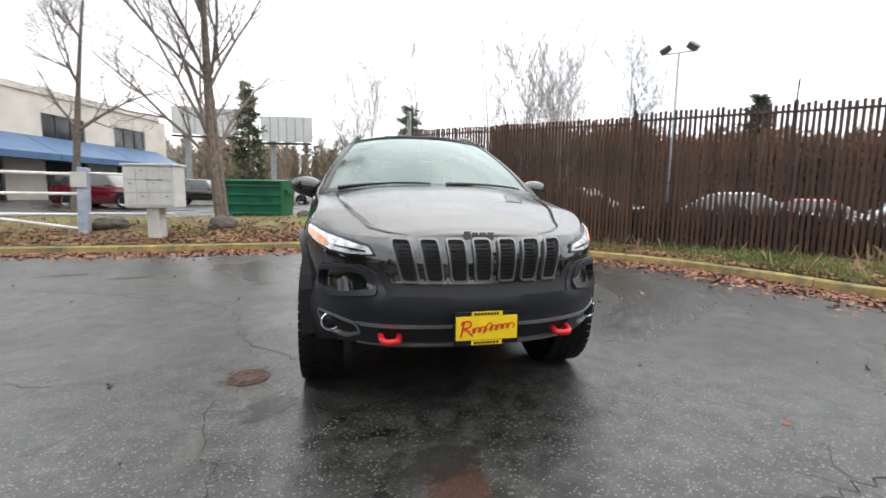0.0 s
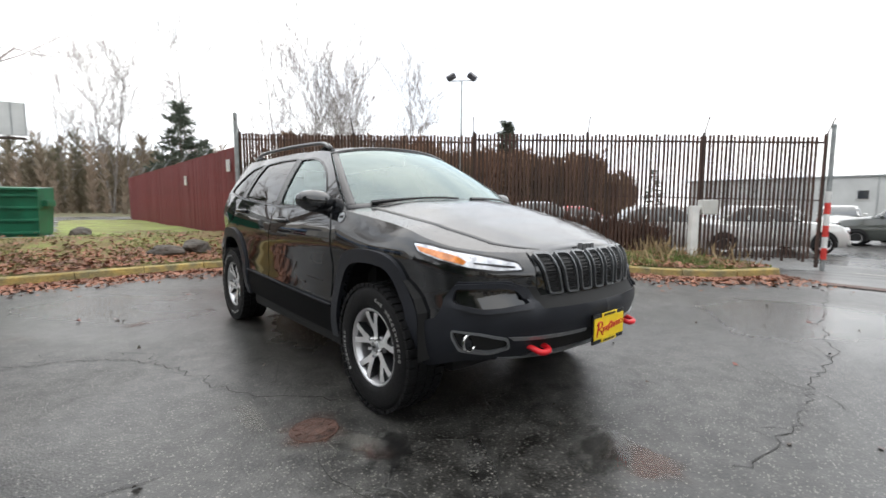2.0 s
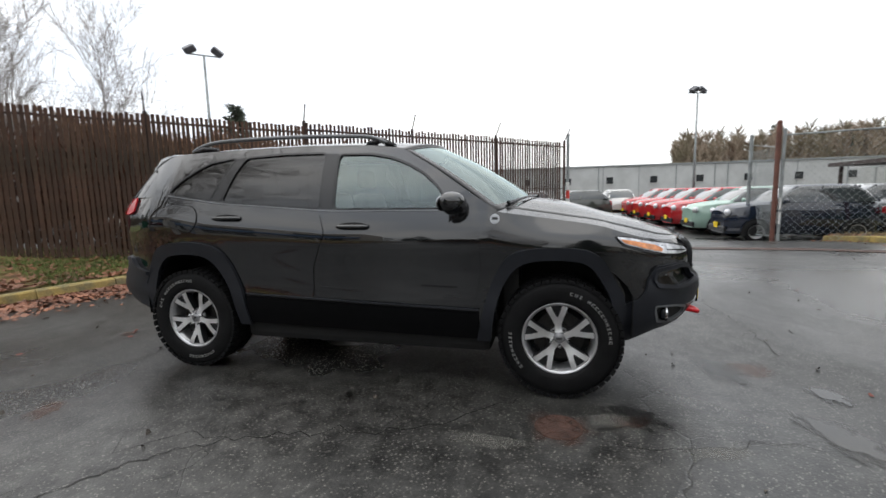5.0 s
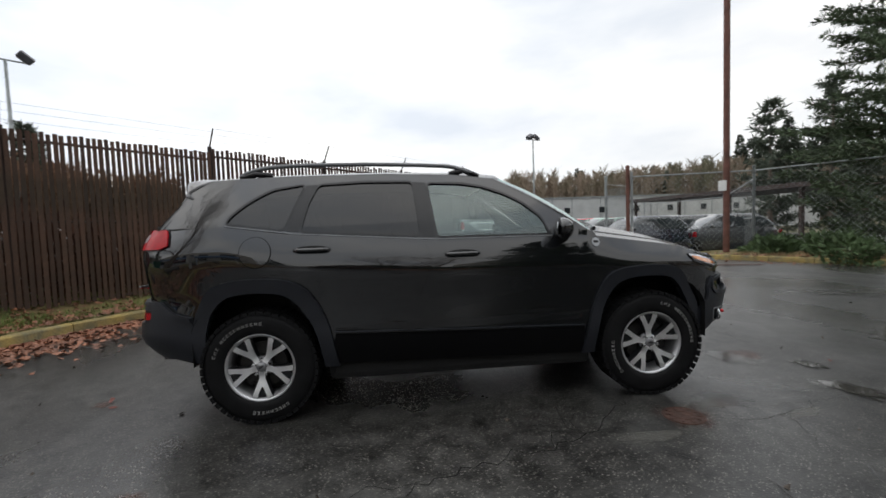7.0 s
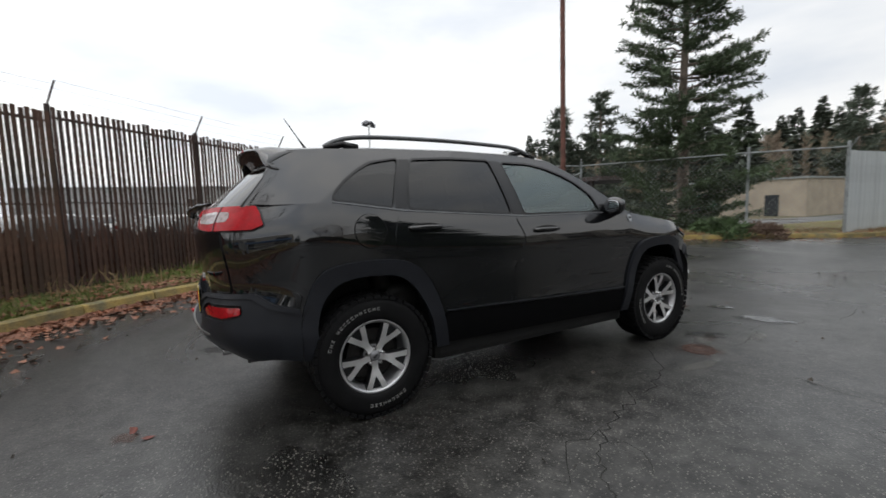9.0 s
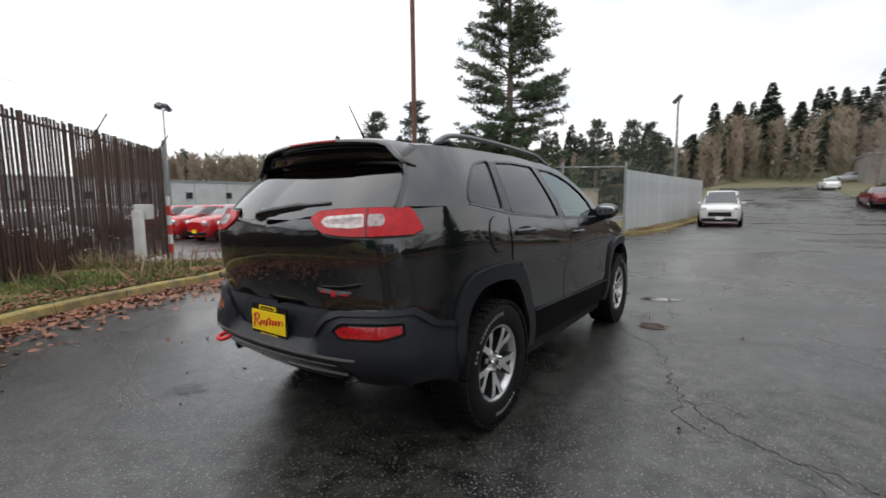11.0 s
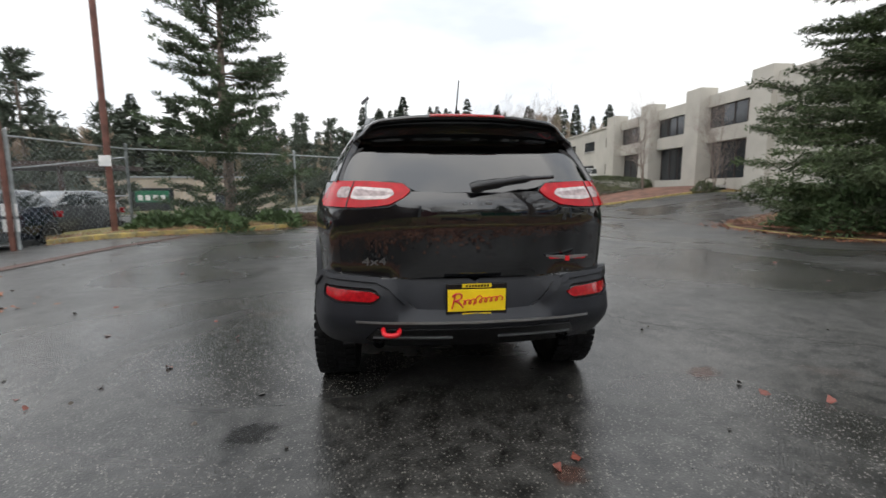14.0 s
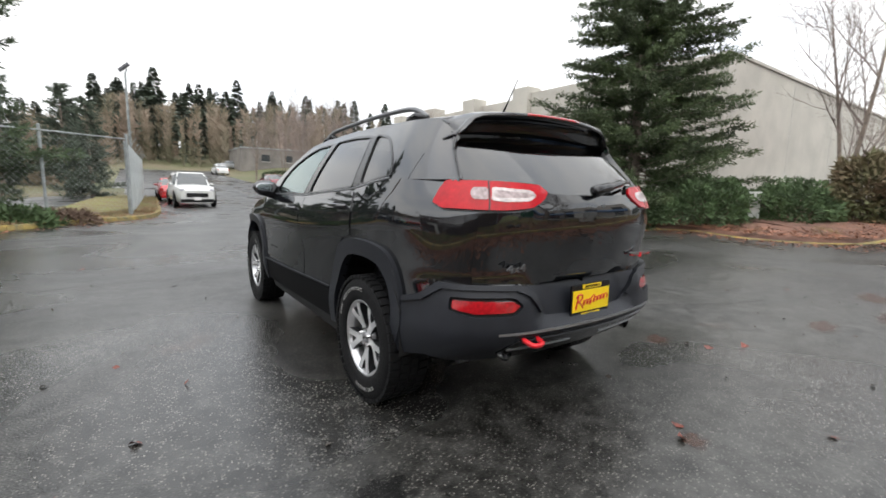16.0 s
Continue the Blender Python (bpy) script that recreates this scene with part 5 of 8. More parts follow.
    patch("tail_lamp_surround", rounded(grow(tl, 0.008)[::-1], 0.012), W, M_TRIM, car, step=0.03, off=0.006, thick=0.012)
    patch("tail_lamp", rounded(tl[::-1], 0.012), W, M_TAILRED, car, step=0.03, off=0.016, thick=0.014, label="lit red tail lamp with pale loop")
    loop = [(uR(0.430), 1.232), (uR(0.455), 1.256), (uR(0.655), 1.268), (uR(0.66), 1.210), (uR(0.60), 1.203), (uR(0.47), 1.207)]
    patch("tail_lamp_loop", rounded(loop[::-1], 0.012), W, M_TAILCLR, car, holes=(rounded(grow(loop, -0.017)[::-1], 0.008),), step=0.025, off=0.0185, thick=0.006, label="pale clear lamp loop")
    patch("reversing_lamp", rounded(grow(loop, -0.017)[::-1], 0.008), W, M_REV, car, step=0.025, off=0.0175, thick=0.004)
    loop2 = [(uR(0.675), 1.212), (uR(0.675), 1.266), (uR(0.735), 1.266), (uR(0.745), 1.240), (uR(0.735), 1.214)]
    patch("side_lamp_loop", rounded(loop2[::-1], 0.012), W, M_REV, car, step=0.025, off=0.0185, thick=0.006, label="pale clear lamp bar")
    patch("tail_lamp_gap", [(uR(0.672), 1.168), (uR(0.672), 1.300), (uR(0.666), 1.300), (uR(0.666), 1.168)][::-1], W, M_TRIM, car, step=0.03, off=0.0192, thick=0.004)
    # wiper on the tailgate window
    bm = bmesh.new()
    tube(bm, spline([(0.03, 2.262, 1.262), (-0.01, 2.27, 1.276), (-0.10, 2.262, 1.290), (-0.25, 2.225, 1.312), (-0.42, 2.17, 1.325)], 4), [0.030] * 5 + [0.026] * 4 + [0.020] * 4 + [0.010] * 4, 8)
    part("rear_wiper", bm, M_TRIM, car, "black rear wiper", smooth=True)

    # handles, filler door, mirrors, rails, aerial
    def handle(y, z):
        for s in (1, -1):
            p = W(uS(y), z)
            bm = bmesh.new()
            bmesh.ops.create_uvsphere(bm, u_segments=18, v_segments=10, radius=1)
            for v in bm.verts:
                v.co = Vector((s * (p.x + 0.004 + 0.006 * v.co.x), y + 0.118 * v.co.y, z + 0.027 * v.co.z + 0.002))
            cup = part("handle_recess", bm, M_WELL, car, smooth=True)
            bm = bmesh.new()
            tube(bm, spline([(s * (p.x + 0.004), y - 0.112, z), (s * (p.x + 0.034), y - 0.085, z + 0.002), (s * (p.x + 0.040), y, z + 0.003), (s * (p.x + 0.034), y + 0.085, z + 0.002), (s * (p.x + 0.004), y + 0.112, z)], 5), 0.0135, 10)
            part("door_handle", bm, M_PAINT, car, "black door handle", smooth=True)
    handle(-0.01, 1.077)
    handle(0.99, 1.141)
    disc = lambda a, b: W(uS(1.352) + a, 1.137 + b)
    circ = [(0.098 * math.cos(2 * math.pi * k / 28), 0.098 * math.sin(2 * math.pi * k / 28)) for k in range(28)]
    patch("filler_gap", grow(circ, 0.005), disc, M_WELL, car, step=0.05, off=0.002, thick=0.004, sides=(-1,))
    patch("fuel_filler_door", circ, disc, M_PAINT, car, step=0.04, off=0.007, thick=0.008, sides=(-1,), label="round black fuel filler door")
    circ = [(0.030 * math.cos(2 * math.pi * k / 20), 0.030 * math.sin(2 * math.pi * k / 20)) for k in range(20)]
    patch("wing_badge", circ, lambda a, b: W(uS(-0.965) + a, 1.118 + b) , M_SATIN, car, step=0.02, off=0.006, thick=0.006, label="round pale wing badge")
    bar = [(-0.020, -0.006), (0.020, -0.006), (0.016, 0.010), (-0.016, 0.010)]
    patch("badge_mark", bar, lambda a, b: W(uS(-0.965) + a, 1.118 + b), M_TRIM, car, step=0.02, off=0.0085, thick=0.004)
    patch("door_mark", [(-0.72, 0.678), (-0.48, 0.684), (-0.48, 0.694), (-0.72, 0.688)], lambda a, b: W(uS(a), b), M_TRIM, car, step=0.05, off=0.0085, thick=0.004)
    for s in (1, -1):
        bm = bmesh.new()
        bmesh.ops.create_uvsphere(bm, u_segments=24, v_segments=14, radius=1)
        for v in bm.verts:
            c = v.co.copy()
            k = 1.0 - 0.22 * max(0, c.x)
            yy = c.y * 0.085 if c.y < 0 else c.y * 0.040
            v.co = Vector((s * (0.925 + 0.120 * math.copysign(abs(c.x) ** 0.8, c.x)), -0.70 + yy * k + 0.03 * c.x, 1.222 + 0.076 * math.copysign(abs(c.z) ** 0.85, c.z) * k + 0.012 * c.x))
        mirror = part("door_mirror", bm, M_PAINT, car, "black door mirror", smooth=True)
        bm = bmesh.new()
        bmesh.ops.create_uvsphere(bm, u_segments=20, v_segments=8, radius=1)
        for v in bm.verts:
            c = v.co
            v.co = Vector((s * (0.930 + 0.098 * math.copysign(abs(c.x) ** 0.75, c.x)), -0.662 + 0.012 * c.y + 0.03 * c.x, 1.224 + 0.050 * math.copysign(abs(c.z) ** 0.75, c.z)))
        part("mirror_glass", bm, M_MIRROR, mirror, "mirror glass", smooth=True)
        bm = bmesh.new()
        tube(bm, spline([(s * 0.80, -0.74, 1.150), (s * 0.85, -0.735, 1.165), (s * 0.92, -0.72, 1.19)], 4), [0.05] * 4 + [0.042] * 4 + [0.03], 10)
        part("mirror_stalk", bm, M_TRIM, mirror, smooth=True)
        bm = bmesh.new()
        rl = []
        for y, dz in ((1.52, 0.006), (1.46, 0.035), (1.34, 0.062), (1.1, 0.070), (0.6, 0.066), (0.15, 0.062), (-0.02, 0.052), (-0.14, 0.024), (-0.20, 0.0)):
            q = G(y, roof_edge(y))
            rl.append((s * (q.x - 0.055), y, q.z + 0.014 + dz))
        tube(bm, spline(rl, 5), 0.0155, 10)
        part("roof_rail", bm, M_RAIL, car, "grey roof rail", smooth=True)
        for y0, y1 in ((1.52, 1.30), (0.02, -0.20)):
            q0, q1 = G(y0, roof_edge(y0)), G(y1, roof_edge(y1))
            bm = bmesh.new()
            tube(bm, [(s * (q0.x - 0.055), y0, q0.z + 0.012), (s * (q0.x - 0.055), (y0 + y1) / 2, q0.z + 0.040), (s * (q1.x - 0.055), y1, q1.z + 0.016)], 0.022, 8)
            part("rail_foot", bm, M_TRIM, car, smooth=True)
        bm = bmesh.new()
        tube(bm, [(s * 0.50, 1.9, 0.47), (s * 0.50, 2.17, 0.462)], 0.032, 14, caps=False)
        tube(bm, [(s * 0.50, 2.17, 0.462), (s * 0.50, 1.9, 0.47)], 0.026, 14, caps=False)
        part("exhaust_tip", bm, M_CHROME, car, "bright exhaust tip", smooth=True)
    bm = bmesh.new()
    tube(bm, [(0.0, 1.50, 1.70), (0.0, 1.51, 1.725), (0.0, 1.555, 1.79), (0.0, 1.645, 1.925)], [0.018, 0.010, 0.0045, 0.003], 8)
    part("roof_aerial", bm, M_TRIM, car, "short black aerial")

    # plates
    for y, z0, z1, s, nm in ((-2.318, 0.470, 0.632, -1, "front_plate"), (2.262, 0.612, 0.788, 1, "rear_plate")):
        bm = bmesh.new()
        box(bm, -0.158, 0.158, y - 0.006, y + 0.006, z0, z1, 0.004)
        pl = part(nm, bm, M_TRIM, car, "yellow dealer plate in a black holder")
        ys = y + s * 0.008
        zc = (z0 + z1) / 2
        bm = bmesh.new()
        box(bm, -0.150, 0.150, ys - 0.002, ys + 0.002, zc - 0.056, zc + 0.058, 0.0015)
        part("plate_face", bm, M_PLATE, pl, "yellow plate face")
        for zz in (z0 + 0.012, z1 - 0.012):
            bm = bmesh.new()
            box(bm, -0.075, 0.075, ys - 0.002, ys + 0.002, zz - 0.010, zz + 0.010)
            part("holder_band", bm, M_PLATE, pl)
        # red script drawn as a flowing stroke, with plain bars below and above
        bm = bmesh.new()
        d = 1 if s > 0 else -1
        stroke = []
        for k in range(131):
            f = k / 130
            ph = f * 2 * math.pi * 7.5
            h = 0.012 * math.cos(ph) * (2.2 if 0.34 < f < 0.42 else 1.0)
            x = -0.075 + 0.205 * f + 0.011 * math.sin(ph) + 0.35 * h
            stroke.append((-x if s > 0 else x, ys + s * 0.0035, zc - 0.010 + 0.020 * f + h))
        tube(bm, stroke, 0.0032, 5)
        cap_ = [(-0.128, -0.040), (-0.112, 0.030), (-0.125, 0.020), (-0.115, 0.034), (-0.085, 0.036), (-0.078, 0.018), (-0.095, 0.004), (-0.112, 0.000), (-0.090, -0.012), (-0.070, -0.036)]
        tube(bm, [(-x if s > 0 else x, ys + s * 0.0035, zc + z) for x, z, _ in (tuple(q) for q in spline([(a, b, 0) for a, b in cap_], 4))], 0.0042, 5)
        part("script_stroke", bm, M_PLRED, pl, "red script on the plate")
        for zz in (z0 + 0.012, z1 - 0.012):
            bm = bmesh.new()
            for i in range(8):
                box(bm, -0.062 + 0.0155 * i, -0.051 + 0.0155 * i, ys + s * 0.002 - 0.0015, ys + s * 0.002 + 0.0015, zz - 0.006, zz + 0.006)
            part("holder_marks", bm, M_TRIM, pl)
    # badges: plain grey shapes
    for y, z, x0, wd, s, n in ((2.258, 1.178, 0.0, 0.155, 1, 4), (-2.168, 0.972, 0.0, 0.16, -1, 4)):
        bm = bmesh.new()
        for i in range(n):
            a = x0 - wd / 2 + wd * i / n
            box(bm, a + 0.003, a + wd / n - 0.004, y - 0.006, y + 0.006, z - (0.018 if i else 0.026), z + (0.016 if i else 0.022), 0.004)
        part("maker_badge", bm, M_RAIL, car, "dark grey maker badge")
    bm = bmesh.new()
    y, z = 2.230, 0.905
    for sg in (1, -1):
        bm = bmesh.new()
        for i in range(5):
            box(bm, -0.488 + sg * (0.022 + 0.020 * i) - 0.010, -0.488 + sg * (0.022 + 0.020 * i) + 0.010, y - 0.005, y + 0.008, z + 0.006 - 0.0026 * (4 - i), z + 0.013 + 0.0008 * i, 0.001)
        part("badge_wing", bm, M_SATIN, car, "silver badge wing")
    bm = bmesh.new()
    box(bm, -0.585, -0.391, y - 0.004, y + 0.0065, z - 0.004, z + 0.006, 0.001)
    box(bm, -0.500, -0.476, y - 0.004, y + 0.009, z - 0.016, z + 0.010, 0.003)
    part("badge_centre", bm, M_HOOK, car)
    cu = bpy.data.curves.new("badge_text", "FONT")
    cu.body, cu.size, cu.extrude, cu.align_x = "4x4", 0.052, 0.004, "CENTER"
    cu.materials.append(M_RAIL)
    tx = new("badge_text", cu)
    tx.parent = car
    tx.matrix_local = Matrix.Translation((0.515, 2.224, 0.885)) @ Matrix.Rotation(math.pi, 4, "Z") @ Matrix.Rotation(math.pi / 2, 4, "X") @ Matrix.Diagonal((1.6, 1, 1, 1))

    # underside, wheel wells and cabin
    bm = bmesh.new()
    box(bm, -0.62, 0.62, -1.75, 1.55, 0.265, 0.44, 0.04)
    box(bm, -0.83, 0.83, -0.93, 0.93, 0.235, 0.43, 0.05)
    part("underbody", bm, M_WELL, car)
    for y in (-1.359, 1.359):
        for s in (1, -1):
            bm = bmesh.new()
            lathe(bm, [(s * 0.50, 0.50), (s * 0.885, 0.50)], 18, sweep=math.pi)
            lathe(bm, [(s * 0.50, 0.0), (s * 0.50, 0.50)], 18, sweep=math.pi)
            for v in bm.verts:
                v.co = Vector((v.co.x, max(-0.42, min(0.42, v.co.y)) + y, v.co.z + 0.40))
            part("wheel_well", bm, M_WELL, car)
            build_wheel(car, y, s, 0.08 if y < 0 else 0.628, -2.0 if y < 0 else -1.05)
    bm = bmesh.new()
    box(bm, -0.70, 0.70, -0.95, 2.05, 0.42, 0.55)
    part("cabin_floor", bm, M_DASH, car)
    bm = bmesh.new()
    box(bm, -0.76, 0.76, -1.02, -0.62, 0.85, 1.145, 0.05)
    part("dashboard", bm, M_DASH, car, "dark dashboard")
    bm = bmesh.new()
    box(bm, -0.70, 0.70, -1.10, -1.0, 0.5, 1.12)
    part("bulkhead", bm, M_DASH, car)
    bm = bmesh.new()
    m = Matrix.Translation((0.36, -0.48, 1.06)) @ Matrix.Rotation(radians(-66), 4, "X")
    pts = [m @ Vector((0.185 * math.cos(2 * math.pi * k / 28), 0.185 * math.sin(2 * math.pi * k / 28), 0)) for k in range(29)]
    tube(bm, pts, 0.015, 8)
    box(bm, -0.17, 0.17, -0.02, 0.02, -0.012, 0.012, 0, m)
    tube(bm, [m @ Vector((0, 0, 0)), m @ Vector((0, 0, -0.3))], 0.04, 8)
    part("steering_wheel", bm, M_TRIM, car, "dark steering wheel", smooth=True)

    def seat(x, y, w_, back_h=0.62):
        bm = bmesh.new()
        box(bm, x - w_ / 2, x + w_ / 2, y - 0.26, y + 0.26, 0.58, 0.76, 0.05)
        part("seat_cushion", bm, M_SEAT, car, smooth=True)
        bm = bmesh.new()
        box(bm, x - w_ / 2, x + w_ / 2, -0.06, 0.06, 0.0, back_h, 0.05, Matrix.Translation((0, y + 0.25, 0.70)) @ Matrix.Rotation(radians(-14), 4, "X"))
        part("seat_back", bm, M_SEAT, car, "dark leather seat back", smooth=True)
        for xx in ((x,) if w_ < 0.7 else (x - 0.42, x + 0.42)):
            bm = bmesh.new()
            box(bm, xx - 0.13, xx + 0.13, -0.045, 0.045, 0.0, 0.17, 0.04, Matrix.Translation((0, y + 0.25 + back_h * 0.25, 0.73 + back_h)) @ Matrix.Rotation(radians(-8), 4, "X"))
            part("headrest", bm, M_SEAT, car, smooth=True)
    seat(0.37, 0.02, 0.50)
    seat(-0.37, 0.02, 0.50)
    seat(0, 0.92, 1.25, 0.56)
    bm = bmesh.new()
    box(bm, -0.12, 0.12, -0.44, -0.41, 1.46, 1.53, 0.015)
    tube(bm, [(0, -0.42, 1.52), (0, -0.46, 1.60)], 0.012, 6)
    part("cabin_mirror", bm, M_TRIM, car)
    lattice("headliner", lambda s, t: roof(s, t) * 1.0 + Vector((0, 0, -0.045)), 10, 10, M_BOX, car)
    return car


CAR = build_car()

# ---- trees and plants ----
class Soup:
    """Gathers triangles and tapered twigs for one mesh."""
    def __init__(self):
        self.v, self.f = [], []

    def blade(self, p, d, length, width, side=None):
        d = d.normalized()
        s = (side or d.orthogonal()).normalized() * (width / 2)
        n = len(self.v)
        mid = p + d * (length * 0.55)
        self.v += [p, mid + s, p + d * length, mid - s]
        self.f.append((n, n + 1, n + 2, n + 3))

    def twig(self, a, b, ra, rb, n=4):
        d = (b - a)
        if d.length < 1e-5:
            return
        d.normalize()
        o = d.orthogonal().normalized()
        q = d.cross(o)
        k = len(self.v)
        for p, r in ((a, ra), (b, rb)):
            for i in range(n):
                t = 2 * math.pi * i / n
                self.v.append(p + (o * math.cos(t) + q * math.sin(t)) * r)
        for i in range(n):
            self.f.append((k + i, k + (i + 1) % n, k + n + (i + 1) % n, k + n + i))

    def mesh(self, name, material, parent=None, label=""):
        ob = raw(name, self.v, self.f, material, parent)
        if label:
            ob["label"] = label
        return ob


def unit(rnd):
    while True:
        v = Vector((rnd.uniform(-1, 1), rnd.uniform(-1, 1), rnd.uniform(-1, 1)))
        if 0.05 < v.length < 1:
            return v.normalized()


def conifer(name, label, m, height, radius, material, seed, droop=0.0, whorl=0.42, per=7, start=0.10, openness=0.0, tuft=0.24, dens=1.0, power=0.8):
    """An evergreen: tapered trunk, whorls of limbs, sprays of needles with gaps between them."""
    rnd = random.Random(seed)
    tree = tagged(empty(name, m), label, "tree")
    tr = Soup()
    prev = Vector((0, 0, -0.2))
    for k in range(12):
        f = (k + 1) / 12
        q = Vector((rnd.gauss(0, 0.03) * height / 10, rnd.gauss(0, 0.03) * height / 10, f * height * 0.97))
        r0, r1 = 0.018 * height * (1 - (f - 1 / 12)) + 0.02, 0.018 * height * (1 - f) + 0.012
        tr.twig(prev, q, r0, r1, 9)
        prev = q
    ne, limbs = Soup(), Soup()
    z = start * height
    while z < height * 0.985:
        f = z / height
        reach = radius * ((1 - f) ** power) * (0.35 + 0.65 * min(1, (f - start + 0.10) / 0.16))
        for b in range(per):
            if rnd.random() < openness * (0.4 + 0.6 * f):
                continue
            a = rnd.uniform(0, 2 * math.pi)
            L = reach * rnd.uniform(0.62, 1.12)
            if L < 0.12:
                L = 0.12
            base = Vector((0, 0, z + rnd.uniform(-0.5, 0.5) * whorl))
            out = Vector((math.cos(a), math.sin(a), 0))
            rise = rnd.uniform(-0.05, 0.28) - droop * (0.5 + 0.5 * (1 - f))
            n = max(3, int(L / 0.20))
            p = base
            for i in range(n):
                g = (i + 1) / n
                q = base + out * (L * g) + Vector((0, 0, L * (rise * g + (0.10 + 0.25 * droop) * g * g))) + unit(rnd) * 0.05
                limbs.twig(p, q, 0.030 * (1 - g) * height / 10 + 0.006, 0.028 * (1 - g) * height / 10 + 0.004, 3)
                if g > 0.22:
                    cnt = int((7 + 5 * rnd.random()) * dens * (0.6 + 0.6 * math.sin(math.pi * min(1, g * 0.9))))
                    spread = 0.10 + 0.30 * L * 0.28 * (1 - 0.55 * g)
                    for _ in range(cnt):
                        c = q + unit(rnd) * spread * rnd.random() ** 0.5 * Vector((1, 1, 0.45)).length / 1.5
                        c.z = q.z + (c.z - q.z) * 0.45 - droop * 0.12 * rnd.random()
                        d = (out * rnd.uniform(0.3, 1.0) + unit(rnd) * 0.9 + Vector((0, 0, 0.25 - 0.7 * droop)))
                        ne.blade(c, d, tuft * rnd.uniform(0.6, 1.25), tuft * rnd.uniform(0.20, 0.34), unit(rnd))
                p = q
        z += whorl * rnd.uniform(0.75, 1.25) * (1.0 - 0.35 * f)
    tr.mesh("trunk", M_BARK, tree)
    limbs.mesh("limb_work", M_BARK, tree)["kind"] = "stuff"
    ne.mesh("crown", material, tree, "dark green needles in uneven layers")["kind"] = "stuff"
    return tree


def bare_tree(name, label, m, height, seed, spread=0.42, levels=5, thick=0.016, stems=1, lean=0.06, first=0.22, material=None, cat="tree", fine=0.004):
    """A leafless tree: forked limbs down to fine twigs."""
    rnd = random.Random(seed)
    tree = tagged(empty(name, m), label, cat)
    trunk, twigs = Soup(), Soup()

    def grow_limb(p, d, L, r, lev):
        n = 5 if lev < 2 else (3 if lev < levels else 2)
        s = trunk if lev == 0 else twigs
        q = p
        for i in range(n):
            d = (d + unit(rnd) * (0.05 if lev == 0 else 0.16) + Vector((0, 0, 0.06 if lev else 0.03))).normalized()
            nx = q + d * (L / n)
            ra, rb = r * (1 - 0.75 * i / n), r * (1 - 0.75 * (i + 1) / n)
            if lev == levels:
                s.blade(q, nx - q, (nx - q).length * 1.1, 2.2 * max(ra, fine), unit(rnd))
            else:
                s.twig(q, nx, max(ra, fine), max(rb, fine * 0.75), 7 if lev == 0 else (4 if lev < 3 else 3))
            g = (i + 1) / n
            if lev < levels and (lev > 0 or g > first):
                for _ in range(2 if lev < 3 else rnd.choice((1, 1, 2))):
                    o = d.orthogonal().normalized()
                    o.rotate(Matrix.Rotation(rnd.uniform(0, 2 * math.pi), 3, d))
                    k = rnd.uniform(0.5, 1.1) * spread * 2.0
                    nd = (d + o * k + Vector((0, 0, 0.12))).normalized()
                    grow_limb(nx, nd, L * rnd.uniform(0.34, 0.56) * (1.08 - 0.35 * g if lev == 0 else 1), max(rb, r * 0.25) * rnd.uniform(0.45, 0.7), lev + 1)
            q = nx
    for k in range(stems):
        a = rnd.uniform(0, 6.28)
        d = Vector((math.cos(a) * lean * (2 if stems > 1 else 1), math.sin(a) * lean * (2 if stems > 1 else 1), 1)).normalized()
        grow_limb(Vector((0.12 * k * math.cos(a), 0.12 * k * math.sin(a), -0.1)), d, height * (1 - 0.08 * k), height * thick * (1 - 0.15 * k), 0)
    trunk.mesh("trunk", material or M_BARK, tree)
    twigs.mesh("bare_crown", material or M_BARK2, tree, "bare branches and fine twigs")["kind"] = "stuff"
    return tree


def shrub(name, label, m, sx, sy, sz, material, seed, count=2600, blade=0.16, cat="shrub", stem=True, flat=False):
    """A bush of many small sprays over an uneven body."""
    rnd = random.Random(seed)
    thing = tagged(empty(name, m), label, cat)
    s = Soup()
    for _ in range(count):
        d = unit(rnd)
        d.z = abs(d.z)
        lump = 0.80 + 0.34 * noise.noise((d.x * 2.2 + seed, d.y * 2.2, d.z * 2.2))
        r = (0.55 + 0.45 * rnd.random() ** 0.4) * lump
        if flat:
            k = 1 / max(abs(d.x), abs(d.y), abs(d.z))
            k = 0.55 * k + 0.45
            r = min(1.0, 0.93 + 0.08 * rnd.random()) * k * 0.92
        p = Vector((d.x * sx * r, d.y * sy * r, d.z * sz * r))
        s.blade(p, d + unit(rnd) * 0.9, blade * rnd.uniform(0.6, 1.3), blade * rnd.uniform(0.25, 0.5), unit(rnd))
    if stem:
        core = Soup()
        for _ in range(60):
            d = unit(rnd)
            d.z = abs(d.z) + 0.2
            core.twig(Vector((d.x * sx * 0.2, d.y * sy * 0.2, 0)), Vector((d.x * sx * 0.75, d.y * sy * 0.75, d.z * sz * 0.7)), 0.02, 0.006, 3)
        core.mesh("stems", M_BARK, thing)
    s.mesh("foliage", material, thing)["kind"] = "stuff"
    return thing


def at(x, y, turn=0, s=1.0, dz=0.0):
    return Matrix.Translation((x, y, terrain(x, y) + dz)) @ Matrix.Rotation(turn, 4, "Z") @ Matrix.Diagonal((s, s, s, 1))


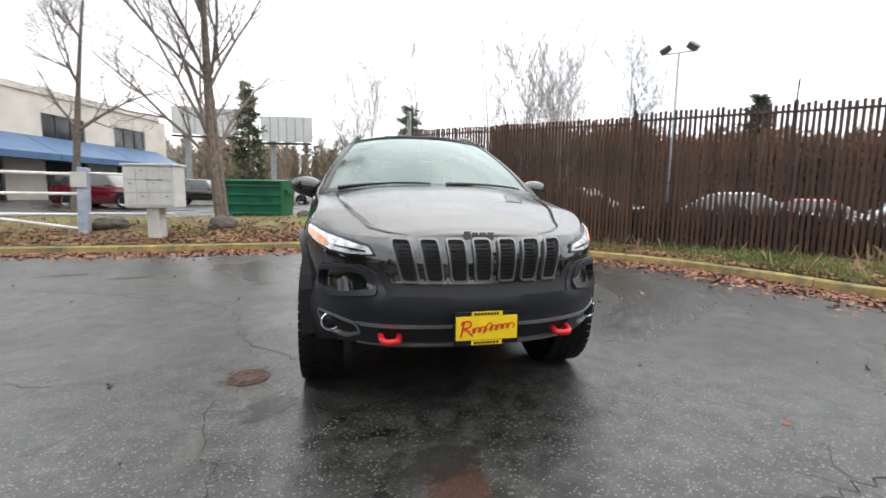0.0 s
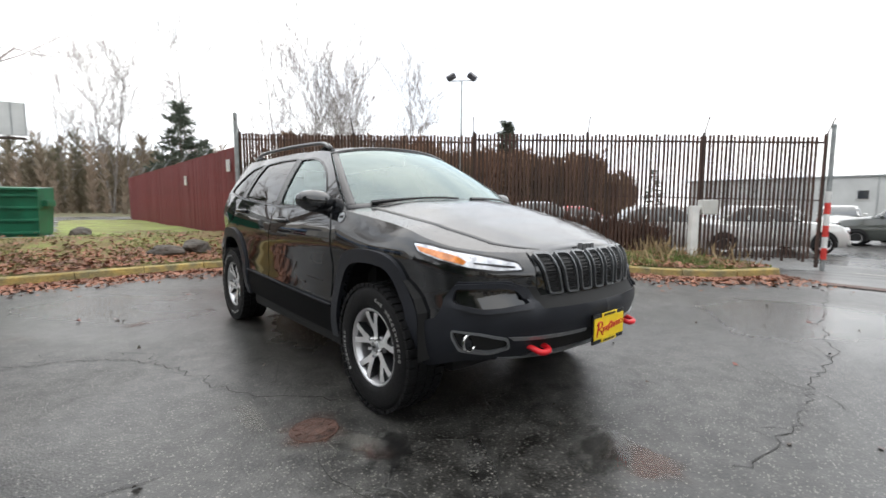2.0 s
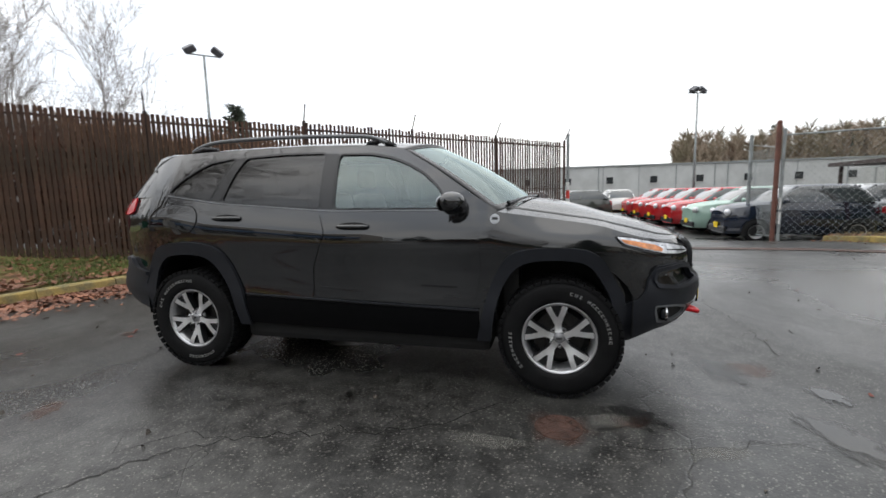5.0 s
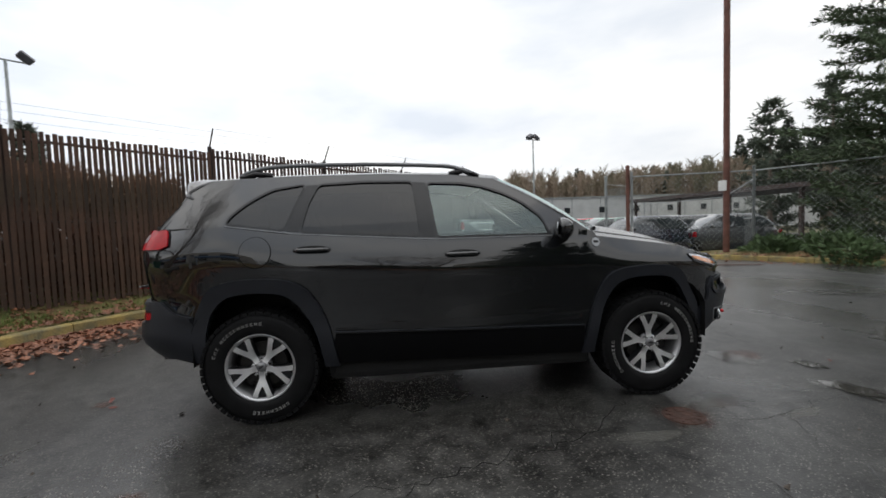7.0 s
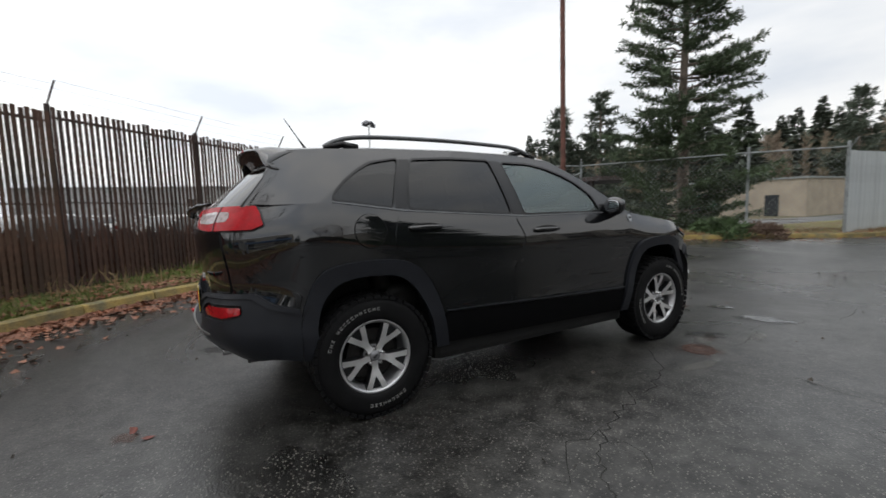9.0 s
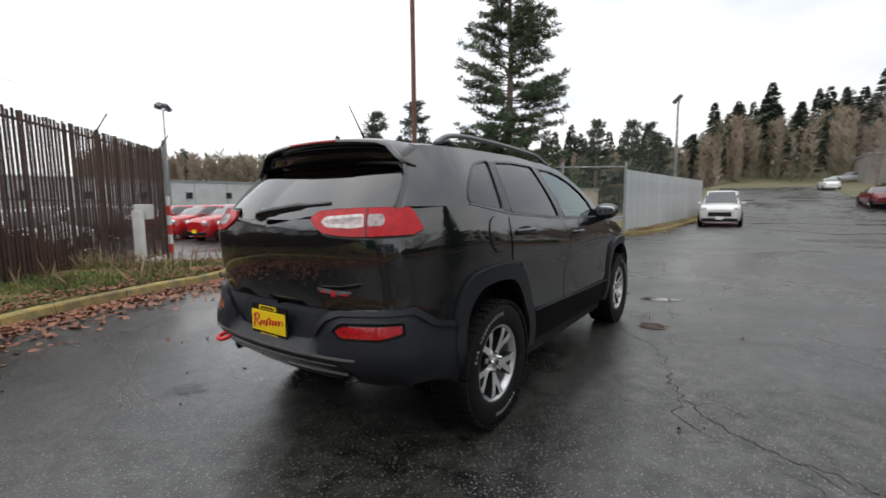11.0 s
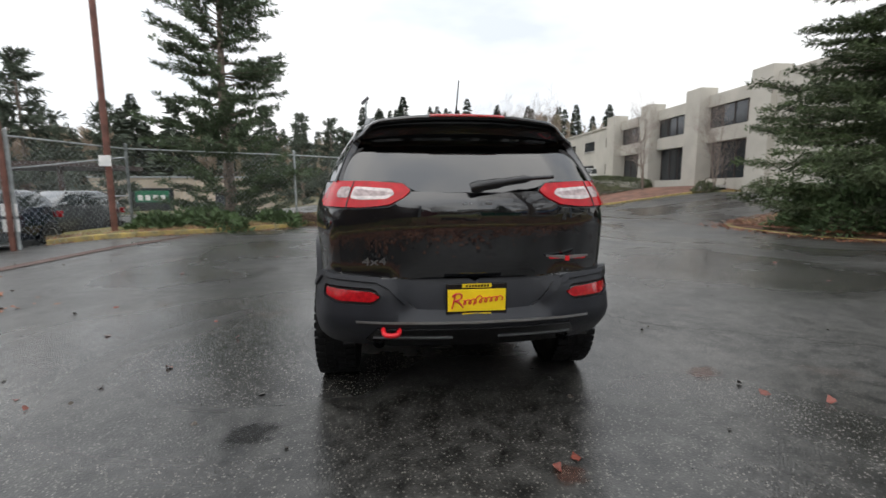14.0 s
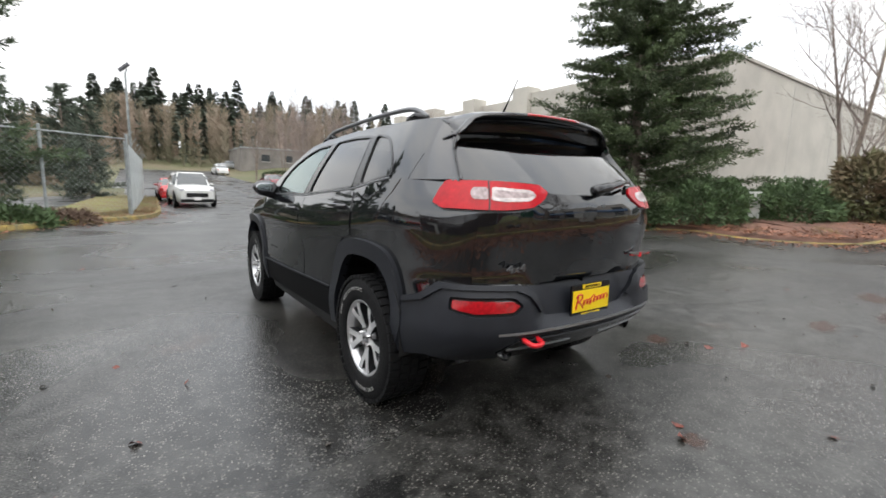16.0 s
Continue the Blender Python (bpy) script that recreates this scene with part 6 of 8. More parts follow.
conifer("pine_tree", "tall open pine with layered branches behind the kerb", at(6.5, -13.3), 12.0, 3.3, M_NEEDLE, 5, droop=-0.02, whorl=0.62, per=10, start=0.03, openness=0.34, tuft=0.18, dens=5.2, power=0.60)
conifer("spruce_tree", "big dense spruce with drooping branches on the bed", at(-14.2, -6.4), 12.5, 4.6, M_SPRUCE, 8, droop=0.28, whorl=0.44, per=12, start=0.03, openness=0.05, tuft=0.165, dens=6.2, power=0.62)
conifer("fir_sapling", "small dark green fir behind the dumpster", at(-4.3, 14.6), 5.0, 1.1, M_SPRUCE, 12, droop=0.0, whorl=0.34, per=7, start=0.05, tuft=0.22, dens=1.2)
shrub("juniper_shrub", "spreading green juniper below the spruce", at(-14.6, -3.9), 3.2, 2.2, 1.7, M_BUSH, 3, 11000, 0.19)
shrub("juniper_shrub", "low green juniper beside the spruce trunk", at(-12.9, -6.6), 2.5, 2.7, 1.8, M_BUSH, 4, 12000, 0.18)
shrub("juniper_shrub", "low green juniper at the edge of the bed", at(-16.4, -2.0), 2.5, 2.0, 1.5, M_BUSH, 6, 9500, 0.18)
shrub("laurel_shrub", "tall brown-green shrub in front of the office wall", at(-18.6, -0.2), 2.4, 1.7, 3.0, M_LAUREL, 13, 5200, 0.30)
shrub("laurel_shrub", "brown-green tall shrub by the wire fence", at(-19.5, 1.6), 3.6, 2.4, 3.0, M_HEDGE, 9, 4200, 0.34)
shrub("laurel_shrub", "tangled brown bush by the wire fence", at(-17.0, 2.6), 2.6, 1.8, 1.9, M_BRUSH, 10, 3600, 0.36)
for k, (x, y, sx, sy, sz) in enumerate(((6.4, -10.9, 2.3, 1.0, 0.75), (4.6, -12.2, 1.5, 0.9, 0.55), (7.6, -10.2, 1.0, 0.8, 0.65))):
    tagged(shrub("evergreen_shrub", "low dark evergreen shrub under the pine", at(x, y, -0.65), sx, sy, sz, M_BUSH, 20 + k, 2600, 0.20), group="shrubs under the pine")
shrub("broom_shrub", "brown leafless ground shrub on the kerb bank", at(3.7, -12.9, -0.8), 1.4, 0.6, 0.45, M_BRUSH, 31, 1500, 0.16)
shrub("clipped_hedge", "clipped dark green box hedge on the island", at(-16.6, -29.6, 0.10), 4.6, 1.7, 1.9, M_HEDGE, 40, 26000, 0.13, "hedge", False, True)
shrub("clipped_hedge", "small clipped hedge far down the road", at(-12.4, -50, 0.0), 2.2, 1.3, 1.4, M_HEDGE, 41, 2600, 0.26, "hedge", False, True)
shrub("foundation_shrub", "rounded shrub at the office steps", at(-20.6, -23.2), 0.9, 0.9, 0.9, M_HEDGE, 42, 900, 0.18)
shrub("foundation_shrub", "rounded shrub below the office wall", at(-20.8, -18.6), 1.4, 1.0, 0.9, M_HEDGE, 43, 900, 0.18)

bare_tree("street_tree", "large leafless grey tree with forked limbs on the verge", at(-3.9, 8.9, 0.4, 1.0, 0.05), 9.5, 17, spread=0.56, levels=5, thick=0.0150, stems=2, lean=0.05, first=0.18)
bare_tree("street_tree", "leafless spreading tree in front of the awning", at(-9.9, 13.6, 0.9), 7.6, 23, spread=0.72, levels=5, thick=0.019, first=0.22)
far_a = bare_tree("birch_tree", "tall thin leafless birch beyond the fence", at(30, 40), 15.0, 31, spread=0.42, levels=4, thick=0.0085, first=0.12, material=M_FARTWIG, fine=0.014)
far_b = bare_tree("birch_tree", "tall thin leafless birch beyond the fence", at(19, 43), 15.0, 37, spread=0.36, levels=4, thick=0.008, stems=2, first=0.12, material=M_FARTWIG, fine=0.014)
for ob in (far_a, far_b):
    ob["group"] = "birches beyond the fence"
rt = random.Random(77)
for k, (x, y) in enumerate(((15, 45), (22.5, 40), (9, 50), (3, 56), (-2, 60), (26, 46), (34, 44))):
    copy_thing((far_a, far_b)[k % 2], at(x + rt.uniform(-1, 1), y + rt.uniform(-1, 1), rt.uniform(0, 6), rt.uniform(0.75, 1.05)))
ornamental = bare_tree("ornamental_tree", "small leafless ornamental tree on the island", at(-11.9, -31.5), 6.2, 51, spread=0.5, levels=4, thick=0.014, stems=2, first=0.2)
ornamental["group"] = "island trees"
for x, y, s in ((-12.6, -35.0, 1.0), (-12.0, -39.0, 1.05), (-13.5, -44.0, 1.1), (-13.0, -50.0, 1.1), (-18.5, -27.0, 0.85), (-11.5, -58, 1.2)):
    copy_thing(ornamental, at(x, y, x * y, s))
west_tree = bare_tree("bare_tree", "leafless grey tree against the office wall", at(-19.3, -1.2), 8.6, 61, spread=0.46, levels=4, thick=0.012, stems=2, first=0.12)
copy_thing(west_tree, at(-24.5, 1.5, 2.0, 1.05))
copy_thing(west_tree, at(-21.0, -22.8, 1.0, 0.55))


def woods(name, label, spots, seed, conifers=True, material=None):
    """Far woods as one mass: ragged crowns and stems."""
    rnd = random.Random(seed)
    s = Soup()
    for x, y, h in spots:
        z0 = terrain(x, y) - 0.5
        b = Vector((x, y, z0))
        s.twig(b, b + Vector((0, 0, h * 0.96)), 0.16 + h * 0.006 if conifers else 0.09, 0.03, 4)
        if conifers:
            r = h * rnd.uniform(0.15, 0.24)
            n = int(h * 34)
            low = rnd.uniform(0.06, 0.35)
            for k in range(n):
                f = low + (1 - low) * rnd.random()
                a = rnd.uniform(0, 6.28)
                rr = r * (1 - f) ** 0.75 * rnd.uniform(0.35, 1.1) + 0.15
                p = b + Vector((math.cos(a) * rr * 0.35, math.sin(a) * rr * 0.35, h * f))
                d = Vector((math.cos(a), math.sin(a), rnd.uniform(-0.45, 0.15)))
                s.blade(p, d, rr * 0.95 + 0.25, h * 0.05, Vector((-math.sin(a), math.cos(a), rnd.uniform(-0.8, 0.8))))
        else:
            for k in range(int(h * 17)):
                f = rnd.uniform(0.04, 1)
                a = rnd.uniform(0, 6.28)
                p = b + Vector((0, 0, h * f * 0.9))
                d = Vector((math.cos(a) * 0.6, math.sin(a) * 0.6, rnd.uniform(0.5, 1.3)))
                s.blade(p, d, h * rnd.uniform(0.06, 0.17), 0.07 + 0.012 * h, unit(rnd))
    ob = s.mesh(name, material or (M_FARNEEDLE if conifers else M_BRUSH))
    return tagged(ob, label, "woods", kind="stuff")


rw = random.Random(5)


def band(n, a0, a1, r0, r1, h0, h1):
    """Spots on an arc about the yard: bearings in degrees from +x."""
    out = []
    for _ in range(n):
        a = radians(rw.uniform(a0, a1))
        r = rw.uniform(r0, r1)
        out.append((r * math.cos(a), r * math.sin(a), rw.uniform(h0, h1)))
    return out


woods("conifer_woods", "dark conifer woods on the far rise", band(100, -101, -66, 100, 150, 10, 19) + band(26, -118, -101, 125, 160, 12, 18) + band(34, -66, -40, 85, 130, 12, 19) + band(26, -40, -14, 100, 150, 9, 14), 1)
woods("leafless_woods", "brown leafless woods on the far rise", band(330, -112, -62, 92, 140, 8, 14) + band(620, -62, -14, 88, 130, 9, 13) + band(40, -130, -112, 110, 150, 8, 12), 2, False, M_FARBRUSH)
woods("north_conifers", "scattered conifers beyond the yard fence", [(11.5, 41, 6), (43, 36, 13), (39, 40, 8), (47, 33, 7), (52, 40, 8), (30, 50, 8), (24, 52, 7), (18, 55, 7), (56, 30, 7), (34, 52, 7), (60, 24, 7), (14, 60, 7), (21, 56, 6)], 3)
M_REDBRUSH = mat("russet_leafless_brush", (0.190, 0.105, 0.064), 0.9, var=0.35, scale=0.10, stain=(0.105, 0.072, 0.042))
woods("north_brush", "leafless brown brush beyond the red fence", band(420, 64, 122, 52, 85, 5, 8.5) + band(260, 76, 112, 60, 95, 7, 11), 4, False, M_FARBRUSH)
woods("russet_woods", "dense russet leafless woods beyond the yard fence", band(420, 50, 70, 46, 62, 8.2, 10.2) + band(300, 36, 50, 46, 62, 7.0, 9.2) + band(240, 27, 37, 47, 62, 6.2, 8.4) + band(90, 23.5, 28, 48, 60, 4.2, 6.4), 14, False, M_REDBRUSH)
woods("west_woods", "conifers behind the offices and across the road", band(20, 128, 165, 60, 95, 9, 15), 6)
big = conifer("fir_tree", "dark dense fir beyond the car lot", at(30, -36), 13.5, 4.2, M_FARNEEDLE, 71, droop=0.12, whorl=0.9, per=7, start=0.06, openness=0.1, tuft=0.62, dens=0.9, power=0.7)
big["group"] = "firs beyond the lot"
for x, y, s in ((33.5, -33.5, 0.92), (27.0, -41.5, 0.80), (14.5, -70, 1.1), (21, -74, 1.2), (5.5, -36, 0.55), (3.9, -30.5, 0.45), (5.2, 37, 0.70), (7.6, 40, 0.52), (43, 36, 0.95)):
    copy_thing(big, at(x, y, x, s))

# rusty bramble and brush behind the slatted fence
rb_ = random.Random(9)
br = Soup()
for k in range(7500):
    f = rb_.random() ** 0.9
    off = rb_.uniform(0.35, 2.2)
    x = FC[0] + (FE[0] - FC[0]) * f * 0.78 + off * 0.73
    y = FC[1] + (FE[1] - FC[1]) * f * 0.78 + off * 0.68
    h = lin(f, [0.0, 0.22, 0.5, 1.0], [2.9, 2.4, 0.6, 0.45])
    p = Vector((x, y, terrain(x, y) + rb_.uniform(0, h * 0.75)))
    br.blade(p, Vector((rb_.gauss(0, 0.35), rb_.gauss(0, 0.35), 1)), rb_.uniform(0.4, 0.95), rb_.uniform(0.03, 0.07), unit(rb_))
tagged(br.mesh("bramble_thicket", mat("rusty_bramble", (0.085, 0.036, 0.020), 0.9, var=0.4, scale=1.5)), "rust-brown bramble thicket behind the slatted fence", "thicket", kind="stuff")


# ---- leaf litter and grass ----
def litter(name, label, spots, material, size, seed):
    rnd = random.Random(seed)
    v, f = [], []
    for x, y, z in spots:
        a = rnd.uniform(0, 6.28)
        s = size * rnd.uniform(0.6, 1.3)
        c, q = math.cos(a) * s, math.sin(a) * s
        n = len(v)
        lift = rnd.uniform(0.004, 0.03)
        curl = rnd.uniform(-0.2, 0.5) * s
        for u, w, h in ((-0.5, 0, curl), (-0.1, 0.34, lift), (0.2, 0.18, lift), (0.5, 0, curl * 0.8), (0.2, -0.18, 0.004), (-0.1, -0.34, 0.004)):
            v.append((x + u * c - w * q, y + u * q + w * c, z + max(0.004, h)))
        f += [(n, n + 4 + 1, n + 1), (n + 1, n + 5, n + 4, n + 2), (n + 2, n + 4, n + 3)]
    ob = raw(name, v, f, material)
    return tagged(ob, label, "leaves", kind="stuff")


rl = random.Random(3)
spots = []
north = [p for p in KN]
for k in range(30000):
    i = rl.randrange(len(north) - 1)
    p = north[i].lerp(north[i + 1], rl.random())
    d = (north[i + 1] - north[i]).normalized()
    nrm = Vector((-d.y, d.x, 0))
    o = -abs(rl.gauss(0, 0.42)) if rl.random() < 0.36 else 0.18 + abs(rl.gauss(0, 1.25))
    if p.x > 2.5 and (o < -0.35 or o > 0.6) and rl.random() < 0.6:
        continue
    if p.x > 0.6 and o > 0.30 and rl.random() < 0.65:
        continue
    q = p + nrm * o
    spots.append((q.x, q.y, terrain(q.x, q.y) + (0.0 if o < 0 else 0.115 + 0.10 * min(1, o / 2.5) + 0.02)))
litter("fallen_leaves", "wet brown leaves drifted along the kerb", spots, M_LEAFA, 0.085, 1)
spots = []
for line, n in ((KS, 1500), (KW, 6500), (KH, 900)):
    sd = 1 if line is KS else -1
    for k in range(n):
        i = rl.randrange(len(line) - 1)
        p = line[i].lerp(line[i + 1], rl.random())
        d = (line[i + 1] - line[i]).normalized()
        o = rl.gauss(0.3, 0.5) * sd
        q = p + Vector((-d.y, d.x, 0)) * o
        spots.append((q.x, q.y, terrain(q.x, q.y) + (0.0 if o * sd < 0 else 0.14)))
litter("kerb_leaves", "brown leaf litter along the planted beds", spots, M_LEAFA, 0.08, 2)
yard = [(-0.30, 2.66), (-0.42, 2.58), (2.02, 1.21), (2.12, 0.08), (2.3, 1.5), (2.55, 1.75), (2.7, 1.62), (1.75, 0.6), (-1.85, 2.1), (-2.15, 2.25), (-0.5, -3.2), (0.8, -3.35), (1.6, -2.5), (-1.0, 3.1), (3.3, 2.4), (3.6, -2.6), (4.4, -3.8), (2.6, -4.2), (-4.4, 1.2), (-5.6, -0.9), (-3.2, 4.0), (1.2, 3.5), (-6.2, -2.4), (-7.5, -3.2), (-5.2, 1.6), (2.9, 0.4), (3.4, -0.6)]
litter("yard_leaves", "single red-brown leaves scattered over the asphalt", [(x, y, 0.0) for x, y in yard], M_LEAFRED, 0.062, 5)
litter("asphalt_debris", "dark crumbs and twigs on the asphalt", [(rl.uniform(-6, 7), rl.uniform(-7, 6), 0.0) for _ in range(170)], M_ROCK, 0.035, 6)


def blades(name, label, line, sd, count, reach, height, material, seed, x0=-99, x1=99):
    rnd = random.Random(seed)
    s = Soup()
    for _ in range(count):
        i = rnd.randrange(len(line) - 1)
        p = line[i].lerp(line[i + 1], rnd.random())
        if not x0 < p.x < x1:
            continue
        d = (line[i + 1] - line[i]).normalized()
        o = rnd.uniform(0.13, reach)
        q = p + Vector((-d.y, d.x, 0)) * o * sd
        if noise.noise((q.x * 0.7, q.y * 0.7, seed)) < -0.12:
            continue
        z = terrain(q.x, q.y) + 0.10 + 0.10 * min(1, o / 2.5)
        h = height * rnd.uniform(0.5, 1.3)
        s.blade(Vector((q.x, q.y, z)), Vector((rnd.gauss(0, 0.4), rnd.gauss(0, 0.4), 1)), h, 0.012 + 0.04 * h, unit(rnd))
    return tagged(s.mesh(name, material), label, "grass", kind="stuff")


blades("verge_grass", "short wet green grass on the verge", KN, 1, 22000, 3.5, 0.08, M_BLADE, 1)
blades("fence_grass", "yellow-green grass between kerb and slatted fence", KN, 1, 26000, 1.9, 0.10, M_BLADE, 7, 0.8, 6.5)
blades("dry_grass", "tall dry straw-coloured grass along the fence", KN, 1, 1300, 3.2, 0.34, M_DRYBLADE, 2, 3.4, 7.5)
blades("kerb_grass", "yellowed grass behind the mossy kerb", KS, 1, 6000, 1.2, 0.10, M_DRYBLADE, 3)
blades("bed_grass", "thin grass at the edge of the spruce bed", KW, -1, 2600, 1.6, 0.09, M_DRYBLADE, 4)

# ---- buildings ----
def wall_box(name, parent, m, x0, x1, y0, y1, z0, z1, bevel=0.0, label=""):
    bm = bmesh.new()
    box(bm, x0, x1, y0, y1, z0, z1, bevel)
    return part(name, bm, m, parent, label)


def office():
    """Two-storey tilt-up concrete offices with pilasters, ribbon windows and recessed ground-floor glazing."""
    b = tagged(empty("office_building", Matrix.Translation((-0.75, 0, 0))), "two-storey pale concrete office building with ribbon windows", "building")
    piers = [-21.2 - 6.25 * k for k in range(4)]
    wall_box("wall", b, M_CONC, -60, -23.0, -60, -7.0, 0.6, 8.15)
    wall_box("parapet", b, M_CONC, -60, -22.85, -60, -6.9, 8.15, 8.3)
    wall_box("end_wall", b, M_CONC, -23.0, -22.0, -20.4, -7.0, 0.6, 8.3)
    for y in piers:
        wall_box("pilaster", b, M_CONC, -23.0, -21.6, y - 0.8, y + 0.8, 0.6, 8.75, 0.02)
    for a, c in zip(piers, piers[1:]):
        y0, y1 = c + 0.8, a - 0.8
        wall_box("spandrel", b, M_CONC, -23.0, -22.35, y0, y1, 4.75, 5.75)
        wall_box("spandrel", b, M_CONC, -23.0, -22.35, y0, y1, 7.3, 8.15)
        wall_box("spandrel", b, M_CONC, -23.0, -22.35, y0, y1, 0.6, 2.1)
        for z0, z1, n, dep in ((5.75, 7.3, 4, -22.6), (2.1, 4.75, 4, -22.9)):
            w = wall_box("window", b, M_DARKWIN, -23.05, dep, y0 + 0.02, y1 - 0.02, z0, z1, 0, "dark glazed window band")
            for k in range(n + 1):
                yy = y0 + 0.05 + (y1 - y0 - 0.1) * k / n
                wall_box("mullion", w, M_FRAIL, dep, dep + 0.05, yy - 0.04, yy + 0.04, z0, z1)
            wall_box("window_sill", w, M_CONC2, dep - 0.05, dep + 0.22, y0, y1, z0 - 0.06, z0)
    # the plain far wing with strip windows
    for k in range(3):
        w = wall_box("window", b, M_DARKWIN, -23.05, -22.97, -43.6 - 5.4 * k, -41.0 - 5.4 * k, 5.9, 7.0, 0, "dark strip window")
        wall_box("window_sill", w, M_CONC2, -23.0, -22.85, -43.7 - 5.4 * k, -40.9 - 5.4 * k, 5.84, 5.9)
        wall_box("window", b, M_DARKWIN, -23.05, -22.97, -43.6 - 5.4 * k, -41.0 - 5.4 * k, 2.2, 4.2, 0, "dark ground-floor window")
    for k in range(4):
        wall_box("step", b, M_CONC2, -21.6, -20.2 + 0.3 * (3 - k), -24.6, -23.4, 0.6, 1.1 + 0.17 * k)
    bm = bmesh.new()
    tube(bm, [(-20.0, -23.4, 1.2), (-20.0, -23.4, 2.0), (-21.5, -23.4, 2.5), (-21.5, -23.4, 1.6)], 0.03, 6)
    part("handrail", bm, M_FRAIL, b)
    for k in range(1, 4):
        wall_box("wall_joint", b, M_CONC2, -22.004, -21.99, -20.4 + k * 3.35 - 0.015, -20.4 + k * 3.35 + 0.015, 0.6, 8.3)
        wall_box("wall_joint", b, M_CONC2, -23 - k * 8.0 - 0.015, -23 - k * 8.0 + 0.015, -7.004, -6.99, 0.6, 8.15)


office()


def awning_building():
    """Cream two-storey shop block with strip windows and a long blue awning."""
    b = tagged(empty("shop_building", Matrix.Translation((-18.3, 23.3, 0.3)) @ Matrix.Rotation(math.atan2(11.5, 3.3) - math.pi / 2, 4, "Z")), "cream two-storey building with a long blue awning", "building")
    wall_box("wall", b, M_STUCCO, -14, -0.3, -14, 12.2, 0, 6.3)
    wall_box("parapet", b, M_STUCCO, -14, 0.1, -14, 12.4, 6.3, 6.7, 0.04)
    for k in range(5):
        y = -11.4 + 5.2 * k
        wall_box("wall_panel", b, M_STUCCO, -0.3, 0.0, y + 1.45, y + 3.75, 0, 6.3)
        w = wall_box("window", b, M_DARKWIN, -0.3, -0.12, y - 1.45, y + 1.45, 3.9, 5.3, 0, "dark strip window")
        for q in (-0.5, 0.5):
            wall_box("mullion", w, M_FRAIL, -0.12, -0.08, y + q * 1.0 - 0.03, y + q * 1.0 + 0.03, 3.9, 5.3)
        wall_box("spandrel", b, M_STUCCO, -0.3, 0.0, y - 1.45, y + 1.45, 5.3, 6.3)
        wall_box("spandrel", b, M_STUCCO, -0.3, 0.0, y - 1.45, y + 1.45, 2.6, 3.9)
        wall_box("shop_window", b, M_DARKWIN, -0.3, -0.1, y - 1.4, y + 1.4, 0.25, 2.6, 0, "dark shop window")
        verts = [(0.0, y - 2.6, 3.95), (2.2, y - 2.6, 2.85), (2.2, y + 2.55, 2.85), (0.0, y + 2.55, 3.95), (2.2, y - 2.6, 2.50), (2.2, y + 2.55, 2.50), (0.0, y - 2.6, 2.6), (0.0, y + 2.55, 2.6)]
        raw("awning", verts, [(0, 1, 2, 3), (1, 4, 5, 2), (0, 6, 4, 1), (3, 2, 5, 7), (6, 7, 5, 4)], M_AWN, b)["label"] = "blue sloping awning"


awning_building()


def shed(name, label, x0, x1, y0, y1, h, material, wins, face, z=-0.25):
    b = tagged(empty(name), label, "building")
    wall_box("wall", b, material, x0, x1, y0, y1, z, h)
    wall_box("roof_edge", b, M_GALVDULL, x0 - 0.15, x1 + 0.15, y0 - 0.15, y1 + 0.15, h, h + 0.18, 0.02)
    for p, w_, z0, z1 in wins:
        if face == "x":
            w = wall_box("window", b, M_DARKWIN, x0 - 0.06, x0 + 0.05, p - w_ / 2, p + w_ / 2, z0, z1)
            wall_box("window_sill", w, M_CONC2, x0 - 0.12, x0, p - w_ / 2 - 0.08, p + w_ / 2 + 0.08, z0 - 0.08, z0)
        else:
            w = wall_box("window", b, M_DARKWIN, p - w_ / 2, p + w_ / 2, y1 - 0.05, y1 + 0.06, z0, z1)
            wall_box("window_sill", w, M_CONC2, p - w_ / 2 - 0.08, p + w_ / 2 + 0.08, y1, y1 + 0.12, z0 - 0.08, z0)
    return b


sh = shed("warehouse", "long low pale grey metal warehouse with small windows", 56, 72, -62, 18, 4.1, M_METALWALL, [(2.4 - 5.1 * k, 0.8, 2.0, 2.8) for k in range(12)], "x", -1.3)
for k in range(18):
    wall_box("wall_seam", sh, M_GALVDULL, 55.95, 56.0, 14 - 4.2 * k - 0.04, 14 - 4.2 * k + 0.04, -1.3, 4.1)
for k in range(5):
    wall_box("downpipe", sh, M_GALVDULL, 55.88, 55.97, 8 - 14.5 * k, 8.1 - 14.5 * k, -1.3, 4.05, 0.02)
be = shed("beige_workshop", "flat-roofed beige workshop beyond the open lot", 17, 34, -62, -50, 2.75, M_BEIGE, [(27.5, 4.6, -1.0, 1.6), (20.0, 1.3, -1.2, 1.2), (32.3, 1.4, -1.2, 1.0)], "y", -1.5)
bm = bmesh.new()
box(bm, 25.7, 29.3, -49.93, -49.88, 0.0, 1.3)
part("sign_panel", bm, M_GREEN, be, "dark green sign with pale marks")
for k in range(4):
    wall_box("sign_mark", be, M_WHITE, 26.1 + 0.8 * k, 26.6 + 0.8 * k, -49.88, -49.85, 0.2, 0.8)
canopy = tagged(empty("canopy_roof"), "flat dark canopy roof over the far lot", "building")
wall_box("roof_slab", canopy, M_FRAIL, 16, 34, -26, -20, 2.5, 2.75)
for x in (17, 22, 27, 33):
    wall_box("canopy_post", canopy, M_FRAIL, x - 0.08, x + 0.08, -20.4, -20.2, -0.3, 2.5)
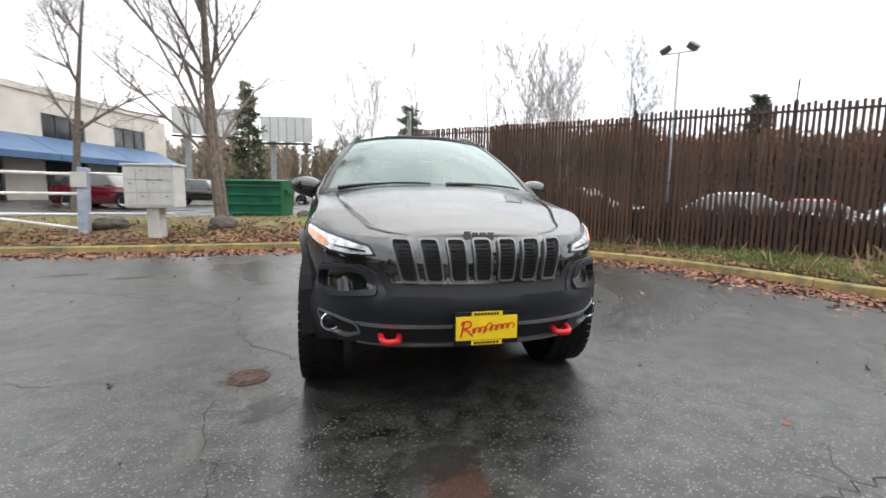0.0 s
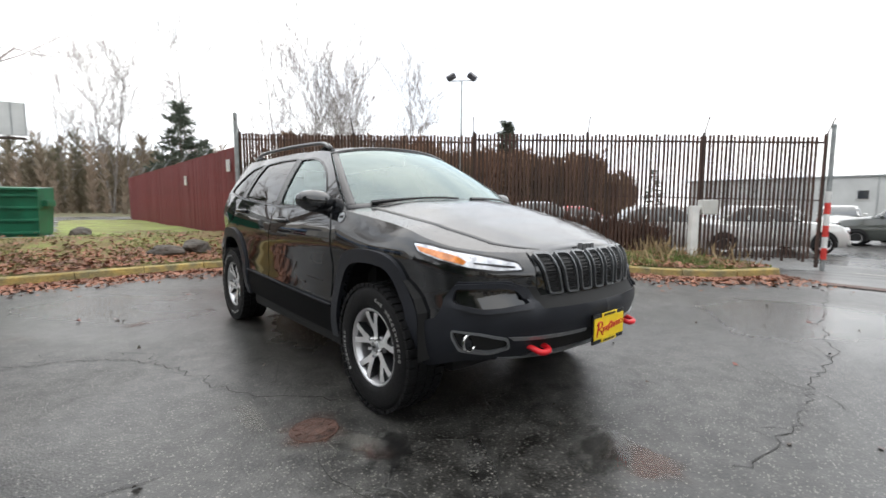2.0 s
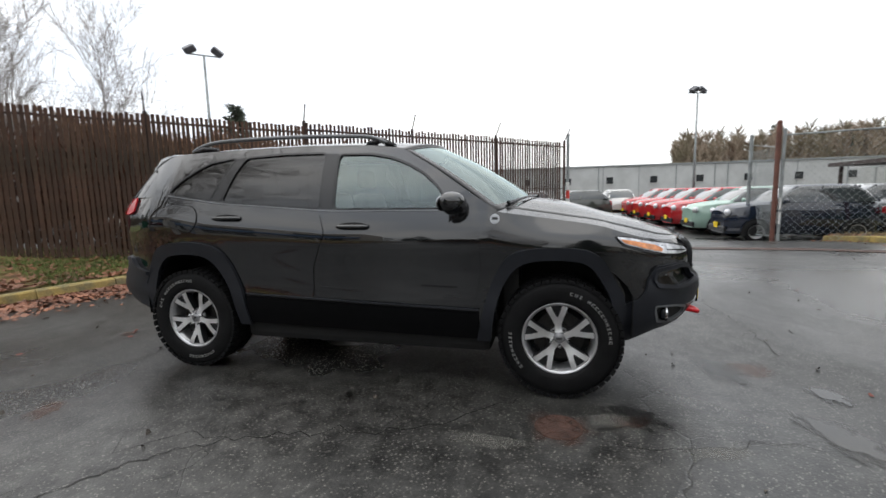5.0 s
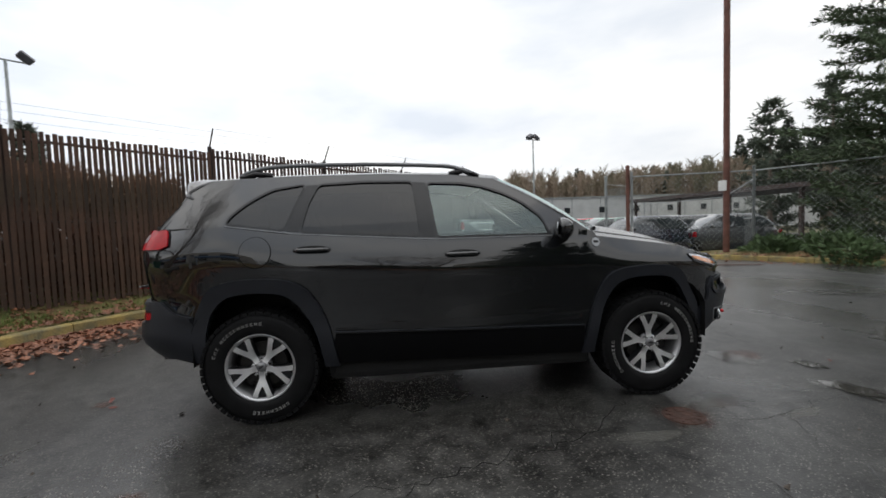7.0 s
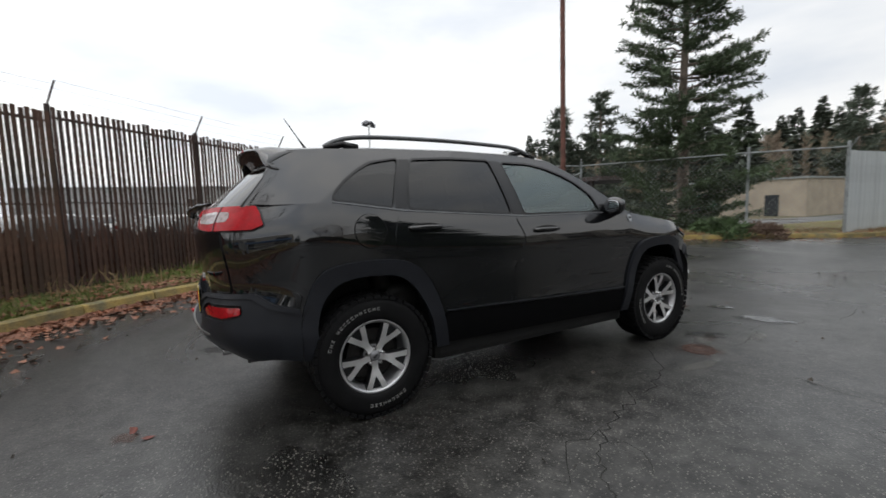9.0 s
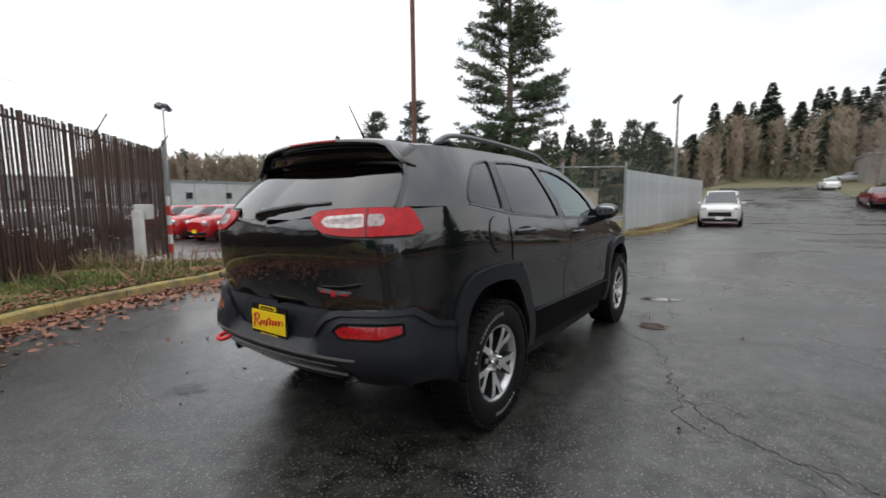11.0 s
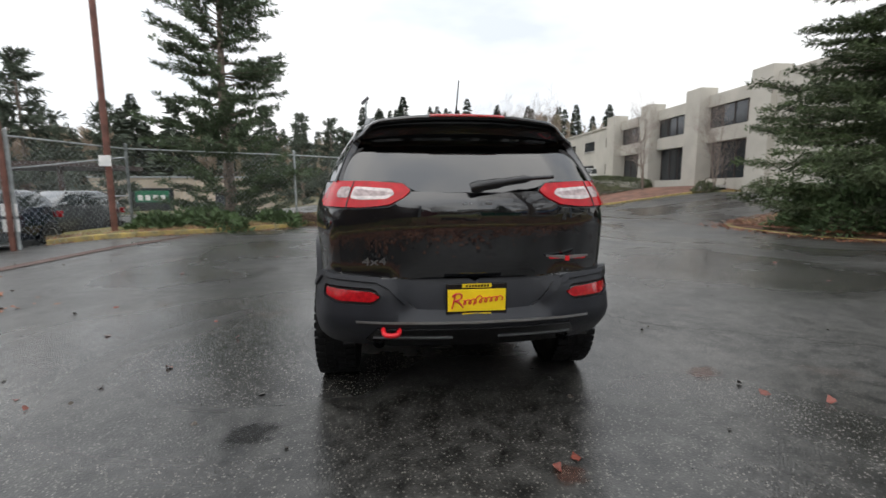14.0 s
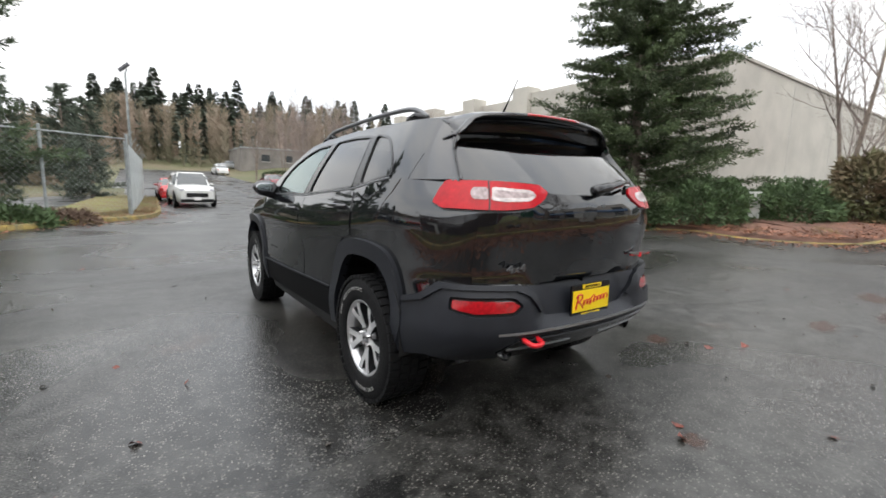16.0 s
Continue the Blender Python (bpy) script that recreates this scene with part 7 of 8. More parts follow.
M_FARHOUSE = mat("weathered_grey_siding", (0.17, 0.155, 0.14), 0.85, var=0.3, scale=0.5)
shed("far_house", "low grey house far down the road", -26, -14, -92, -80, 7.2, M_FARHOUSE, [(-22, 1.4, 5.0, 6.2), (-18, 1.4, 5.0, 6.2)], "y")


# ---- background vehicles ----
def simple_car(name, label, paint, m, L=3.55, Wd=1.62, H=1.49, kind="hatch", plate=True, group=""):
    """A parked car: lofted body, glasshouse with pillars, wheels, lamps, bumpers and plate; the nose points to -y."""
    car = tagged(empty(name, m), label, "car", group)
    h2, w2 = L / 2, Wd / 2
    z0 = 0.22 if kind != "truck" else 0.36
    prof = {"hatch": ([-1, -0.96, -0.80, -0.55, -0.35, 0.5, 0.86, 0.97, 1], [0.52, 0.60, 0.64, 0.68, 0.70, 0.71, 0.70, 0.62, 0.45]),
            "suv": ([-1, -0.97, -0.85, -0.5, -0.4, 0.6, 0.9, 0.98, 1], [0.45, 0.54, 0.58, 0.61, 0.62, 0.63, 0.63, 0.60, 0.40]),
            "truck": ([-1, -0.98, -0.9, -0.55, -0.45, 0.6, 0.9, 0.98, 1], [0.50, 0.57, 0.60, 0.62, 0.63, 0.63, 0.63, 0.62, 0.42]),
            "sedan": ([-1, -0.97, -0.85, -0.4, -0.3, 0.5, 0.8, 0.97, 1], [0.42, 0.54, 0.60, 0.66, 0.67, 0.68, 0.68, 0.62, 0.42])}[kind]
    roofs = {"hatch": (-0.42, -0.06, 0.62, 0.90), "suv": (-0.42, -0.17, 0.86, 0.97), "truck": (-0.46, -0.22, 0.88, 0.97), "sedan": (-0.36, -0.06, 0.36, 0.66)}[kind]
    n = 20
    verts, faces = [], []
    for i in range(n + 1):
        f = -1 + 2 * i / n
        f = math.copysign(abs(f) ** 0.8, f)
        zb = lin(f, *prof) * H
        wid = w2 * (1 - (0.34 * abs(f) ** 4.5 if kind == "hatch" else 0.22 * abs(f) ** 7))
        y = f * h2
        for x, z in ((0, z0), (wid * 0.86, z0), (wid * 0.97, z0 + 0.12), (wid, z0 + (zb - z0) * 0.45), (wid * 0.985, z0 + (zb - z0) * 0.75), (wid * 0.93, zb - 0.02), (wid * 0.80, zb + 0.015), (wid * 0.4, zb + 0.045), (0, zb + 0.055)):
            verts.append((x, y, z))
    k = 9
    for i in range(n):
        for j in range(k - 1):
            faces.append((i * k + j, (i + 1) * k + j, (i + 1) * k + j + 1, i * k + j + 1)[::-1])
    faces.append(tuple(range(k)))
    faces.append(tuple(n * k + j for j in range(k))[::-1])
    nv = len(verts)
    verts += [(-x, y, z) for x, y, z in verts]
    faces += [tuple(v + nv for v in f[::-1]) for f in faces]
    body = raw("body", verts, faces, paint, car, smooth=True)
    body.data.set_sharp_from_angle(angle=radians(50))
    # glasshouse
    y0, y1, y2, y3 = (r * h2 for r in roofs)
    zb = H * lin(0.0, *prof) - 0.01

    def ring(ya, yb, w_, z, r):
        pts = []
        for cx, cy, a0 in ((w_ - r, yb - r, 0), (-w_ + r, yb - r, 90), (-w_ + r, ya + r, 180), (w_ - r, ya + r, 270)):
            for q in range(4):
                a = radians(a0 + 30 * q)
                pts.append((cx + r * math.cos(a), cy + r * math.sin(a), z))
        return pts
    low, top = ring(y0, y3, w2 * 0.90, zb, 0.10), ring(y1, y2, w2 * 0.70, H - 0.05, 0.14)
    cap = ring(y1 + 0.12, y2 - 0.12, w2 * 0.55, H, 0.12)
    q = len(low)
    mid = [tuple(0.45 * a + 0.55 * b + c for a, b, c in zip(p, r, (0.035 * math.copysign(1, p[0]), 0.02 * math.copysign(1, p[1]), 0.045))) for p, r in zip(low, top)]
    shoulder_ring = [(0.5 * p[0] + 0.5 * r[0], 0.5 * p[1] + 0.5 * r[1], H - 0.014) for p, r in zip(top, cap)]
    band_faces = [(k_ * q + i, k_ * q + (i + 1) % q, (k_ + 1) * q + (i + 1) % q, (k_ + 1) * q + i) for k_ in range(2) for i in range(q)]
    raw("glasshouse", low + mid + top, band_faces, M_CARWIN, car, smooth=True)["label"] = "dark car windows"
    raw("roof", top + shoulder_ring + cap, band_faces + [tuple(range(2 * q, 3 * q))], paint, car, smooth=True)
    for sx in (1, -1):
        for fa, fb in ((0.0, 0.0), (0.40, 0.42), (1.0, 1.0)) if kind == "hatch" else ((0.0, 0.0), (0.36, 0.36), (0.70, 0.72), (1.0, 1.0)):
            bm = bmesh.new()
            tube(bm, [(sx * (w2 * 0.905 - (0.08 if fa in (0.0, 1.0) else 0)), y0 + (y3 - y0) * fa, zb), (sx * (w2 * 0.705 - (0.06 if fa in (0.0, 1.0) else 0)), y1 + (y2 - y1) * fb, H - 0.045)], 0.035, 6)
            part("pillar", bm, paint, car)
        for fy in (-0.62, 0.62) if kind != "truck" else (-0.66, 0.58):
            r = 0.29 if kind == "hatch" else (0.37 if kind in ("truck", "suv") else 0.32)
            wheel = empty("wheel")
            wheel.parent = car
            wheel.matrix_local = Matrix.Translation((sx * (w2 - 0.075), fy * h2, r)) @ Matrix.Rotation(0 if sx > 0 else math.pi, 4, "Z")
            bm = bmesh.new()
            lathe(bm, [(-0.10, r * 0.62), (-0.10, r * 0.94), (-0.06, r), (0.06, r), (0.09, r * 0.95), (0.095, r * 0.64), (0.05, r * 0.60)], 24)
            part("tyre", bm, M_TYRE, wheel, smooth=True)
            bm = bmesh.new()
            lathe(bm, [(0.088, r * 0.66), (0.08, r * 0.58), (0.055, r * 0.52), (0.05, r * 0.30), (0.075, r * 0.16), (0.08, 0)], 20)
            part("rim", bm, M_WHEELRIM, wheel, smooth=True)
            bm = bmesh.new()
            lathe(bm, [(0.0, r * 1.20), (0.012, r * 1.20), (0.012, 0.0)], 24)
            for v in bm.verts:
                v.co.z = max(v.co.z, -r * 0.35)
            arch = part("wheel_arch", bm, M_WELL, car)
            arch.matrix_local = Matrix.Translation((sx * (w2 - 0.006), fy * h2, r)) @ Matrix.Rotation(0 if sx > 0 else math.pi, 4, "Z")
        bm = bmesh.new()
        bmesh.ops.create_uvsphere(bm, u_segments=14, v_segments=8, radius=0.5)
        zh = lin(-0.97, *prof) * H - 0.07
        for v in bm.verts:
            v.co = Vector((sx * w2 * 0.70 + v.co.x * 0.24, -h2 * 0.965 + v.co.y * 0.16, zh + v.co.z * 0.19))
        part("headlamp", bm, M_HEAD, car, smooth=True)
        bm = bmesh.new()
        box(bm, sx * w2 * 0.80 - 0.07, sx * w2 * 0.80 + 0.07, h2 * 0.95, h2 * 0.985, zh - 0.06, zh + 0.12, 0.02)
        part("tail_lamp", bm, M_REFL, car)
        bm = bmesh.new()
        bmesh.ops.create_uvsphere(bm, u_segments=10, v_segments=6, radius=0.5)
        for v in bm.verts:
            v.co = Vector((sx * (w2 * 1.02) + v.co.x * 0.2, y0 + 0.28 + v.co.y * 0.12, zb + 0.05 + v.co.z * 0.13))
        part("door_mirror", bm, paint, car, smooth=True)
    for yy, sg in ((-h2, -1), (h2, 1)):
        bm = bmesh.new()
        box(bm, -w2 * 0.80, w2 * 0.80, yy - 0.03, yy + 0.03, z0 + 0.04, z0 + 0.20, 0.025)
        part("bumper", bm, M_TRIM if kind in ("truck", "suv", "hatch") else paint, car)
        if plate:
            bm = bmesh.new()
            box(bm, -0.15, 0.15, yy + sg * 0.035 - 0.006, yy + sg * 0.035 + 0.006, z0 + 0.14, z0 + 0.29, 0.004)
            part("plate", bm, M_PLATE if kind == "hatch" else M_WHITE, car, "plain plate")
    if kind in ("truck", "suv"):
        bm = bmesh.new()
        box(bm, -w2 * 0.52, w2 * 0.52, -h2 - 0.02, -h2 + 0.05, z0 + 0.28, z0 + 0.48, 0.02)
        part("grille", bm, M_TRIM, car)
    return car


M_WHEELRIM = mat("silver_wheel_rim", (0.55, 0.55, 0.56), 0.35, 0.6, var=0.15, scale=20)
M_CARWIN = mat("car_window_glass", (0.030, 0.036, 0.038), 0.05, var=0.1, spec=0.7, coat=0.5)
PA = {"red": car_paint("red_paint", (0.42, 0.010, 0.014)), "dark_red": car_paint("dark_red_paint", (0.13, 0.008, 0.015)), "mint": car_paint("mint_green_paint", (0.30, 0.44, 0.37)),
      "navy": car_paint("navy_paint", (0.010, 0.016, 0.032)), "grey_green": car_paint("grey_green_paint", (0.055, 0.062, 0.055)), "white": car_paint("white_car_paint", (0.62, 0.62, 0.60)),
      "silver": car_paint("silver_paint", (0.36, 0.37, 0.38)), "black": car_paint("black_paint", (0.012, 0.013, 0.015)), "pale_blue": car_paint("pale_blue_paint", (0.25, 0.36, 0.46)), "dark_grey": car_paint("dark_grey_paint", (0.05, 0.055, 0.06))}


def parked(colour, x, y, turn, label, **kw):
    nm = kw.pop("name", "small_car")
    return simple_car(nm, label, PA[colour], Matrix.Translation((x, y, terrain(x, y))) @ Matrix.Rotation(radians(turn), 4, "Z"), **kw)


row = ["navy", "mint", "red", "red", "red", "red"]
words = {"navy": "small rounded navy hatchback with a yellow plate", "mint": "small rounded mint-green hatchback with a yellow plate", "red": "small rounded red hatchback with a yellow plate", "white": "small rounded white hatchback in the back row", "silver": "small rounded silver hatchback in the back row"}
for k, c in enumerate(row):
    parked(c, (10.35, 12.6, 14.6, 16.8, 19.2, 21.8)[k], -7.5 + 0.2 * k, 180 + 2 * k, words[c], group="front row of hatchbacks")
parked("grey_green", 20.6, -2.3, 178, "small grey-green hatchback parked across the lot", group="front row of hatchbacks")
for k in range(9):
    c = ("white", "white", "silver", "white", "red", "white", "silver", "white", "red")[k]
    parked(c, 15.5 + 1.95 * k, -13.2 + 0.1 * k, 180, words.get(c, ""), group="back row of hatchbacks", plate=False)
for k in range(7):
    c = ("white", "silver", "white", "white", "silver", "white", "white")[k]
    parked(c, 23.5 + 0.9 * k, -4.6 + 2.3 * k, 95, words[c], group="side row of hatchbacks", plate=False)
parked("dark_grey", 10.9, -10.9, 165, "small dark grey hatchback behind the wire gate", group="cars by the gate")
parked("dark_grey", 13.0, -10.8, 170, "small dark grey hatchback beside the pole", group="cars by the gate")
parked("white", -0.55, -22.9, 182, "white off-road wagon parked by the fence", name="parked_wagon", L=4.6, Wd=1.8, H=1.72, kind="suv", plate=True)
parked("red", -0.2, -29.5, 0, "red car parked behind the white wagon", name="parked_car", L=4.4, Wd=1.75, H=1.42, kind="sedan", plate=False)
parked("dark_red", -9.2, -41.0, 5, "dark red sedan parked by the island", name="parked_car", L=4.4, Wd=1.75, H=1.40, kind="sedan", plate=False)
parked("white", -23.0, -46.5, 80, "white estate car behind the hedge", name="parked_car", L=4.9, Wd=1.85, H=1.65, kind="suv", plate=False)
parked("pale_blue", -18.6, -50.0, 80, "pale blue van behind the hedge", name="parked_van", L=4.6, Wd=1.8, H=1.75, kind="suv", plate=False)
parked("white", -9.3, -72, 5, "white car far down the road", name="parked_car", L=4.4, Wd=1.75, H=1.45, kind="sedan", plate=False)
parked("silver", -13, -88, 90, "silver car crossing place far down the road", name="parked_car", L=4.4, Wd=1.75, H=1.45, kind="sedan", plate=False)
parked("dark_red", -12.2, 21.0, 78, "dark red off-road wagon below the awning", name="parked_wagon", L=4.4, Wd=1.8, H=1.75, kind="suv", plate=False)
parked("black", -10.2, 28.8, 80, "black pickup-style wagon parked across the street", name="parked_wagon", L=5.2, Wd=1.9, H=1.75, kind="truck", plate=False)
parked("white", -5.5, 34.0, 84, "white van at the far side of the street", name="parked_van", L=4.9, Wd=1.9, H=1.95, kind="suv", plate=False)
parked("silver", 9.3, 4.9, 40, "silver car half hidden behind the slatted fence", name="parked_car", L=4.5, Wd=1.78, H=1.45, kind="sedan", plate=False)
parked("white", 11.8, 2.4, 42, "white car half hidden behind the slatted fence", name="parked_car", L=4.5, Wd=1.78, H=1.45, kind="sedan", plate=False)
parked("red", 12.8, 5.8, 40, "red car half hidden behind the slatted fence", name="parked_car", L=4.4, Wd=1.78, H=1.42, kind="sedan", plate=False)
parked("white", 14.6, 0.6, 44, "white car behind the end of the fence", name="parked_car", L=4.5, Wd=1.78, H=1.45, kind="sedan", plate=False)
parked("white", 6.2, 7.6, 40, "white car behind the dense slats", name="parked_car", L=4.5, Wd=1.78, H=1.45, kind="sedan", plate=False)


# ---- wire fences, gates and posts ----
mesh_fence("fence_gate_side", [(8.85, -6.6), (8.3, -10.1)], 2.55, "galvanised chain-link fence beside the car lot", mid=False)
mesh_fence("fence_lot", [(8.3, -10.1), (3.9, -12.5), (2.0, -13.9)], 2.55, "galvanised chain-link fence behind the pine", mid=False)
mesh_fence("fence_back_lot", [(8.3, -10.1), (16.5, -15.6), (26, -17.0)], 2.3, "chain-link fence across the back of the lot", pitch=0.3)
mesh_fence("fence_west", [(-19.5, 0.6), (-16.5, 3.2), (-15, 8)], 1.8, "chain-link fence in the brown shrubs", pitch=0.2)
fence_slats("fence_pale", (2.0, -14.0), (1.25, -33.0), 0.0, 0.15, 2.45, M_WHITESLAT, M_GALVDULL, "pale grey slatted chain-link fence with barbed-wire arms", [0.0, 0.17, 0.34, 0.5, 0.67, 0.84, 1.0], pitch=0.075, width=0.07, ragged=0.01)


def post(name, label, x, y, h, r, material, cat="post", cap=True):
    thing = tagged(empty(name, at(x, y)), label, cat)
    bm = bmesh.new()
    tube(bm, [(0, 0, -0.1), (0, 0, h)], r, 12)
    part("shaft", bm, material, thing, smooth=False)
    if cap:
        bm = bmesh.new()
        bmesh.ops.create_uvsphere(bm, u_segments=10, v_segments=6, radius=r * 1.12, matrix=Matrix.Translation((0, 0, h)))
        part("cap", bm, material, thing, smooth=True)
    return thing


post("corner_post", "tall galvanised corner post of the red fence", 1.12, 8.15, 3.15, 0.05, M_GALVDULL)
ep = post("gate_post", "tall galvanised end post with a red reflector sleeve", 10.52, -1.66, 3.15, 0.045, M_GALVDULL)
for z0 in (0.25, 0.75, 1.25):
    bm = bmesh.new()
    tube(bm, [(0, 0, z0), (0, 0, z0 + 0.25)], 0.056, 12)
    part("red_band", bm, M_SIGNRED, ep)
    bm = bmesh.new()
    tube(bm, [(0, 0, z0 + 0.25), (0, 0, z0 + 0.50)], 0.055, 12)
    part("white_band", bm, M_WHITE, ep)
post("gate_post", "leaning galvanised gate post beside the lot", 9.9, -6.3, 2.75, 0.045, M_GALVDULL)
post("gate_post", "rusty steel gate post beside the lot", 8.9, -6.5, 2.85, 0.055, M_RUSTPOLE)
gate = tagged(empty("wire_gate"), "sagging galvanised wire gate standing open", "gate")
bm = bmesh.new()
tube(bm, [(9.9, -6.32, 0.0), (8.95, -6.52, 0.05), (8.95, -6.52, 2.2), (9.9, -6.32, 2.35), (9.9, -6.32, 0.0)], 0.025, 6)
part("gate_frame", bm, M_GALVDULL, gate)
bm = bmesh.new()
for k in range(-14, 16):
    for sg in (1, -1):
        a0, b0 = max(0, k / 14), min(1, k / 14 + 1)
        if b0 > a0:
            z = lambda f: 2.2 * (f - k / 14) if sg > 0 else 2.2 - 2.2 * (f - k / 14)
            tube(bm, [(9.9 - 0.95 * a0, -6.32 - 0.2 * a0, z(a0)), (9.9 - 0.95 * b0, -6.32 - 0.2 * b0, z(b0))], 0.004, 3, caps=False)
part("wire_net", bm, M_GALVDULL, gate)
for z0 in (0.55, 0.9):
    bm = bmesh.new()
    box(bm, 8.78, 9.12, -6.60, -6.57, z0 - 0.2, z0 + 0.08, 0.004)
    part("gate_sign", bm, M_WHITE, gate, "small white sign")
far_gate = mesh_fence("gate_wheel_fence", [(9.9, -6.3), (9.75, -6.9)], 0.9, "short wire guard at the gate wheel")
pole = post("flag_pole", "very tall slim rust-red steel pole", 8.33, -9.25, 13.5, 0.085, M_RUSTPOLE, "pole")
bm = bmesh.new()
box(bm, 8.18, 8.50, -9.14, -9.12, 1.95, 2.25, 0.005)
part("pole_sign", bm, M_WHITE, pole, "small white and red sign").matrix_parent_inverse = pole.matrix_world.inverted()


def flood_lamp(name, label, x, y, h, heads, turn=0):
    thing = tagged(empty(name, at(x, y, turn)), label, "street lamp", "lot lamps")
    bm = bmesh.new()
    tube(bm, [(0, 0, -0.2), (0, 0, h)], [0.10, 0.055], 10)
    part("pole", bm, M_GALVDULL, thing, smooth=True)
    bm = bmesh.new()
    tube(bm, [(-0.75, 0, h), (0.75, 0, h)], 0.035, 8)
    part("cross_arm", bm, M_GALVDULL, thing)
    for s in heads:
        bm = bmesh.new()
        mm = Matrix.Translation((s, 0, h + 0.22)) @ Matrix.Rotation(radians(38 if s > 0 else -30), 4, "Y") @ Matrix.Rotation(radians(25), 4, "X")
        box(bm, -0.27, 0.27, -0.22, 0.22, -0.14, 0.16, 0.05, mm)
        head = part("lamp_head", bm, M_LAMPGREY, thing, "grey floodlight head")
        bm = bmesh.new()
        box(bm, -0.22, 0.22, -0.18, 0.18, -0.17, -0.14, 0.01, mm)
        part("lens", bm, M_BOX, head)
    return thing


flood_lamp("flood_lamp", "grey pole with two floodlight heads beyond the fence", 15.95, 15.95, 8.7, (-0.62, 0.62), -0.78)
flood_lamp("flood_lamp", "slim grey pole with a small floodlight in the lot", 33.1, -11.2, 8.3, (-0.3, 0.35), -1.2)


def road_lamp(x, y, h, a):
    thing = tagged(empty("street_lamp", at(x, y, a)), "tall grey street lamp with a tilted head", "street lamp")
    bm = bmesh.new()
    tube(bm, [(0, 0, -0.2), (0, 0, h - 0.3), (0.1, 0, h - 0.1)], [0.08, 0.05, 0.04], 10)
    part("pole", bm, M_GALVDULL, thing, smooth=True)
    bm = bmesh.new()
    box(bm, -0.35, 0.25, -0.14, 0.14, -0.08, 0.08, 0.04, Matrix.Translation((0.0, 0, h)) @ Matrix.Rotation(radians(-42), 4, "Y"))
    part("lamp_head", bm, M_LAMPGREY, thing)


road_lamp(1.86, -24.6, 6.9, 3.0)


# ---- verge furniture ----
def mailbox():
    b = tagged(empty("cluster_mailbox", at(-4.55, 6.2, -0.22, 1.0, 0.16)), "pale grey cluster mailbox cabinet on a square post", "mailbox")
    bm = bmesh.new()
    box(bm, -0.13, 0.13, -0.12, 0.12, 0, 0.66, 0.01)
    part("post", bm, M_BOX, b)
    bm = bmesh.new()
    box(bm, -0.52, 0.52, -0.20, 0.22, 0.64, 1.50, 0.02)
    part("cabinet", bm, M_BOX, b)
    bm = bmesh.new()
    box(bm, -0.55, 0.55, -0.23, 0.25, 1.50, 1.55, 0.015)
    part("lid", bm, M_BOX, b)
    for i in range(4):
        for j in range(3):
            bm = bmesh.new()
            box(bm, -0.49 + 0.247 * i, -0.255 + 0.247 * i, -0.212, -0.198, 0.69 + 0.265 * j, 0.94 + 0.265 * j, 0.004)
            d = part("mail_door", bm, M_BOX, b)
            if (i + j) % 2:
                bm = bmesh.new()
                box(bm, -0.40 + 0.247 * i, -0.34 + 0.247 * i, -0.218, -0.210, 0.86 + 0.265 * j, 0.89 + 0.265 * j)
                part("door_mark", bm, M_GALVDULL, d)
    bm = bmesh.new()
    box(bm, -0.05, 0.30, -0.222, -0.205, 1.20, 1.235, 0.004)
    part("mail_slot", bm, M_GALVDULL, b)


mailbox()


def barrier():
    b = tagged(empty("swing_barrier", at(-6.15, 6.7, 0.08, 1.0, 0.16)), "pale painted swing barrier with a blue-grey post", "barrier")
    bm = bmesh.new()
    box(bm, -0.09, 0.09, -0.09, 0.09, 0, 1.42, 0.01, Matrix.Rotation(radians(3), 4, "Y"))
    part("post", bm, M_BLUEGREY, b, "blue-grey square post")
    bm = bmesh.new()
    box(bm, -0.13, 0.15, -0.13, -0.10, 1.0, 1.32, 0.005)
    part("post_sign", bm, M_BOX, b)
    for z0, z1 in ((1.27, 1.34), (0.86, 0.86), (0.42, 0.46)):
        bm = bmesh.new()
        tube(bm, [(0, 0, z0), (-4.6, -0.2, z1)], 0.032, 8)
        part("rail", bm, M_WHITE, b)
    bm = bmesh.new()
    tube(bm, [(0, 0, 0.10), (-4.2, -0.2, 0.80)], 0.032, 8)
    part("brace", bm, M_WHITE, b)
    bm = bmesh.new()
    tube(bm, [(-4.6, -0.2, 0.0), (-4.6, -0.2, 1.42)], 0.045, 8)
    part("end_post", bm, M_WHITE, b)
    for z in (1.30, 0.44):
        bm = bmesh.new()
        tube(bm, [(0, 0, z), (1.7, 0.15, z - 0.02)], 0.026, 8)
        part("short_rail", bm, M_WHITE, b)


barrier()


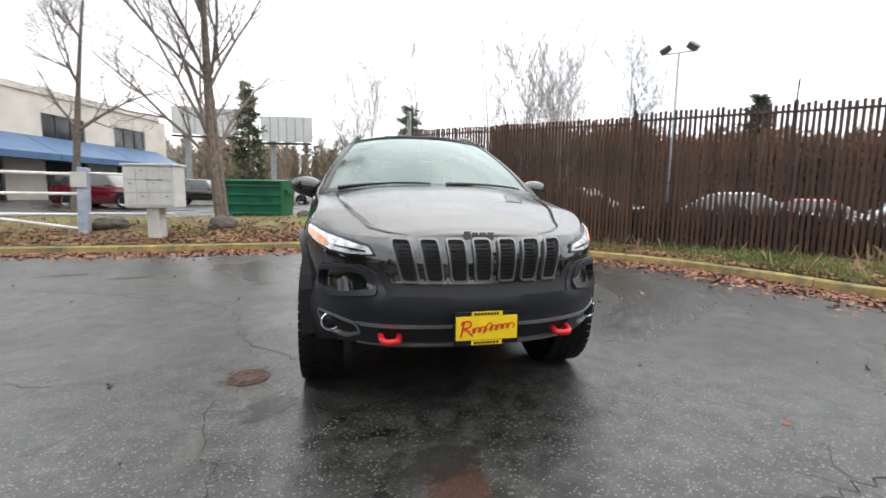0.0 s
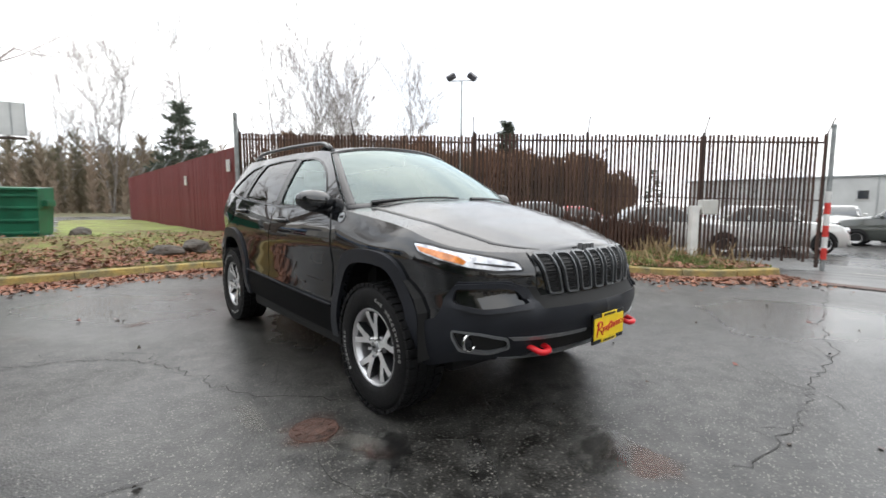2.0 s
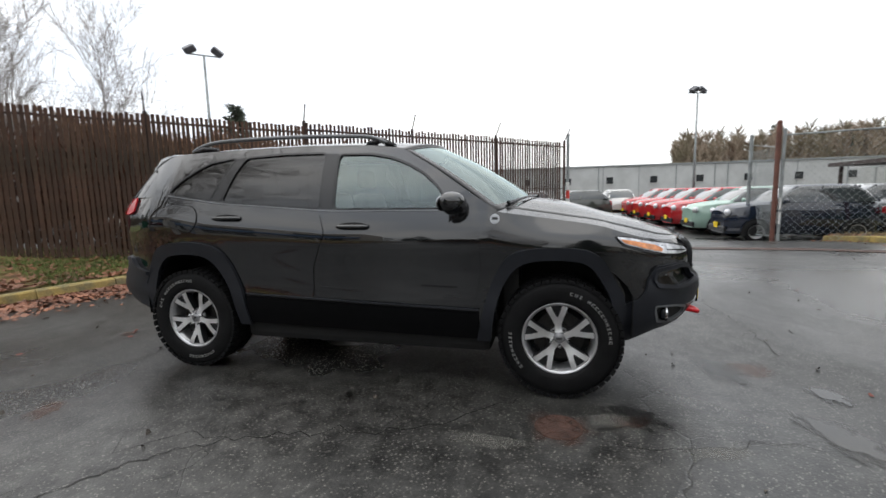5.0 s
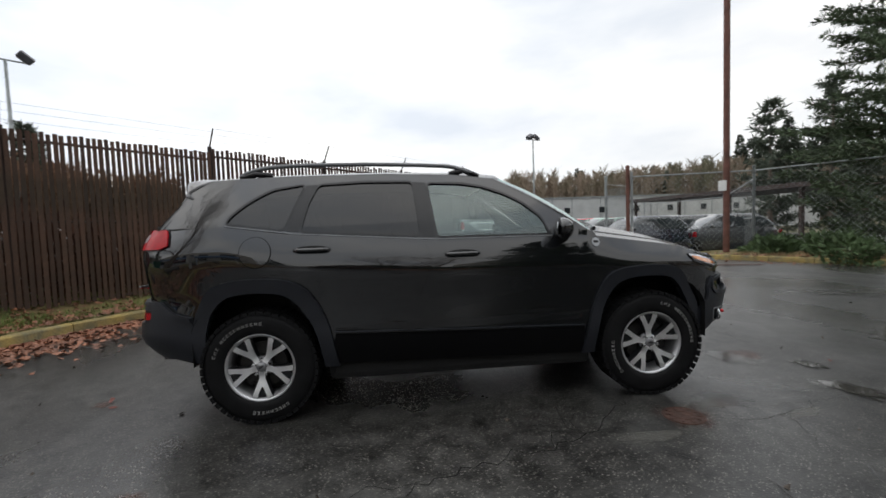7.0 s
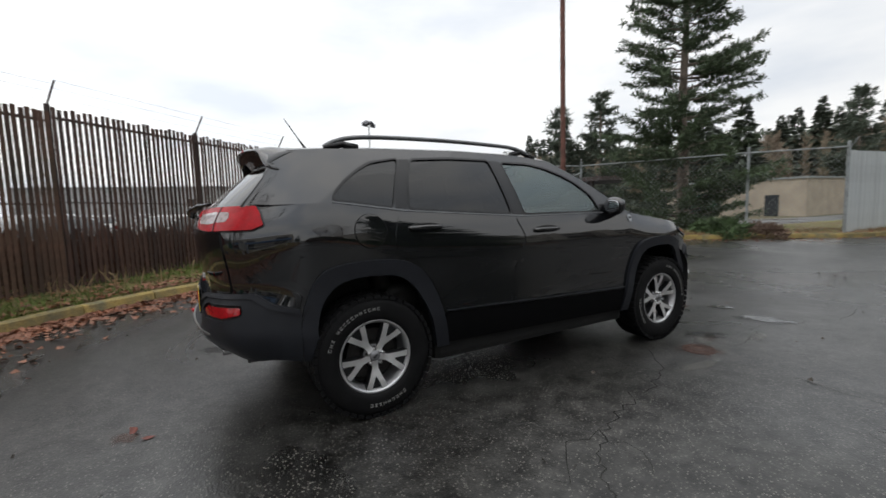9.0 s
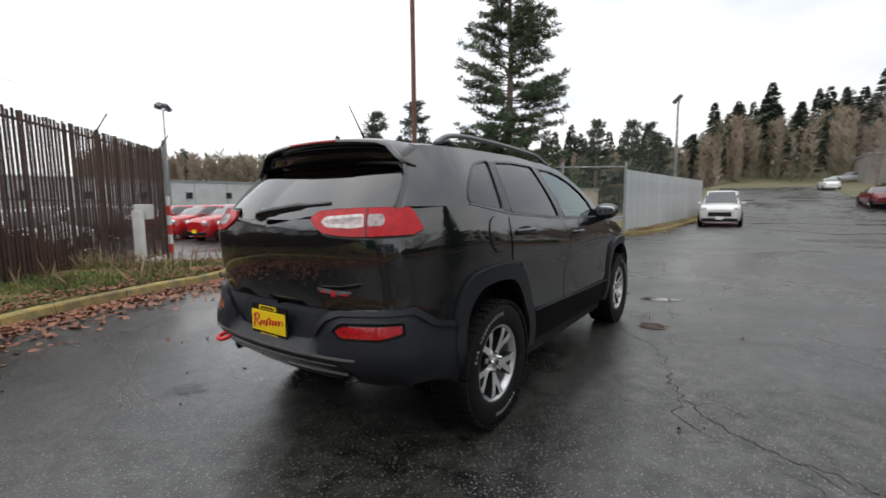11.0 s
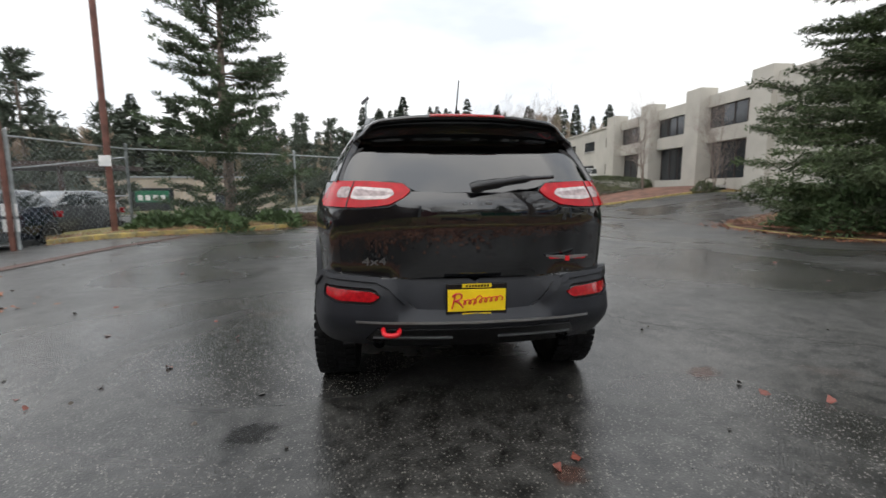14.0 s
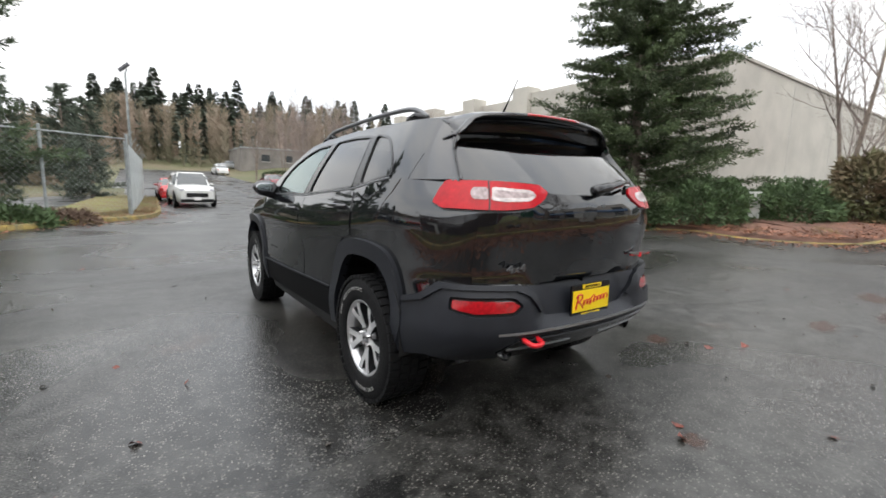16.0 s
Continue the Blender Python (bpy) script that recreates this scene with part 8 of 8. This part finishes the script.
def dumpster():
    b = tagged(empty("dumpster", at(-3.38, 11.6, -0.22)), "ribbed dark green steel dumpster with a plastic lid", "dumpster")
    bm = bmesh.new()
    verts = [(-0.85, -0.55, 0.12), (0.85, -0.55, 0.12), (0.85, 0.55, 0.12), (-0.85, 0.55, 0.12), (-0.92, -0.68, 1.22), (0.92, -0.68, 1.22), (0.92, 0.62, 1.30), (-0.92, 0.62, 1.30)]
    vs = [bm.verts.new(v) for v in verts]
    for f in ((0, 1, 5, 4), (1, 2, 6, 5), (2, 3, 7, 6), (3, 0, 4, 7), (3, 2, 1, 0), (4, 5, 6, 7)):
        bm.faces.new([vs[i] for i in f])
    part("bin", bm, M_GREEN, b, "dark green steel bin")
    for z in (0.22, 0.52, 0.82, 1.10):
        bm = bmesh.new()
        y = -0.55 - 0.118 * (z - 0.12)
        box(bm, -0.87 - 0.05 * z, 0.87 + 0.05 * z, y - 0.05, y, z - 0.03, z + 0.03, 0.01)
        part("rib", bm, M_GREEN, b)
    for s in (1, -1):
        bm = bmesh.new()
        box(bm, s * 0.46 - 0.455, s * 0.46 + 0.455, -0.70, 0.64, 1.25, 1.31, 0.015, Matrix.Rotation(radians(2.5), 4, "X"))
        part("lid", bm, M_GREEN, b)
        bm = bmesh.new()
        box(bm, s * 0.95 - 0.05, s * 0.95 + 0.05, -0.35, 0.35, 0.85, 1.0, 0.01)
        part("fork_sleeve", bm, M_GREEN, b)
    for x in (-0.7, 0.7):
        for y in (-0.4, 0.4):
            bm = bmesh.new()
            tube(bm, [(x - 0.03, y, 0.07), (x + 0.03, y, 0.07)], 0.07, 12)
            part("caster", bm, M_WELL, b)


dumpster()


def rock(x, y, s, seed, label):
    rnd = random.Random(seed)
    bm = bmesh.new()
    bmesh.ops.create_icosphere(bm, subdivisions=3, radius=1)
    for v in bm.verts:
        n = 1 + 0.30 * noise.noise(v.co * 1.3 + Vector((seed, 0, 0))) + 0.10 * noise.noise(v.co * 4 + Vector((0, seed, 0)))
        v.co = Vector((v.co.x * s * 1.25 * n, v.co.y * s * 0.9 * n, max(-0.25 * s, v.co.z * s * 0.62 * n)))
    ob = link_bm("boulder", bm, M_ROCK)
    ob.matrix_world = at(x, y, rnd.uniform(0, 6), 1.0, 0.20)
    tagged(ob, label, "boulder", "boulders on the verge")


for k, (x, y, s) in enumerate(((-0.72, 6.55, 0.26), (-0.15, 6.75, 0.30), (-3.55, 7.4, 0.36), (-5.9, 7.3, 0.34), (-1.9, 10.2, 0.24), (-9.0, 6.9, 0.32))):
    rock(x, y, s, k + 2, "dark weathered boulder set in the grass")


def meter_post():
    b = tagged(empty("utility_post", at(7.75, 0.05, -0.75, 1.0, 0.10)), "white painted post with a small meter box", "post")
    bm = bmesh.new()
    box(bm, -0.075, 0.075, -0.075, 0.075, 0, 1.12, 0.008)
    part("post", bm, M_WHITE, b)
    bm = bmesh.new()
    box(bm, -0.05, 0.42, -0.05, 0.05, 1.04, 1.10, 0.008)
    part("arm", bm, M_WHITE, b)
    bm = bmesh.new()
    box(bm, 0.12, 0.42, -0.12, 0.12, 0.94, 1.24, 0.02)
    part("meter_box", bm, M_BOX, b)


meter_post()


def utility_box(x, y, h, label):
    b = tagged(empty("utility_pedestal", at(x, y, 0.5, 1.0, 0.16)), label, "utility box")
    bm = bmesh.new()
    box(bm, -0.19, 0.19, -0.15, 0.15, 0, h, 0.02)
    part("cabinet", bm, M_BOX, b)
    bm = bmesh.new()
    box(bm, -0.21, 0.21, -0.17, 0.17, h, h + 0.05, 0.015)
    part("lid", bm, M_BOX, b)


utility_box(-14.9, -2.4, 0.82, "pale green-grey utility pedestal in the leaf litter")
utility_box(-10.2, -33.5, 0.6, "small pale utility pedestal on the island")
rock(-14.2, -3.2, 0.25, 19, "reddish weathered boulder under the junipers")


def cover(x, y, r, label):
    """A cast-iron cover with a rim and raised ribs, let into the asphalt."""
    thing = tagged(empty("valve_cover", Matrix.Translation((x, y, 0.0))), label, "manhole cover")
    bm = bmesh.new()
    lathe(bm, [(0.0, r * 1.12), (0.006, r * 1.10), (0.006, r), (0.001, r)], 32, "Z")
    part("rim", bm, M_IRON, thing)
    bm = bmesh.new()
    lathe(bm, [(0.004, r * 0.985), (0.004, r * 0.62), (0.008, r * 0.60), (0.008, r * 0.48), (0.004, r * 0.46), (0.004, 0.0)], 32, "Z")
    lid = part("lid", bm, M_IRON, thing)
    for k in range(10):
        bm = bmesh.new()
        box(bm, r * 0.66, r * 0.94, -0.008, 0.008, 0.003, 0.009, 0, Matrix.Rotation(2 * math.pi * k / 10, 4, "Z"))
        part("rib", bm, M_IRON, lid)


cover(-1.258, -1.357, 0.115, "small rusty cast-iron valve cover in the asphalt")


def soaked(name, col, rough, amount=1.0):
    """Water or a stain whose edge soaks unevenly into the asphalt."""
    m, t, p = nodes_of(name)
    n, l = t.nodes, t.links
    p.inputs["Base Color"].default_value = (*col, 1)
    p.inputs["Roughness"].default_value = rough
    tc = n.new("ShaderNodeTexCoord")
    ln = n.new("ShaderNodeVectorMath")
    ln.operation = "LENGTH"
    l.new(tc.outputs["Object"], ln.inputs[0])
    nz = n.new("ShaderNodeTexNoise")
    nz.inputs["Scale"].default_value, nz.inputs["Detail"].default_value = 2.4, 5
    l.new(tc.outputs["Object"], nz.inputs["Vector"])
    ad = n.new("ShaderNodeMath")
    ad.operation = "MULTIPLY_ADD"
    ad.inputs[1].default_value = 1.3
    l.new(nz.outputs["Fac"], ad.inputs[0])
    l.new(ln.outputs["Value"], ad.inputs[2])
    mr = n.new("ShaderNodeMapRange")
    mr.interpolation_type = "SMOOTHSTEP"
    mr.inputs[1].default_value, mr.inputs[2].default_value, mr.inputs[3].default_value, mr.inputs[4].default_value = 1.05, 1.40, 1.0 - amount, 1.0
    l.new(ad.outputs[0], mr.inputs[0])
    tr, mx = n.new("ShaderNodeBsdfTransparent"), n.new("ShaderNodeMixShader")
    l.new(mr.outputs[0], mx.inputs[0])
    l.new(p.outputs[0], mx.inputs[1])
    l.new(tr.outputs[0], mx.inputs[2])
    l.new(mx.outputs[0], n["Material Output"].inputs[0])
    return m


M_WATER = soaked("rain_water", (0.040, 0.038, 0.035), 0.04)
M_FILM = soaked("thin_water_film", (0.035, 0.034, 0.031), 0.10, 0.55)
M_PALESTAIN = soaked("pale_cement_stain", (0.15, 0.145, 0.13), 0.45, 0.40)
M_RUSTSTAIN = soaked("rust_stain", (0.095, 0.042, 0.027), 0.35, 0.45)
M_DARKSTAIN = soaked("dark_wet_stain", (0.010, 0.010, 0.010), 0.20, 0.55)


def mark(name, x, y, a, b, turn, material, label, lift=0.005):
    """A flat puddle or stain on the asphalt."""
    v = [(1.3 * math.cos(2 * math.pi * k / 40), 1.3 * math.sin(2 * math.pi * k / 40), 0) for k in range(40)]
    ob = raw(name, v, [tuple(range(40))], material)
    ob.matrix_world = Matrix.Translation((x, y, terrain(x, y) + lift)) @ Matrix.Rotation(turn, 4, "Z") @ Matrix.Diagonal((a, b, 1, 1))
    tagged(ob, label, name.replace("_", " "), name.replace("_", " ") + " marks", "structure")


for x, y, a, b, turn in ((-1.08, -2.76, 0.40, 0.17, 0.3), (-0.55, -2.95, 0.20, 0.12, 0.3)):
    mark("puddle", x, y, a, b, turn, M_WATER, "shallow rain puddle on the asphalt")
mark("puddle", -0.24, -2.46, 0.36, 0.20, 0.2, M_FILM, "thin film of rain water on the asphalt")
for x, y, a, b, turn in ((-1.47, -1.00, 0.10, 0.30, 0.0), (-1.13, -1.62, 0.12, 0.20, 0.5), (-1.35, -2.10, 0.09, 0.24, 0.3)):
    mark("pale_stain", x, y, a, b, turn, M_PALESTAIN, "pale worn patch on the asphalt", 0.004)
for x, y, a, b, turn in ((-1.26, -1.36, 0.26, 0.22, 0.2), (-1.12, -1.74, 0.10, 0.16, 0.4), (-4.4, 2.78, 0.55, 0.20, 0.3), (-3.5, 2.42, 0.40, 0.16, 0.1), (-5.6, 2.40, 0.60, 0.24, 0.2), (-1.70, 1.75, 0.22, 0.12, 0.5), (-0.2, -2.62, 0.22, 0.26, 0.2), (-0.34, 2.70, 0.12, 0.10, 0.2)):
    mark("rust_stain", x, y, a, b, turn, M_RUSTSTAIN, "faint rust-red leaf stain on the asphalt", 0.003)
for x, y, a, b, turn in ((1.18, 2.19, 0.22, 0.16, 0.3), (-1.05, -1.78, 0.30, 0.16, 0.9)):
    mark("dark_stain", x, y, a, b, turn, M_DARKSTAIN, "dark wet patch on the asphalt", 0.0035)


def crack(line, width, seed):
    """A ragged open crack in the asphalt with branching hairlines."""
    rnd = random.Random(seed)
    pts = spline([(x, y, 0) for x, y in line], 10)
    v, f = [], []

    def run(pts, w0):
        o = len(v)
        for i, p in enumerate(pts):
            d = (pts[min(i + 1, len(pts) - 1)] - pts[max(i - 1, 0)]).normalized()
            s_ = Vector((-d.y, d.x, 0))
            c = p + s_ * rnd.gauss(0, 0.022)
            w = w0 * rnd.uniform(0.35, 1.3) * (1 if 0 < i < len(pts) - 1 else 0.2)
            for sg in (-1, 1):
                q = c + s_ * w * sg * 0.5
                v.append((q.x, q.y, terrain(q.x, q.y) + 0.003))
        f.extend((o + 2 * k, o + 2 * k + 2, o + 2 * k + 3, o + 2 * k + 1) for k in range(len(pts) - 1))
    run(pts, width)
    for _ in range(max(2, len(pts) // 7)):
        p = rnd.choice(pts)
        a = rnd.uniform(0, 6.28)
        run([p + Vector((math.cos(a + 0.3 * rnd.gauss(0, 1)), math.sin(a + 0.3 * rnd.gauss(0, 1)), 0)) * 0.09 * k for k in range(rnd.randrange(4, 9))], width * 0.5)
    tagged(raw("asphalt_crack", v, f, M_CRACK), "ragged dark crack across the asphalt", "crack", "asphalt cracks", "structure")


M_CRACK = mat("crack_grit", (0.020, 0.0195, 0.018), 0.7, var=0.4, scale=8)
crack([(0.05, -2.95), (0.6, -3.03), (1.1, -3.0), (1.65, -2.95), (2.4, -2.95), (3.6, -2.70), (5.2, -2.50), (6.4, -2.4)], 0.008, 1)
crack([(-0.95, -1.15), (-1.43, -0.59), (-1.64, 0.07), (-1.87, 0.52), (-2.17, 0.78), (-2.49, 0.92), (-2.73, 1.04), (-3.6, 1.5), (-5.0, 1.9)], 0.009, 2)
crack([(-1.3, -1.1), (-1.35, -1.9), (-1.2, -2.5), (-1.5, -3.4), (-1.4, -4.6)], 0.005, 3)
crack([(-1.9, -1.3), (-2.7, -1.2), (-3.4, -0.7), (-4.6, -0.5), (-6.0, 0.3)], 0.005, 4)


def billboard(x, y, z0, w, h, turn, label):
    b = tagged(empty("billboard", at(x, y, turn)), label, "billboard", "billboards")
    bm = bmesh.new()
    box(bm, -w / 2, w / 2, -0.15, 0.15, z0, z0 + h, 0.02)
    part("panel", bm, M_METALWALL, b)
    bm = bmesh.new()
    box(bm, -w / 2, w / 2, -0.9, -0.2, z0 - 0.35, z0 - 0.2)
    part("catwalk", bm, M_FRAIL, b)
    bm = bmesh.new()
    tube(bm, [(-w * 0.3, 0.2, 0), (-w * 0.3, 0.2, z0 + h * 0.9)], 0.3, 10)
    part("column", bm, M_GALVDULL, b)
    for k in range(7):
        bm = bmesh.new()
        box(bm, -w / 2 + w * k / 6 - 0.04, -w / 2 + w * k / 6 + 0.04, -0.2, -0.15, z0, z0 + h)
        part("batten", bm, M_GALVDULL, b)


billboard(-6.6, 46.5, 6.4, 5.2, 2.6, -0.12, "grey back of a large roadside billboard")
billboard(-14.8, 47.5, 6.6, 6.2, 2.8, 0.1, "grey roadside billboard behind the trees")

# pale line and channel drain across the lot entrance
for (x0, y0), (x1, y1), w_, m_, nm in (((10.4, -2.2), (9.4, -6.0), 0.11, M_CONC2, "concrete_strip"), ((6.72, -2.2), (6.60, -6.2), 0.15, M_IRON, "drain_channel"), ((6.60, -6.2), (6.05, -8.4), 0.15, M_IRON, "drain_channel")):
    d = Vector((x1 - x0, y1 - y0, 0))
    s = Vector((-d.y, d.x, 0)).normalized() * w_
    n = 12
    v = []
    for k in range(n + 1):
        p = Vector((x0, y0, 0)) + d * k / n
        for sg in (-1, 1):
            q = p + s * sg
            v.append((q.x, q.y, terrain(q.x, q.y) + 0.012))
    ob = raw(nm, v, [(2 * k, 2 * k + 2, 2 * k + 3, 2 * k + 1) for k in range(n)], m_)
    tagged(ob, "rusty worn strip across the lot entrance", "strip", kind="structure")
# tags on the red fence
for s_, z in ((0.0, 2.05), (4.6, 1.85)):
    bm = bmesh.new()
    box(bm, 1.05 - 0.025 * s_, 1.08 - 0.025 * s_, 8.6 + s_, 8.85 + s_, z, z + 0.3, 0.004)
    tagged(link_bm("fence_tag", bm, M_WHITE), "small white notice on the red fence", "sign")
